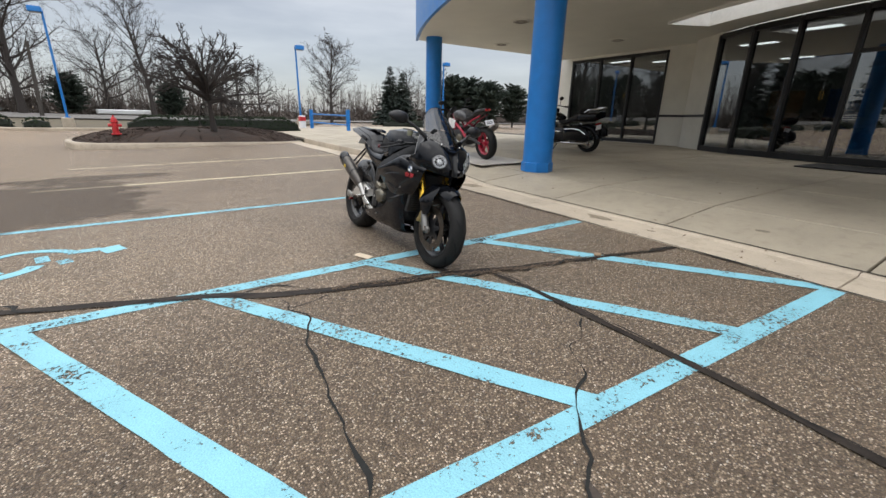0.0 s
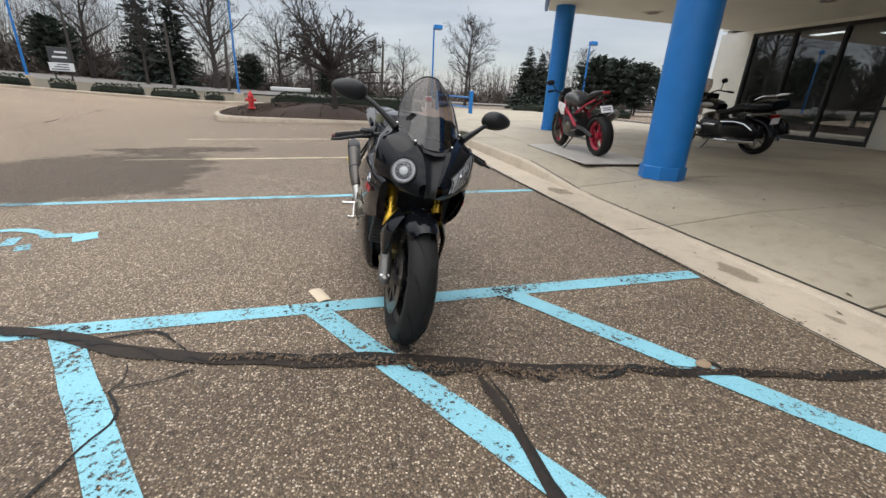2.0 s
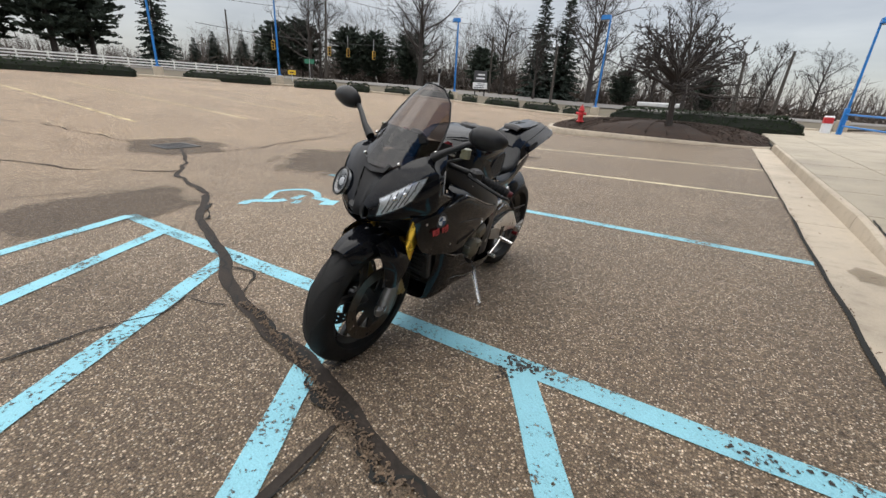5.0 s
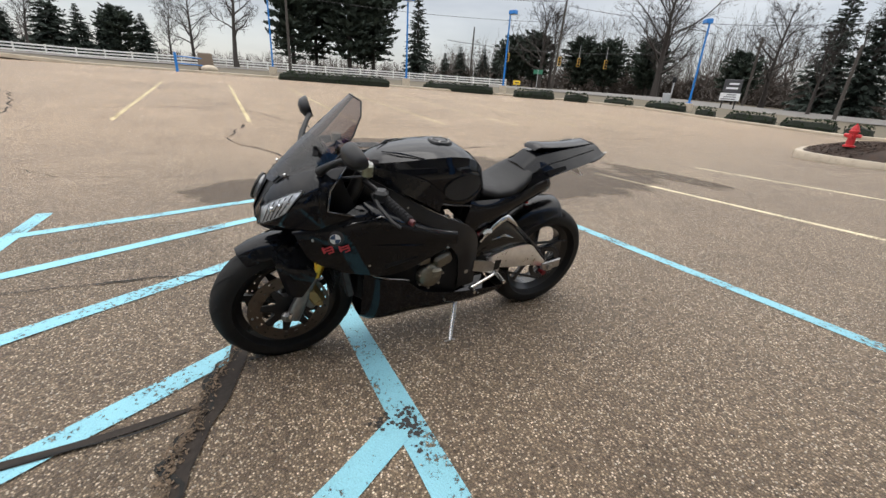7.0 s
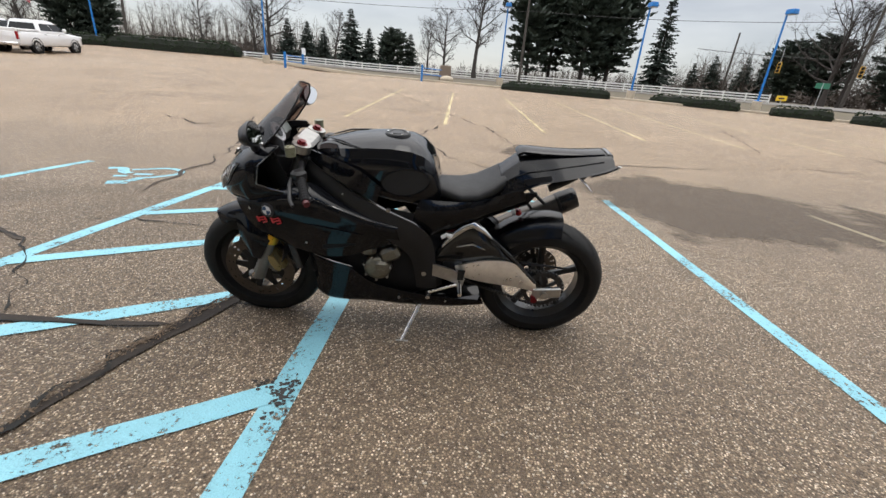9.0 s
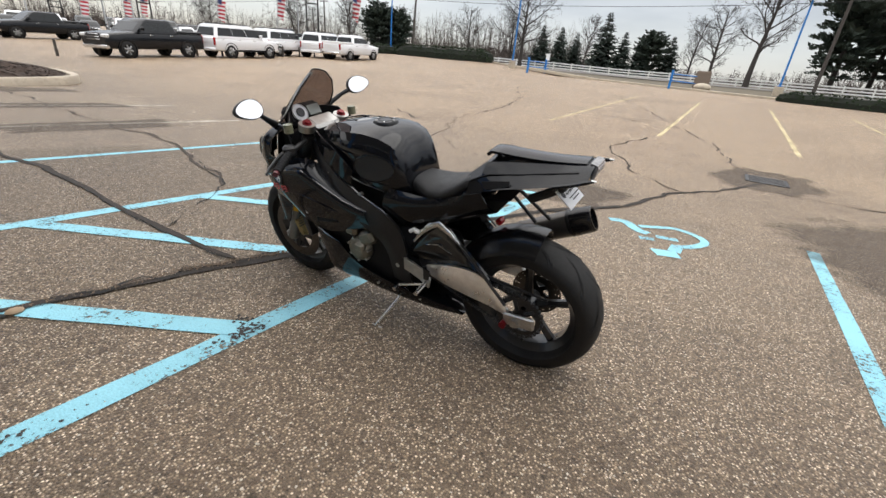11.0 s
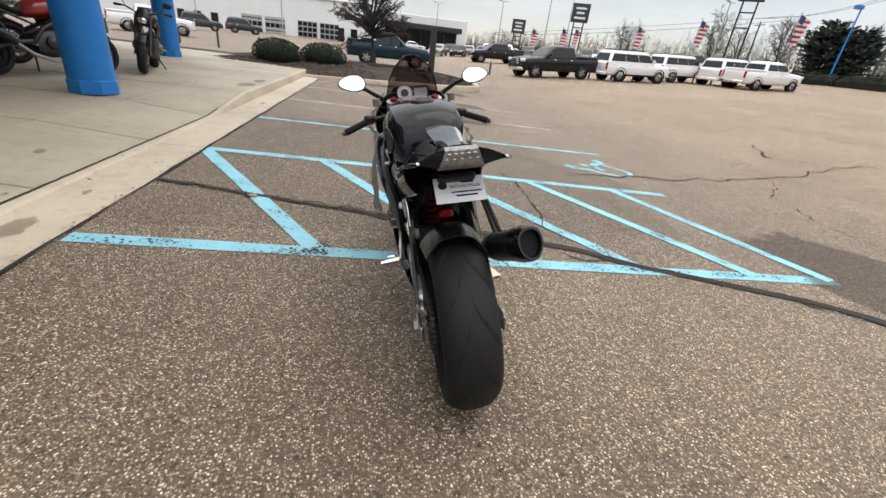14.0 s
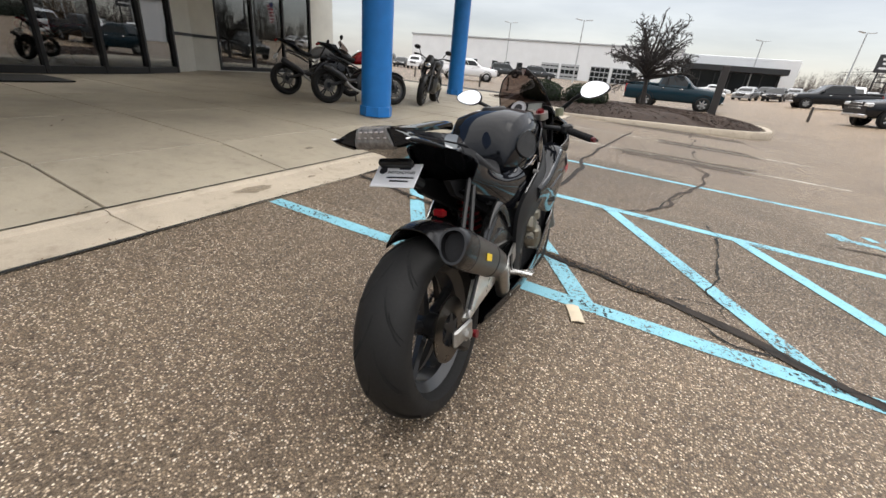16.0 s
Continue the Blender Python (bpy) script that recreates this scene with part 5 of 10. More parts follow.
    g.sheet(rows[::-1], 0.004, 1)
    fm = part("front_mudguard", g, BLACK_PAINT, h, "gloss black front mudguard", 60)
    for s in (1, -1):
        grid = [[(0.732, 0.078 * s, 0.590), (0.637, 0.088 * s, 0.604), (0.527, 0.082 * s, 0.566)], [(0.712, 0.112 * s, 0.505), (0.657, 0.134 * s, 0.505), (0.577, 0.138 * s, 0.485)], [(0.682, 0.112 * s, 0.405), (0.662, 0.126 * s, 0.395), (0.632, 0.128 * s, 0.390)]]
        g = Mesh()
        g.sheet(grid if s > 0 else [r[::-1] for r in grid], 0.005, 2)
        part("mudguard_side", g, BLACK_PAINT, fm, smooth=60)
    # -- upper fairing, open behind the screen --
    xs = [0.765, 0.745, 0.705, 0.65, 0.59]
    prof = {
        0.765: [(0.022, 0.742), (0.032, 0.742), (0.046, 0.733), (0.050, 0.715), (0.044, 0.697), (0.024, 0.688)],
        0.745: [(0.030, 0.782), (0.050, 0.782), (0.085, 0.764), (0.090, 0.722), (0.062, 0.688), (0.022, 0.678)],
        0.705: [(0.046, 0.842), (0.085, 0.838), (0.135, 0.808), (0.147, 0.745), (0.107, 0.692), (0.030, 0.674)],
        0.65: [(0.064, 0.892), (0.105, 0.886), (0.172, 0.852), (0.192, 0.775), (0.158, 0.708), (0.050, 0.684)],
        0.59: [(0.078, 0.922), (0.120, 0.918), (0.200, 0.882), (0.217, 0.800), (0.205, 0.725), (0.120, 0.692)],
    }
    left = [[(x, *p) for p in prof[x]] for x in xs]
    # its rear edge is cut back round the bars
    left.append([(0.525, 0.100, 0.940), (0.535, 0.142, 0.932), (0.568, 0.202, 0.876), (0.575, 0.217, 0.812), (0.515, 0.212, 0.755), (0.475, 0.165, 0.720)])
    left.append([(0.465, 0.140, 0.948), (0.480, 0.162, 0.940), (0.538, 0.203, 0.876), (0.550, 0.216, 0.806), (0.430, 0.208, 0.762), (0.380, 0.182, 0.748)])

    def skin(u, v, out=0.0):
        """A point on the left nose panel, by its row and column, raised by out."""
        def flat(u, v):
            i, j = min(int(u), 5), min(int(v), 4)
            a, b = u - i, v - j
            p = [Vector(left[i + di][j + dj]) for di in (0, 1) for dj in (0, 1)]
            return (p[0] * (1 - b) + p[1] * b) * (1 - a) + (p[2] * (1 - b) + p[3] * b) * a
        nn = (flat(u + 0.3, v) - flat(max(0, u - 0.3), v)).cross(flat(u, min(5, v + 0.5)) - flat(u, max(0, v - 0.5))).normalized()
        return flat(u, v) + (nn if nn.x > 0 else -nn) * out

    both_sides(h, "upper_fairing", BLACK_PAINT, left, 0.004, 2, "gloss black nose fairing half")
    # the sunk central strip from the screen down to the chin, and the intake mouth at its top
    g = Mesh()
    g.sheet([[(x - 0.012 * (1 - abs(u)), hw * u, z) for u in (-1, -0.6, 0, 0.6, 1)] for x, z, hw in ((0.640, 0.890, 0.068), (0.683, 0.850, 0.052), (0.724, 0.790, 0.036), (0.750, 0.742, 0.027), (0.760, 0.715, 0.025), (0.755, 0.688, 0.026))], 0.006, 1)
    ai = part("air_intake", g, BLACK_SATIN, h, "sunk black ram-air strip between the headlights")
    g = Mesh()
    g.sheet([[(0.676, 0.060 * u, 0.882 - 0.006 * (1 - abs(u))) for u in (-1, -0.5, 0, 0.5, 1)], [(0.712 - 0.014 * abs(u), 0.044 * u, 0.848 + 0.006 * abs(u)) for u in (-1, -0.5, 0, 0.5, 1)]], 0.006, 1)
    part("intake_lip", g, BLACK_PAINT, ai)
    # -- headlights: a round one on its right, an angular one on its left --
    n = Vector((0.82, -0.44, 0.36)).normalized()
    c = Vector((0.722, -0.114, 0.774))
    hl = part("headlight", disc_mesh(c, n, [(0.0, 0.004), (0.020, 0.005), (0.036, 0.010), (0.043, 0.016), (0.048, 0.014), (0.050, 0.000)], 28), plain("round_lamp_reflector", (0.34, 0.35, 0.36), 0.4, 0.4, vary=0.3, scale=60), h, "round headlight with bright reflector")
    ring = disc_mesh(c, n, [(0.0485, 0.010), (0.050, 0.018), (0.054, 0.019), (0.056, 0.012)], 28)
    part("bezel", ring, BLACK_SATIN, hl, "black ring round the lens")
    part("lens", disc_mesh(c, n, [(0.0, 0.022), (0.015, 0.021), (0.030, 0.019), (0.042, 0.016)], 28), CLEAR, hl)
    part("projector", disc_mesh(c, n, [(0.0, 0.017), (0.010, 0.016), (0.017, 0.011), (0.020, 0.004)], 20), plain("lamp_grey", (0.50, 0.51, 0.52), 0.3), hl)
    corner = ((0.66, 3.05), (2.55, 2.60), (1.10, 1.60), (3.50, 1.92))

    def lamp_skin(a, b, out):
        lo = [p + (q - p) * a for p, q in zip(corner[0], corner[1])]
        hi = [p + (q - p) * a for p, q in zip(corner[2], corner[3])]
        return skin(lo[0] + (hi[0] - lo[0]) * b, lo[1] + (hi[1] - lo[1]) * b, out)

    steps = (0, 0.25, 0.5, 0.75, 1)
    g = Mesh()
    g.sheet([[lamp_skin(a, b, 0.008) for a in steps] for b in steps], 0.004, 1)
    hl = part("headlight", g, plain("headlight_reflector", (0.62, 0.64, 0.66), 0.32, 0.6, vary=0.35, scale=60), h, "angular headlight with ribbed bright reflector")
    for a in (0.22, 0.36, 0.50, 0.64, 0.78):
        g = Mesh()
        g.tube([lamp_skin(a - 0.04, 0.10, 0.009), lamp_skin(a, 0.5, 0.0095), lamp_skin(a + 0.04, 0.90, 0.009)], 0.0022, 5)
        part("rib", g, DARK_METAL, hl)
    g = Mesh()
    g.sheet([[lamp_skin(a, b, 0.014) for a in steps] for b in steps], 0.0, 1)
    part("lens", g, CLEAR, hl)
    rim = [lamp_skin(a, 0, 0.011) for a in steps] + [lamp_skin(1, b, 0.011) for b in steps[1:]] + [lamp_skin(a, 1, 0.011) for a in steps[-2::-1]] + [lamp_skin(0, b, 0.011) for b in steps[-2::-1]]
    g = Mesh()
    g.tube(rim, 0.0022, 6)
    part("bezel", g, BLACK_SATIN, hl, "black rim round the lens")
    for k in range(3):
        g = Mesh()
        p = lamp_skin(0.36 + 0.22 * k, 0.62, 0.002)
        g.ball(p, 0.013 - 0.002 * k, 10, 6)
        part("bulb_cup", g, CHROME, hl)
    # -- screen --
    rows = []
    for v, xc, zc, xe, ye, ze in ((0, 0.700, 0.872, 0.530, 0.142, 0.938), (0.3, 0.630, 0.950, 0.480, 0.134, 0.986), (0.6, 0.540, 1.036, 0.435, 0.120, 1.044), (0.85, 0.460, 1.114, 0.400, 0.090, 1.104), (1.0, 0.412, 1.160, 0.386, 0.046, 1.146)):
        row = []
        for u in (-1, -0.8, -0.5, -0.2, 0, 0.2, 0.5, 0.8, 1):
            k = abs(u) ** 2.1
            row.append((xc + (xe - xc) * k, ye * math.copysign(abs(u) ** 0.85, u), zc + (ze - zc) * k))
        rows.append(row)
    g = Mesh()
    g.sheet(rows, 0.0, 2)
    sc = part("windscreen", g, SMOKE, h, "tall smoked double-bubble screen", 80)
    edge = [rows[i][0] for i in range(5)] + [rows[4][k] for k in range(1, 9)] + [rows[i][8] for i in range(3, -1, -1)]
    g = Mesh()
    g.tube(edge, 0.0035, 6)
    part("edge_trim", g, BLACK_SATIN, sc)
    for u, i in ((0, 1), (8, 1), (0, 3), (8, 3)):
        p = Vector(rows[0][u if i == 1 else (2 if u == 0 else 6)])
        g = Mesh()
        g.ball(p + Vector((0.004, 0, 0.006)), 0.006, 8, 6)
        part("screw", g, ALU, sc)
    # -- side fairings --
    upper = [
        [(0.665, 0.165, 0.712), (0.58, 0.196, 0.735), (0.47, 0.186, 0.775), (0.38, 0.150, 0.800), (0.25, 0.135, 0.745), (0.11, 0.130, 0.685), (-0.02, 0.135, 0.645)],
        [(0.655, 0.180, 0.700), (0.57, 0.210, 0.715), (0.46, 0.216, 0.745), (0.35, 0.220, 0.765), (0.23, 0.222, 0.722), (0.11, 0.222, 0.678), (-0.01, 0.212, 0.648)],
        [(0.635, 0.184, 0.650), (0.545, 0.212, 0.660), (0.44, 0.222, 0.668), (0.34, 0.226, 0.668), (0.22, 0.226, 0.648), (0.10, 0.222, 0.622), (-0.015, 0.208, 0.602)],
        [(0.595, 0.178, 0.585), (0.51, 0.200, 0.585), (0.42, 0.209, 0.580), (0.33, 0.211, 0.570), (0.22, 0.209, 0.565), (0.11, 0.204, 0.562), (-0.02, 0.192, 0.568)],
        [(0.505, 0.160, 0.515), (0.45, 0.180, 0.505), (0.385, 0.190, 0.492), (0.31, 0.195, 0.478), (0.23, 0.194, 0.482), (0.15, 0.192, 0.505), (0.05, 0.186, 0.545)],
    ]
    sf = both_sides(h, "side_fairing", BLACK_PAINT, upper, 0.004, 2, "gloss black side fairing panel")
    lower = [
        [(0.405, 0.155, 0.500), (0.360, 0.184, 0.474), (0.30, 0.194, 0.448), (0.20, 0.196, 0.425), (0.10, 0.190, 0.345), (-0.08, 0.180, 0.295), (-0.26, 0.150, 0.255), (-0.425, 0.110, 0.222)],
        [(0.380, 0.150, 0.420), (0.345, 0.176, 0.405), (0.28, 0.186, 0.385), (0.18, 0.186, 0.350), (0.06, 0.178, 0.295), (-0.10, 0.172, 0.255), (-0.27, 0.145, 0.230), (-0.43, 0.105, 0.205)],
        [(0.378, 0.130, 0.305), (0.335, 0.154, 0.285), (0.26, 0.164, 0.265), (0.15, 0.164, 0.250), (0.03, 0.165, 0.225), (-0.12, 0.150, 0.205), (-0.28, 0.128, 0.192), (-0.43, 0.095, 0.188)],
        [(0.378, 0.110, 0.215), (0.325, 0.124, 0.192), (0.22, 0.122, 0.182), (0.12, 0.115, 0.185), (0.0, 0.105, 0.175), (-0.14, 0.095, 0.170), (-0.29, 0.080, 0.170), (-0.43, 0.065, 0.175)],
        [(0.372, 0.000, 0.195), (0.315, 0.000, 0.172), (0.21, 0.000, 0.162), (0.11, 0.000, 0.165), (-0.01, 0.000, 0.158), (-0.15, 0.000, 0.156), (-0.30, 0.000, 0.160), (-0.43, 0.000, 0.168)],
    ]
    both_sides(h, "belly_fairing", BLACK_PAINT, lower, 0.004, 2, "gloss black belly pan half")
    # creases on the side panel that catch the light
    for s, f in zip((1, -1), sf):
        g = Mesh()
        g.tube([(0.42, 0.2225 * s, 0.650), (0.32, 0.2265 * s, 0.642), (0.18, 0.2250 * s, 0.620), (0.02, 0.2090 * s, 0.592)], [0.002, 0.006, 0.006, 0.002], 8)
        part("crease", g, BLACK_PAINT, f)
        g = Mesh()
        g.box((0.24, 0.2050 * s, 0.545), (0.15, 0.012, 0.028), Euler((0, radians(12), 0)), 0.004)
        part("vent", g, BLACK_MATT, f, "matt black cooling slot")
        # maker's badge as a plain disc, and the red type mark as slanted bars
        c = Vector((0.524, 0.2205 * s, 0.694))
        nrm = Vector((0.22, 0.97 * s, 0.05)).normalized()
        part("badge", disc_mesh(c, nrm, [(0.0, 0.0035), (0.027, 0.003), (0.031, 0.001), (0.032, -0.002)], 24), INK, f, "round dark badge")
        part("badge_face", disc_mesh(c + nrm * 0.0012, nrm, [(0.0, 0.003), (0.0195, 0.0028), (0.020, 0.002)], 24), ROUNDEL_WHITE, f)
        for q in (0, 2):
            g = Mesh()
            e1 = nrm.cross(Vector((0, 0, 1))).normalized()
            e2 = e1.cross(nrm)
            pts = [c + nrm * 0.0052] + [c + nrm * 0.0050 + (e1 * math.cos(a) + e2 * math.sin(a)) * 0.0185 for a in [q * math.pi / 2 + k * math.pi / 12 for k in range(7)]]
            g.add(pts, [tuple(range(8))])
            part("badge_quarter", g, ROUNDEL_BLUE, f, smooth=0)
        for k in range(2):
            g = Mesh()
            x0 = 0.566 - 0.060 * k
            for dx, dz, w, hh in ((0, 0, 0.008, 0.026), (-0.016, 0.010, 0.032, 0.005), (-0.018, -0.001, 0.026, 0.005), (-0.032, 0.004, 0.006, 0.014), (-0.028, -0.011, 0.022, 0.005)):
                g.box((x0 + dx, (0.2190 + (0.575 - x0 - dx) * 0.085) * s, 0.650 + dz), (w, 0.002, hh), Euler((0, radians(18), radians(-5 * s))))
            part("type_mark", g, RED_DECAL, f, "red outlined type mark", 0)
    # screws along the panels
    for s in (1, -1):
        for x, y, z in ((0.60, 0.200, 0.690), (0.40, 0.220, 0.725), (0.06, 0.218, 0.655), (0.38, 0.203, 0.545), (0.27, 0.186, 0.40), (-0.02, 0.186, 0.265), (-0.24, 0.150, 0.235), (0.01, 0.206, 0.630)):
            g = Mesh()
            g.cyl((x, (y - 0.004) * s, z), (x, (y + 0.006) * s, z), 0.006, 10)
            part("screw", g, ALU_DULL, h)
    # -- radiator, engine and dark inner frame --
    g = Mesh()
    g.box((0.47, 0, 0.52), (0.03, 0.34, 0.30), Euler((0, radians(12), 0)), 0.006)
    rd = part("radiator", g, DARK_METAL, h, "dark finned radiator", 0)
    for k in range(16):
        g = Mesh()
        g.box((0.488 - 0.0045 * (k - 8) * 0.9, 0, 0.405 + 0.016 * k), (0.006, 0.33, 0.004), Euler((0, radians(12), 0)))
        part("fin", g, DARK_METAL, rd, smooth=0)
    g = Mesh()
    g.rings([super_ring(x, hw, z0, z1, 16, 4) for x, hw, z0, z1 in ((0.40, 0.13, 0.30, 0.66), (0.30, 0.165, 0.24, 0.64), (0.10, 0.165, 0.22, 0.60), (-0.08, 0.155, 0.22, 0.57), (-0.22, 0.11, 0.26, 0.56))])
    part("engine_block", g, BLACK_MATT, h, "black engine block")
    for s in (1, -1):
        g = Mesh()
        cx, cz = (0.080, 0.424) if s > 0 else (0.02, 0.42)
        g.lathe([(0.0, 0.210 * s), (0.026, 0.210 * s), (0.040, 0.206 * s), (0.052, 0.199 * s), (0.060, 0.188 * s), (0.064, 0.15 * s)], (cx, 0, cz), "y", 26)
        bolts = []
        for k in range(7):
            a = 2 * math.pi * k / 7 + 0.3
            bolts.append(Mesh())
            bolts[-1].cyl((cx + 0.061 * math.cos(a), 0.17 * s, cz + 0.061 * math.sin(a)), (cx + 0.061 * math.cos(a), 0.197 * s, cz + 0.061 * math.sin(a)), 0.006, 8)
        g.box((cx - 0.055, 0.176 * s, cz + 0.075), (0.09, 0.05, 0.07), Euler((0, radians(25), 0)), 0.015)
        g.box((cx + 0.04, 0.172 * s, cz + 0.09), (0.07, 0.05, 0.06), None, 0.015)
        g.box((cx - 0.02, 0.190 * s, cz + 0.022), (0.06, 0.05, 0.05), None, 0.012)
        ec = part("engine_cover", g, ENGINE, h, "grey-gold cast engine side cover")
        for b in bolts:
            part("bolt", b, ALU_DULL, ec)
    beam = [
        [(0.40, 0.060, 0.890), (0.28, 0.125, 0.834), (0.16, 0.165, 0.768), (0.04, 0.178, 0.710), (-0.08, 0.170, 0.655), (-0.15, 0.150, 0.575), (-0.175, 0.140, 0.44), (-0.19, 0.135, 0.31)],
        [(0.40, 0.070, 0.85), (0.28, 0.136, 0.786), (0.16, 0.178, 0.718), (0.04, 0.190, 0.658), (-0.05, 0.182, 0.612), (-0.110, 0.165, 0.535), (-0.135, 0.150, 0.43), (-0.15, 0.142, 0.31)],
        [(0.40, 0.060, 0.80), (0.28, 0.135, 0.735), (0.16, 0.180, 0.670), (0.06, 0.195, 0.610), (-0.005, 0.185, 0.560), (-0.06, 0.160, 0.500), (-0.085, 0.145, 0.42), (-0.10, 0.138, 0.31)],
    ]
    fr = both_sides(h, "frame_beam", BLACK_SATIN, beam, 0.02, 2, "black alloy frame beam")
    for s, f in zip((1, -1), fr):
        for x, y, z, r in ((0.033, 0.186, 0.713, 0.010), (-0.13, 0.158, 0.395, 0.022), (-0.105, 0.168, 0.53, 0.008), (0.22, 0.168, 0.77, 0.008)):
            g = Mesh()
            g.cyl((x, (y - 0.012) * s, z), (x, (y + 0.006) * s, z), r, 14)
            g.cyl((x, (y + 0.004) * s, z), (x, (y + 0.010) * s, z), r * 0.55, 6)
            part("bolt", g, ALU_DULL, f)
    # rounded beads added on panel edges, paler and glossier than paint for sky highlights
    for s in (1, -1):
        for pts, r in (
                ([(0.40, 0.070, 0.893), (0.28, 0.134, 0.838), (0.16, 0.174, 0.772), (0.04, 0.187, 0.714), (-0.08, 0.178, 0.658), (-0.15, 0.158, 0.578)], 0.0055),
                ([(0.54, 0.212, 0.722), (0.46, 0.217, 0.746), (0.35, 0.221, 0.766), (0.23, 0.223, 0.723), (0.11, 0.223, 0.679), (-0.01, 0.213, 0.649)], 0.0045),
                ([(0.465, 0.152, 0.945), (0.538, 0.204, 0.876), (0.550, 0.217, 0.806), (0.490, 0.213, 0.784), (0.380, 0.183, 0.750)], 0.0045),
                ([(0.40, 0.166, 0.504), (0.35, 0.190, 0.476), (0.28, 0.196, 0.450), (0.19, 0.197, 0.428)], 0.005),
                ([(-0.09, 0.168, 0.747), (0.02, 0.180, 0.766), (0.14, 0.180, 0.793), (0.25, 0.150, 0.834)], 0.004)):
            g = Mesh()
            g.tube([(x, y * s, z) for x, y, z in pts], [r * 0.4] + [r] * (len(pts) - 2) + [r * 0.4], 8)
            part("highlight_bead", g, plain("edge_highlight", (0.022, 0.022, 0.024), 0.14, spec=1.0, coat=1.0), h)
    # -- tank, its pads and cap --
    secs = [(0.355, 0.062, 0.835, 0.918), (0.31, 0.102, 0.812, 0.946), (0.22, 0.148, 0.785, 0.968), (0.12, 0.169, 0.765, 0.982), (0.03, 0.173, 0.752, 0.987), (-0.05, 0.168, 0.745, 0.980), (-0.105, 0.157, 0.742, 0.960), (-0.142, 0.143, 0.742, 0.926), (-0.166, 0.128, 0.742, 0.876), (-0.182, 0.112, 0.742, 0.812)]
    rings = []
    for x, hw, z0, z1 in secs:
        d = min(1.0, (z1 - z0) / 0.16)
        half = [(0.90 * hw, z0), (hw, z0 + 0.35 * (z1 - z0)), (hw, z1 - 0.076 * d), (0.84 * hw, z1 - 0.023 * d), (0.45 * hw, z1 - 0.005 * d), (0.0, z1)]
        ring = [Vector((x, y, z)) for y, z in half]
        # the rear face of the shoulder runs forward as it goes out
        for p in ring:
            p.x += 0.012 * (1 - abs(p.y) / hw) if x < -0.1 else 0
        fine_half = []
        for p, q in zip(ring, ring[1:]):
            fine_half += [p, (p + q) / 2]
        fine_half.append(ring[-1])
        rings.append(fine_half + [Vector((p.x, -p.y, p.z)) for p in fine_half[-2::-1]])
    g = Mesh()
    g.rings(rings)
    tk = part("tank", g, TANK_PAINT, h, "gloss black fuel tank with a sharp shoulder crease", 32)

    def tank_half(x):
        for (x1, w1, _, _), (x0, w0, _, _) in zip(secs, secs[1:]):
            if x0 <= x <= x1:
                return w0 + (w1 - w0) * (x - x0) / (x1 - x0)
        return 0.11

    g = Mesh()
    g.lathe([(0.0, 0.012), (0.026, 0.012), (0.030, 0.008), (0.034, 0.012), (0.048, 0.010), (0.054, 0.003), (0.055, -0.012)], (0.016, 0, 0.981), "z", 28)
    part("fuel_cap", g, BLACK_SATIN, tk, "black fuel cap with bolt ring")
    for k in range(6):
        g = Mesh()
        a = k * math.pi / 3
        g.cyl((0.016 + 0.041 * math.cos(a), 0.041 * math.sin(a), 0.988), (0.016 + 0.041 * math.cos(a), 0.041 * math.sin(a), 0.9955), 0.0045, 8)
        part("bolt", g, ALU, tk)
    for s in (1, -1):
        grid = []
        for i in range(7):
            u = -1 + 2 * i / 6
            row = []
            for j in range(9):
                v = -1 + 2 * j / 8
                x = -0.036 - 0.098 * v * (1 - 0.25 * u * u)
                z = 0.838 + 0.058 * u * (1 - 0.35 * v * v) + 0.006 * v
                row.append((x, (tank_half(x) + 0.002) * s, z))
            grid.append(row)
        g = Mesh()
        g.sheet(grid if s > 0 else [r[::-1] for r in grid], 0.004, 1)
        part("knee_pad", g, plain("ribbed_rubber", (0.013, 0.013, 0.014), 0.6, fine=240, bumpy=0.8), tk, "matt ribbed rubber knee pad", 60)
        rim = grid[0] + [r[-1] for r in grid[1:]] + grid[-1][-2::-1] + [r[0] for r in grid[-2::-1]]
        g = Mesh()
        g.tube(rim, 0.0035, 6)
        part("pad_rim", g, TANK_PAINT, tk)
    for s in (1, -1):
        g = Mesh()
        g.tube([(0.15, 0.136 * s, 0.957), (0.23, 0.085 * s, 0.963), (0.29, 0.03 * s, 0.955)], [0.002, 0.004, 0.002], 6)
        part("tank_crease", g, BLACK_PAINT, tk)
        g = Mesh()
        g.sheet([[(0.36, 0.085 * s, 0.918), (0.26, 0.140 * s, 0.908), (0.15, 0.174 * s, 0.880), (0.06, 0.181 * s, 0.815)], [(0.36, 0.09 * s, 0.87), (0.27, 0.150 * s, 0.84), (0.17, 0.178 * s, 0.795), (0.08, 0.184 * s, 0.745)]] if s > 0 else [[(0.06, 0.181 * s, 0.815), (0.15, 0.174 * s, 0.880), (0.26, 0.140 * s, 0.908), (0.36, 0.085 * s, 0.918)], [(0.08, 0.184 * s, 0.745), (0.17, 0.178 * s, 0.795), (0.27, 0.150 * s, 0.84), (0.36, 0.09 * s, 0.87)]], 0.006, 2)
        part("tank_side_cover", g, BLACK_PAINT, h, "gloss black cover between tank and frame", 60)
    # -- seat, side covers and tail --
    g = Mesh()
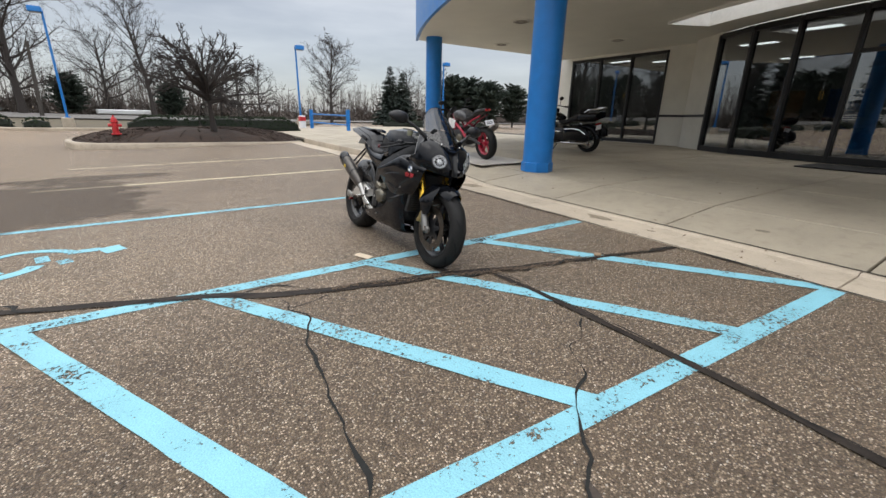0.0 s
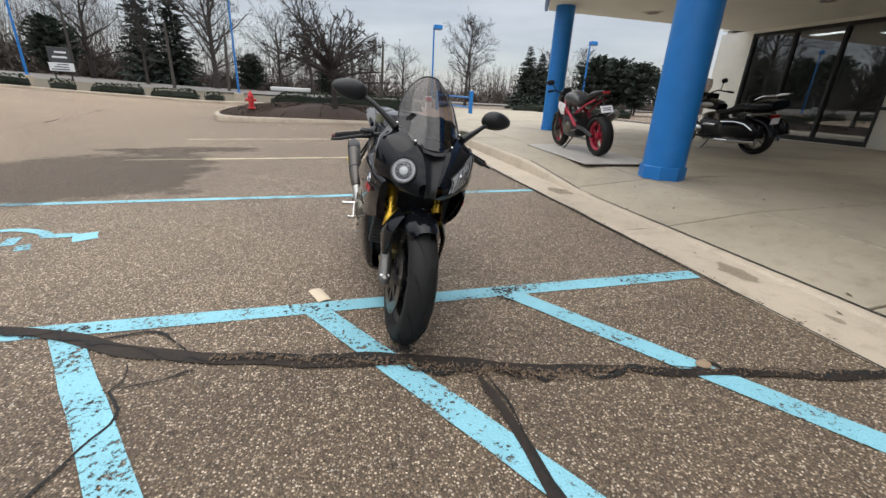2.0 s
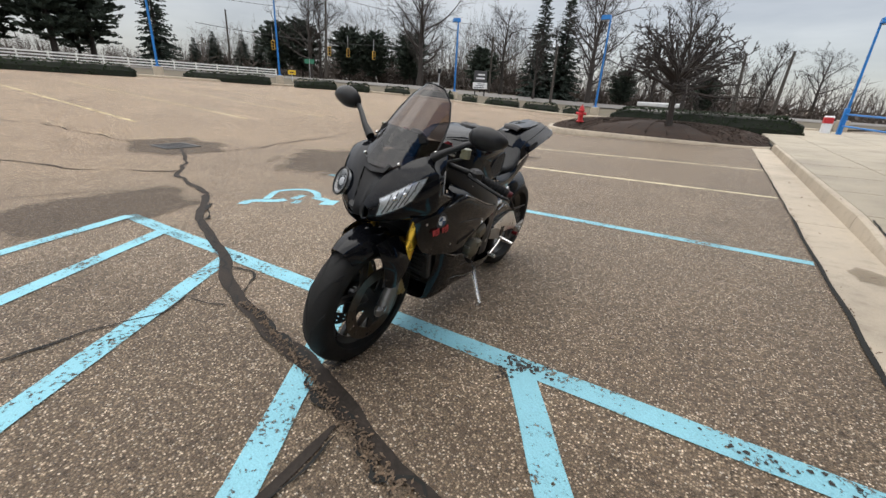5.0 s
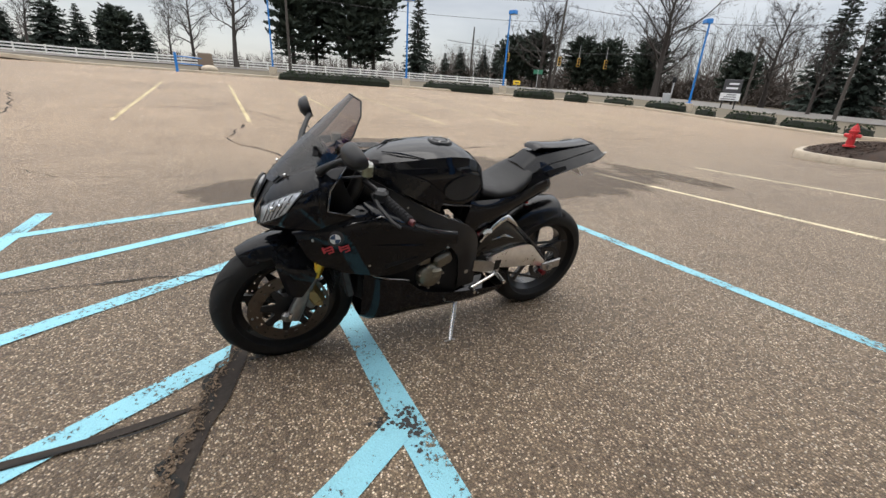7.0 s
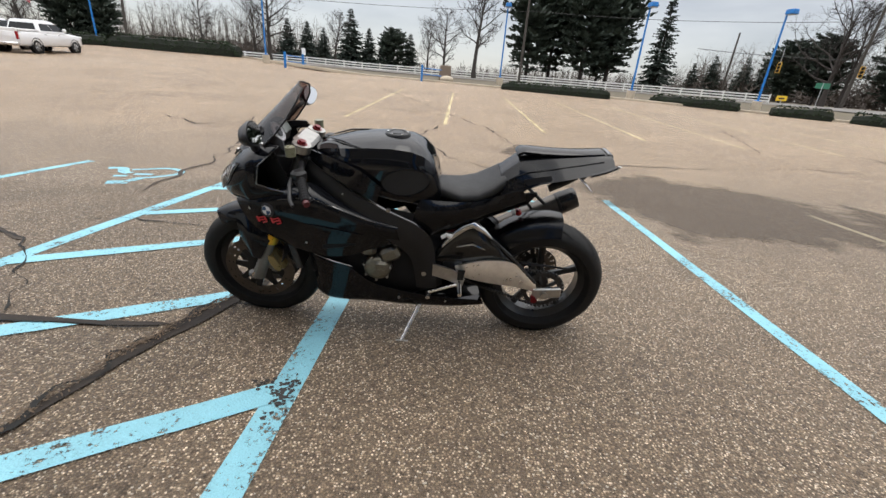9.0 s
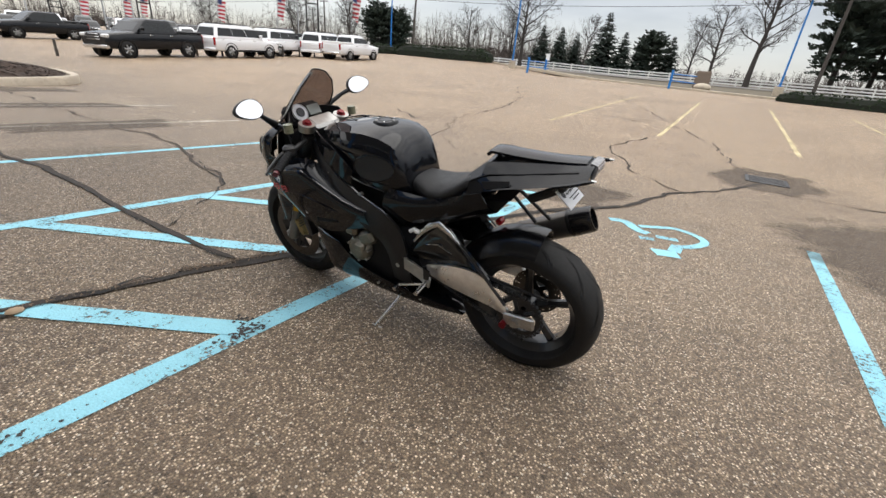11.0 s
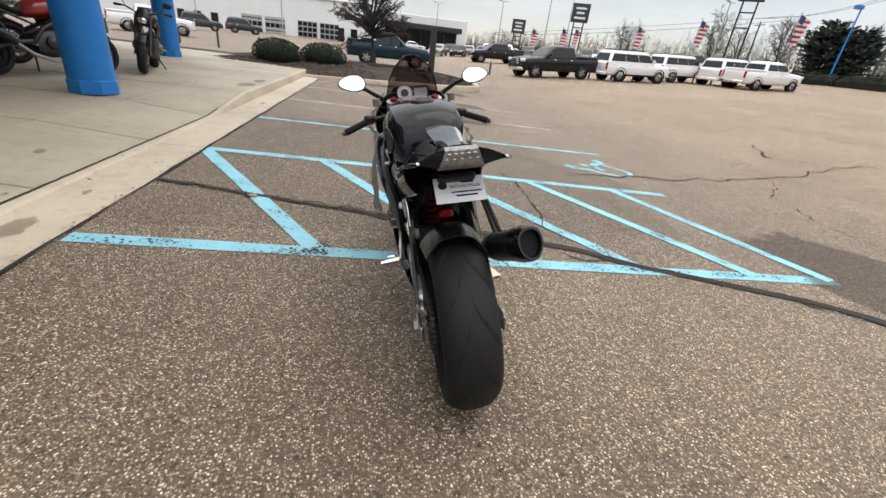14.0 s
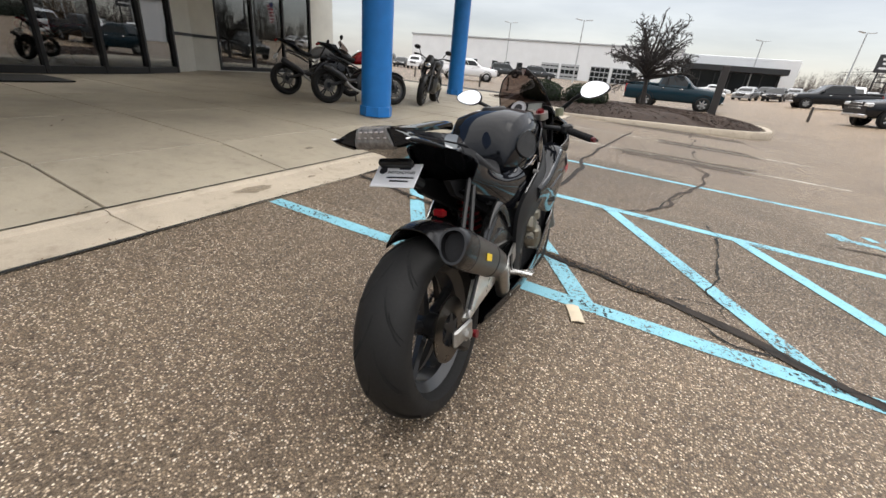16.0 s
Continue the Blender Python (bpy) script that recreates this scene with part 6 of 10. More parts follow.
    g.rings([super_ring(x, hw, z0, z1, 20, 3.2, 0.15) for x, hw, z0, z1 in ((-0.155, 0.075, 0.725, 0.802), (-0.20, 0.100, 0.720, 0.796), (-0.27, 0.130, 0.715, 0.788), (-0.34, 0.140, 0.730, 0.802), (-0.40, 0.136, 0.760, 0.838), (-0.44, 0.120, 0.785, 0.868), (-0.466, 0.095, 0.81, 0.880))])
    part("seat", g, LEATHER, h, "black textured rider seat", 60)
    side = [
        [(-0.10, 0.140, 0.755), (-0.20, 0.132, 0.748), (-0.32, 0.140, 0.760), (-0.43, 0.136, 0.800), (-0.52, 0.136, 0.835)],
        [(-0.08, 0.165, 0.715), (-0.19, 0.160, 0.718), (-0.31, 0.152, 0.728), (-0.43, 0.140, 0.755), (-0.54, 0.124, 0.788)],
        [(-0.07, 0.160, 0.660), (-0.17, 0.150, 0.650), (-0.29, 0.136, 0.668), (-0.42, 0.118, 0.708), (-0.55, 0.100, 0.760)],
        [(-0.06, 0.145, 0.600), (-0.14, 0.130, 0.585), (-0.25, 0.115, 0.620), (-0.40, 0.095, 0.680), (-0.55, 0.080, 0.745)],
    ]
    both_sides(h, "side_cover", BLACK_PAINT, side, 0.006, 2, "gloss black side cover under the seat")
    # the wedge-shaped tail with its sharp shoulders
    g = Mesh()
    rings = []
    for x, zb, by, bz, oy, oz, sy, sz, ty, tz, cz in (
            (-0.43, 0.745, 0.085, 0.752, 0.122, 0.790, 0.108, 0.838, 0.060, 0.864, 0.872),
            (-0.50, 0.785, 0.088, 0.792, 0.134, 0.830, 0.100, 0.884, 0.060, 0.924, 0.932),
            (-0.59, 0.828, 0.088, 0.835, 0.146, 0.864, 0.100, 0.905, 0.056, 0.938, 0.944),
            (-0.68, 0.868, 0.083, 0.874, 0.153, 0.892, 0.096, 0.925, 0.053, 0.950, 0.955),
            (-0.77, 0.903, 0.073, 0.908, 0.153, 0.917, 0.088, 0.943, 0.050, 0.961, 0.965),
            (-0.84, 0.920, 0.062, 0.922, 0.145, 0.936, 0.084, 0.958, 0.052, 0.971, 0.975),
            (-0.878, 0.930, 0.058, 0.930, 0.128, 0.946, 0.080, 0.968, 0.050, 0.977, 0.979)):
        half = [(by, bz), (oy, oz), (sy, sz), (ty, tz)]
        rings.append([(x, 0, zb)] + [(x, y, z) for y, z in half] + [(x, 0, cz)] + [(x, -y, z) for y, z in reversed(half)])
    g.rings(rings)
    tail = part("tail_unit", g, BLACK_PAINT, h, "gloss black wedge-shaped tail unit", 18)
    g = Mesh()
    g.sheet([[(x, hw * u, z + 0.006 - 0.010 * abs(u) ** 2 * k) for u in (-1, -0.6, 0, 0.6, 1)] for x, hw, z, k in ((-0.488, 0.042, 0.942, 0.3), (-0.512, 0.050, 0.966, 0.8), (-0.60, 0.050, 0.966, 1.0), (-0.70, 0.048, 0.967, 0.9), (-0.78, 0.045, 0.970, 0.6), (-0.85, 0.043, 0.976, 0.4))], 0.012, 1)
    part("pillion_cover", g, TANK_PAINT, tail, "gloss black raised pillion cover", 60)
    for s in (1, -1):
        g = Mesh()
        q = [[(-0.535, 0.1350 * s, 0.850), (-0.58, 0.1370 * s, 0.866), (-0.63, 0.1390 * s, 0.882)], [(-0.515, 0.1260 * s, 0.872), (-0.57, 0.1280 * s, 0.886), (-0.625, 0.1310 * s, 0.898)]]
        g.sheet(q if s < 0 else [r[::-1] for r in q], 0.004)
        part("slot", g, BLACK_MATT, tail, "matt black slot in the tail side", 0)
        g = Mesh()
        g.tube([(-0.46, 0.107 * s, 0.860), (-0.53, 0.1015 * s, 0.894), (-0.64, 0.0995 * s, 0.916), (-0.74, 0.0925 * s, 0.937), (-0.84, 0.086 * s, 0.958)], 0.0025, 5)
        part("seam", g, BLACK_MATT, tail)
        g = Mesh()
        g.rings([super_ring(x, hw, z0, z1, 10, 2.2, 0, s * y) for x, hw, z0, z1, y in ((-0.78, 0.010, 0.910, 0.924, 0.146), (-0.84, 0.011, 0.928, 0.942, 0.138), (-0.88, 0.009, 0.940, 0.953, 0.121), (-0.898, 0.003, 0.948, 0.954, 0.116))])
        part("wing_tip", g, BLACK_PAINT, tail)
        g = Mesh()
        g.box((-0.896, 0.116 * s, 0.953), (0.016, 0.007, 0.004), None, 0.001)
        part("tip_reflector", g, ROUNDEL_WHITE, tail, "small white reflector at the tail tip")
    # the tail lamp, a trapezoid under the tail's end
    g = Mesh()
    face = [[(x, hw * u, z) for u in (-1, -0.7, -0.35, 0, 0.35, 0.7, 1)] for x, z, hw in ((-0.862, 0.981, 0.043), (-0.886, 0.976, 0.044), (-0.887, 0.952, 0.052), (-0.883, 0.936, 0.058), (-0.872, 0.923, 0.062))]
    g.sheet(face, 0.010, 1)
    tl = part("tail_light", g, plain("tail_lens", (0.20, 0.192, 0.19), 0.12, 0.3, vary=0.5, scale=60, spec=0.8), h, "clear grey tail light with rows of small lamps", 50)
    for j in range(3):
        for k in range(5):
            g = Mesh()
            g.box((-0.888 + 0.003 * j * j, (-0.034 + 0.017 * k) * (1 + 0.18 * j), 0.967 - 0.014 * j), (0.008, 0.011, 0.006), Euler((0, radians(-12 * j), 0)), 0.002)
            part("lamp_cell", g, plain("lamp_cell", (0.26, 0.235, 0.23), 0.12, 0.3, vary=0.5), tl)
    # -- number plate on its hanger --
    g = Mesh()
    g.tube([(-0.66, 0, 0.79), (-0.72, 0, 0.825), (-0.770, 0, 0.858)], 0.018, 8)
    g.box((-0.785, 0, 0.874), (0.03, 0.11, 0.022), Euler((0, radians(38), 0)), 0.006)
    part("plate_hanger", g, BLACK_SATIN, h)
    rt = Euler((0, radians(50), 0))
    pc = Vector((-0.800, -0.006, 0.842))
    g = Mesh()
    g.box(pc, (0.004, 0.146, 0.084), rt, 0.001)
    pl = part("number_plate", g, PLATE_WHITE, h, "white card dealer plate with dark print", 0)
    for dy, dz, w, hh in ((0.012, 0.022, 0.036, 0.006), (0.006, -0.010, 0.088, 0.0035), (0.006, -0.022, 0.062, 0.004)):
        g = Mesh()
        g.box(pc + rt.to_matrix() @ Vector((-0.0035, -dy + 0.012 - 0.024, dz)), (0.002, w, hh), rt)
        part("print_bar", g, INK, pl, smooth=0)
    part("print_disc", disc_mesh(pc + rt.to_matrix() @ Vector((-0.003, 0.048, 0.015)), rt.to_matrix() @ Vector((-1, 0, 0)), [(0.0, 0.001), (0.012, 0.001), (0.013, 0.0)], 18), INK, pl)
    letters = bpy.data.curves.new("lettering", "FONT")
    letters.body, letters.size, letters.align_x, letters.align_y, letters.extrude = "MOTORCYCLES", 0.0125, "CENTER", "CENTER", 0.0004
    lt = new("lettering", letters)
    lt.data.materials.append(INK)
    lt.parent = pl
    lt.matrix_local = Matrix.Translation(pc + rt.to_matrix() @ Vector((-0.0030, -0.016, 0.008))) @ rt.to_matrix().to_4x4() @ Matrix(((0, 0, -1, 0), (-1, 0, 0, 0), (0, 1, 0, 0), (0, 0, 0, 1)))
    for y in (0.062, -0.062):
        g = Mesh()
        prism(g, [(-0.10, 0.64), (-0.18, 0.565), (-0.28, 0.60), (-0.42, 0.67), (-0.56, 0.735), (-0.60, 0.79), (-0.40, 0.76), (-0.12, 0.75)], y - 0.012, y + 0.012)
        part("subframe_panel", g, BLACK_MATT, h, "matt black subframe panel", 0)
    g = Mesh()
    g.box((-0.545, 0.0, 0.665), (0.025, 0.05, 0.03), None, 0.008)
    part("reflector", g, LAMP_RED, h, "small red reflector")
    # -- rear mudguard --
    rows = []
    for i in range(11):
        a = radians(97 - 66 * i / 10)
        hw = 0.108 - 0.014 * abs(i - 4) / 6
        row = []
        for u in (-1, -0.9, -0.55, -0.2, 0.2, 0.55, 0.9, 1):
            r0 = 0.358 - 0.075 * abs(u) ** 3
            row.append((RA[0] + r0 * math.cos(a), hw * u, RA[1] + r0 * math.sin(a)))
        rows.append(row)
    g = Mesh()
    g.sheet(rows, 0.004, 1)
    part("rear_mudguard", g, CARBON, h, "dark carbon rear mudguard hugging the tyre", 60)
    # -- swing arm: a bright lower box, a dark web over it and a bright arch --
    web_mat = plain("dark_gloss_web", (0.012, 0.012, 0.012), 0.12, vary=0.35, scale=30)
    for s in (1, -1):
        yo = 0.142 if s > 0 else 0.150
        low = [
            [(-0.27, 0.430), (-0.34, 0.452), (-0.40, 0.468), (-0.47, 0.476), (-0.54, 0.468), (-0.60, 0.420), (-0.660, 0.362)],
            [(-0.28, 0.405), (-0.35, 0.408), (-0.41, 0.410), (-0.48, 0.412), (-0.56, 0.402), (-0.620, 0.368), (-0.665, 0.338)],
            [(-0.29, 0.375), (-0.36, 0.356), (-0.42, 0.346), (-0.49, 0.338), (-0.56, 0.332), (-0.620, 0.322), (-0.660, 0.310)],
        ]
        gg = [[(x, (yo + p) * s, z) for x, z in row] for row, p in zip(low, (-0.004, 0.004, -0.010))]
        g = Mesh()
        g.sheet(gg if s < 0 else [r[::-1] for r in gg], 0.026, 1)
        sw = part("swing_arm", g, plain("brushed_aluminium", (0.88, 0.87, 0.85), 0.30, 0.9, vary=0.12, scale=30), h, "polished aluminium swing arm box", 40)
        up = [
            [(-0.18, 0.500), (-0.235, 0.575), (-0.32, 0.648), (-0.40, 0.606), (-0.48, 0.540), (-0.57, 0.460)],
            [(-0.18, 0.470), (-0.25, 0.520), (-0.33, 0.555), (-0.40, 0.535), (-0.48, 0.502), (-0.57, 0.450)],
            [(-0.18, 0.430), (-0.25, 0.438), (-0.33, 0.446), (-0.40, 0.462), (-0.48, 0.468), (-0.57, 0.438)],
        ]
        gg = [[(x, (yo - 0.012 + p) * s, z) for x, z in row] for row, p in zip(up, (-0.016, 0.008, -0.012))]
        g = Mesh()
        g.sheet(gg if s < 0 else [r[::-1] for r in gg], 0.022, 1)
        part("web", g, web_mat, sw, "dark polished upper web of the swing arm", 40)
        g = Mesh()
        g.tube([(-0.205, (yo - 0.012) * s, 0.530), (-0.25, (yo - 0.010) * s, 0.590), (-0.30, (yo - 0.012) * s, 0.636), (-0.335, (yo - 0.016) * s, 0.650), (-0.385, (yo - 0.016) * s, 0.618), (-0.43, (yo - 0.014) * s, 0.580)], [0.008, 0.014, 0.019, 0.019, 0.012, 0.005], 10)
        g.tube([(-0.27, (yo - 0.004) * s, 0.535), (-0.34, (yo - 0.002) * s, 0.556), (-0.40, (yo - 0.004) * s, 0.530)], [0.002, 0.006, 0.002], 6)
        part("arch", g, plain("smoked_chrome", (0.60, 0.595, 0.59), 0.10, 1.0, vary=0.2, scale=40) if s > 0 else web_mat, sw, "polished arch along the swing arm")
        g = Mesh()
        g.tube([(-0.42, (yo - 0.010) * s, 0.590), (-0.54, (yo - 0.006) * s, 0.484), (-0.655, (yo - 0.002) * s, 0.370)], [0.003, 0.007, 0.007], 6)
        part("edge_rib", g, DARK_METAL, sw)
        yy = yo * s
        g = Mesh()
        g.box((-0.720, yy, 0.318), (0.135, 0.018, 0.060), Euler((0, radians(6), 0)), 0.01)
        part("axle_plate", g, ALU_DULL, sw)
        g = Mesh()
        g.cyl((RA[0], yy - 0.01 * s, RA[1]), (RA[0], yy + 0.022 * s, RA[1]), 0.019, 6)
        g.cyl((RA[0], yy - 0.01 * s, RA[1]), (RA[0], yy + 0.010 * s, RA[1]), 0.027, 16)
        part("axle_nut", g, ALU_DULL, sw)
        g = Mesh()
        g.cyl((-0.66, yy - 0.01 * s, 0.285), (-0.66, yy + 0.026 * s, 0.285), 0.012, 14, 0.015)
        part("stand_bobbin", g, RED_ANO, sw, "red anodised stand bobbin")
    g = Mesh()
    g.box((-0.26, 0, 0.44), (0.14, 0.24, 0.12), Euler((0, radians(20), 0)), 0.03)
    part("swing_arm_bridge", g, DARK_METAL, h)
    g = Mesh()
    g.tube([(-0.19, 0.02, 0.42), (-0.27, 0.02, 0.68)], 0.03, 12)
    sh = part("shock_absorber", g, DARK_METAL, h, "dark shock body with a red spring behind the frame")
    g = Mesh()
    g.tube([(-0.195 - 0.075 * k / 84 + 0.040 * math.cos(k * math.pi / 6), 0.02 + 0.040 * math.sin(k * math.pi / 6), 0.44 + 0.22 * k / 84) for k in range(85)], 0.008, 6)
    part("spring", g, RED_ANO, sh, "red coil spring")
    g = Mesh()
    g.tube([(-0.45, 0.108, 0.470), (-0.56, 0.112, 0.458), (-0.70, 0.112, 0.450), (-0.815, 0.112, 0.442)], [0.010, 0.009, 0.006, 0.004], 6)
    part("chain_guard", g, BLACK_SATIN, h)
    # -- exhaust on the right --
    a, b = Vector((-0.43, -0.178, 0.448)), Vector((-0.865, -0.203, 0.672))
    d = (b - a).normalized()
    e1 = d.cross(Vector((0, 1, 0))).normalized() * -1
    e2 = d.cross(e1).normalized()
    shape = [(0.072, -0.010), (0.060, 0.038), (0.022, 0.058), (-0.030, 0.050), (-0.062, 0.022), (-0.068, -0.016), (-0.046, -0.044), (0.004, -0.058), (0.052, -0.046)]

    shape = [(p[0] * w + q[0] * (1 - w), p[1] * w + q[1] * (1 - w)) for p, q in zip(shape, shape[1:] + shape[:1]) for w in (0.75, 0.25)]

    def muff(t, k):
        return [a + (b - a) * t + e1 * (u * k * 0.88) + e2 * (v * k * 0.84) for u, v in shape]

    g = Mesh()
    g.rings([muff(0.0, 0.50), muff(0.06, 0.72), muff(0.16, 0.86), muff(0.34, 0.94), muff(0.80, 0.97)])
    mf = part("silencer", g, TITAN, h, "dark titanium silencer", 35)
    g = Mesh()
    g.rings([muff(0.80, 0.99), muff(0.82, 1.0), muff(0.94, 0.96), muff(0.985, 0.91), muff(1.0, 0.84), muff(1.0, 0.72), muff(0.95, 0.68)], cap=False)
    part("end_cap", g, CARBON, mf, "black carbon end cap", 50)
    g = Mesh()
    g.rings([muff(0.95, 0.69), muff(0.952, 0.05)])
    part("outlet", g, BLACK_MATT, mf)
    for t, k in ((0.34, 0.95), (0.80, 0.98)):
        g = Mesh()
        g.rings([muff(t - 0.008, k), muff(t, k + 0.025), muff(t + 0.02, k + 0.025), muff(t + 0.028, k)], cap=False)
        part("band", g, BLACK_SATIN, mf)
    g = Mesh()
    g.box((-0.70, -0.2420, 0.585), (0.038, 0.004, 0.022), Euler((0, radians(24), 0)), 0.001)
    part("sticker", g, plain("yellow_sticker", (0.70, 0.48, 0.03), 0.5), mf, "small yellow sticker")
    g = Mesh()
    g.tube([(-0.08, -0.06, 0.22), (-0.22, -0.11, 0.235), (-0.33, -0.15, 0.32), (-0.40, -0.170, 0.42), a], 0.030, 12)
    part("exhaust_pipe", g, ALU_DULL, h, "stainless exhaust link pipe")
    for x0, z0, x1, z1 in ((-0.50, 0.775, -0.64, 0.615), (-0.54, 0.785, -0.70, 0.645)):
        g = Mesh()
        g.tube([(x0, -0.115, z0), (x1, -0.155, z1)], 0.008, 8)
        part("silencer_strut", g, BLACK_SATIN, h)
    # -- footrests, levers, side stand --
    for s in (1, -1):
        g = Mesh()
        g.sheet([[(-0.17, 0.158 * s, 0.45), (-0.27, 0.168 * s, 0.43), (-0.32, 0.175 * s, 0.39)], [(-0.17, 0.158 * s, 0.39), (-0.26, 0.168 * s, 0.37), (-0.31, 0.175 * s, 0.345)]], 0.010, 1)
        rs = part("footrest_plate", g, ALU_DULL, h)
        g = Mesh()
        g.tube([(-0.295, 0.175 * s, 0.37), (-0.298, 0.265 * s, 0.362)], [0.013, 0.010], 10)
        part("footrest", g, ALU, rs, "bare metal footrest")
        g = Mesh()
        g.tube([(-0.29, 0.190 * s, 0.365), (-0.23, 0.196 * s, 0.345), (-0.155, 0.198 * s, 0.315)], 0.007, 8)
        g.tube([(-0.155, 0.190 * s, 0.312), (-0.155, 0.235 * s, 0.312)], 0.010, 8)
        part("gear_lever" if s > 0 else "brake_pedal", g, ALU, rs)
        g = Mesh()
        g.sheet([[(-0.285, 0.18 * s, 0.44), (-0.318, 0.182 * s, 0.44)], [(-0.285, 0.18 * s, 0.385), (-0.312, 0.182 * s, 0.39)]], 0.005)
        part("heel_guard", g, BLACK_SATIN, rs)
    g = Mesh()
    g.tube([(-0.135, 0.115, 0.230), (-0.105, 0.165, 0.168), (-0.062, 0.232, 0.090), (-0.045, 0.260, 0.060)], [0.017, 0.014, 0.012, 0.012], 10)
    st = part("side_stand", g, ALU, h, "grey steel side stand, folded out")
    g = Mesh()
    g.box((-0.045, 0.268, 0.054), (0.065, 0.04, 0.010), Euler((radians(10), 0, 0)), 0.003)
    part("stand_foot", g, ALU_DULL, st)
    # -- bars, clamp, clocks, mirrors --
    g = Mesh()
    g.box((0.400, 0, 0.935), (0.085, 0.155, 0.028), Euler((0, radians(-24), 0)), 0.012)
    for s in (1, -1):
        g.cyl((0.397, 0.108 * s, 0.915), (0.389, 0.108 * s, 0.946), 0.038, 18)
    tc = part("top_clamp", g, ALU_DULL, h, "dull silver top fork clamp")
    for s in (1, -1):
        g = Mesh()
        g.cyl((0.390, 0.108 * s, 0.944), (0.383, 0.108 * s, 0.960), 0.015, 6)
        g.cyl((0.390, 0.108 * s, 0.944), (0.386, 0.108 * s, 0.951), 0.021, 16)
        part("fork_cap", g, RED_ANO, tc, "red anodised fork cap")
        g = Mesh()
        g.tube([(0.395, 0.118 * s, 0.877), (0.370, 0.20 * s, 0.867), (0.357, 0.262 * s, 0.857)], 0.012, 10)
        bar = part("handlebar", g, BLACK_SATIN, h)
        g = Mesh()
        ga, gb = Vector((0.354, 0.262 * s, 0.856)), Vector((0.305, 0.375 * s, 0.820))
        g.tube([ga.lerp(gb, k / 36) for k in range(37)], [0.0175 if k % 4 else 0.0150 for k in range(37)], 12)
        part("grip", g, BLACK_MATT, bar, "black ribbed rubber grip", 20)
        g = Mesh()
        g.cyl((0.305, 0.375 * s, 0.820), (0.297, 0.389 * s, 0.816), 0.0120, 14)
        part("bar_end", g, RED_DARK, bar)
        g = Mesh()
        g.box((0.367, 0.245 * s, 0.865), (0.05, 0.055, 0.045), Euler((0, 0, radians(-30 * s))), 0.01)
        part("switch_block", g, BLACK_SATIN, bar)
        g = Mesh()
        g.tube([(0.390, 0.225 * s, 0.862), (0.390, 0.29 * s, 0.844), (0.367, 0.365 * s, 0.817), (0.347, 0.395 * s, 0.808)], [0.010, 0.008, 0.007, 0.006], 8)
        part("lever", g, BLACK_SATIN if s > 0 else BLACK_SATIN, bar)
        g = Mesh()
        g.cyl((0.405, 0.20 * s, 0.925), (0.405, 0.20 * s, 0.962), 0.020, 14)
        part("fluid_reservoir", g, plain("reservoir", (0.17, 0.17, 0.11), 0.3), bar, "translucent brake fluid reservoir")
        g = Mesh()
        g.tube([(0.405, 0.19 * s, 0.92), (0.50, 0.15 * s, 0.90), (0.47, 0.10 * s, 0.80), (0.53, 0.085 * s, 0.62), (0.60, 0.10 * s, 0.42)], 0.005, 6)
        part("brake_hose", g, BLACK_SATIN, h)
        # mirror
        g = Mesh()
        g.tube([(0.560, 0.150 * s, 0.928), (0.545, 0.200 * s, 0.965), (0.515, 0.250 * s, 1.000), (0.495, 0.285 * s, 1.016)], [0.018, 0.012, 0.010, 0.011], 10)
        mr = part("mirror", g, BLACK_SATIN, h, "black mirror on a stalk")
        pts = []
        for k in range(26):
            an = 2 * math.pi * k / 26
            u, v = math.cos(an), math.sin(an)
            w = 0.072 * u + 0.006 * v
            z = 0.041 * v * (1 - 0.22 * u)
            pts.append((w, z))
        cm = Vector((0.480, 0.316 if s > 0 else -0.350, 1.038))
        yaw = radians(8 * s)

        def at(dx, w, z, k):
            p = Vector((dx, w * k * s, z * k))
            p.rotate(Euler((0, radians(17), yaw)))
            return cm + p

        g = Mesh()
        g.rings([[at(0.0, w, z, 1.0) for w, z in pts], [at(0.010, w, z, 1.03) for w, z in pts], [at(0.034, w, z, 0.82) for w, z in pts], [at(0.046, w, z, 0.40) for w, z in pts]])
        part("shell", g, BLACK_SATIN, mr, smooth=60)
        g = Mesh()
        gl = [at(-0.002, w, z, 0.93) for w, z in pts]
        g.add(gl, [tuple(range(26)) if s > 0 else tuple(reversed(range(26)))])
        part("mirror_glass", g, MIRROR, mr, smooth=0)
    g = Mesh()
    g.box((0.535, 0.0, 0.950), (0.05, 0.22, 0.10), Euler((0, radians(30), 0)), 0.02)
    dash = part("dashboard", g, BLACK_MATT, h)
    n = Vector((-0.86, 0, 0.5)).normalized()
    part("dial", disc_mesh(Vector((0.508, 0.040, 0.965)), n, [(0.0, 0.004), (0.036, 0.004), (0.040, 0.008), (0.043, 0.003)], 24), plain("dial_face", (0.55, 0.56, 0.58), 0.35), dash, "pale round rev counter")
    part("dial_rim", disc_mesh(Vector((0.506, 0.040, 0.966)), n, [(0.018, 0.006), (0.020, 0.0075), (0.022, 0.006)], 24), INK, dash)
    g = Mesh()
    g.box((0.508, -0.048, 0.966), (0.006, 0.075, 0.05), Euler((0, radians(30), 0)), 0.002)
    part("display", g, plain("lcd", (0.20, 0.22, 0.20), 0.2), dash)
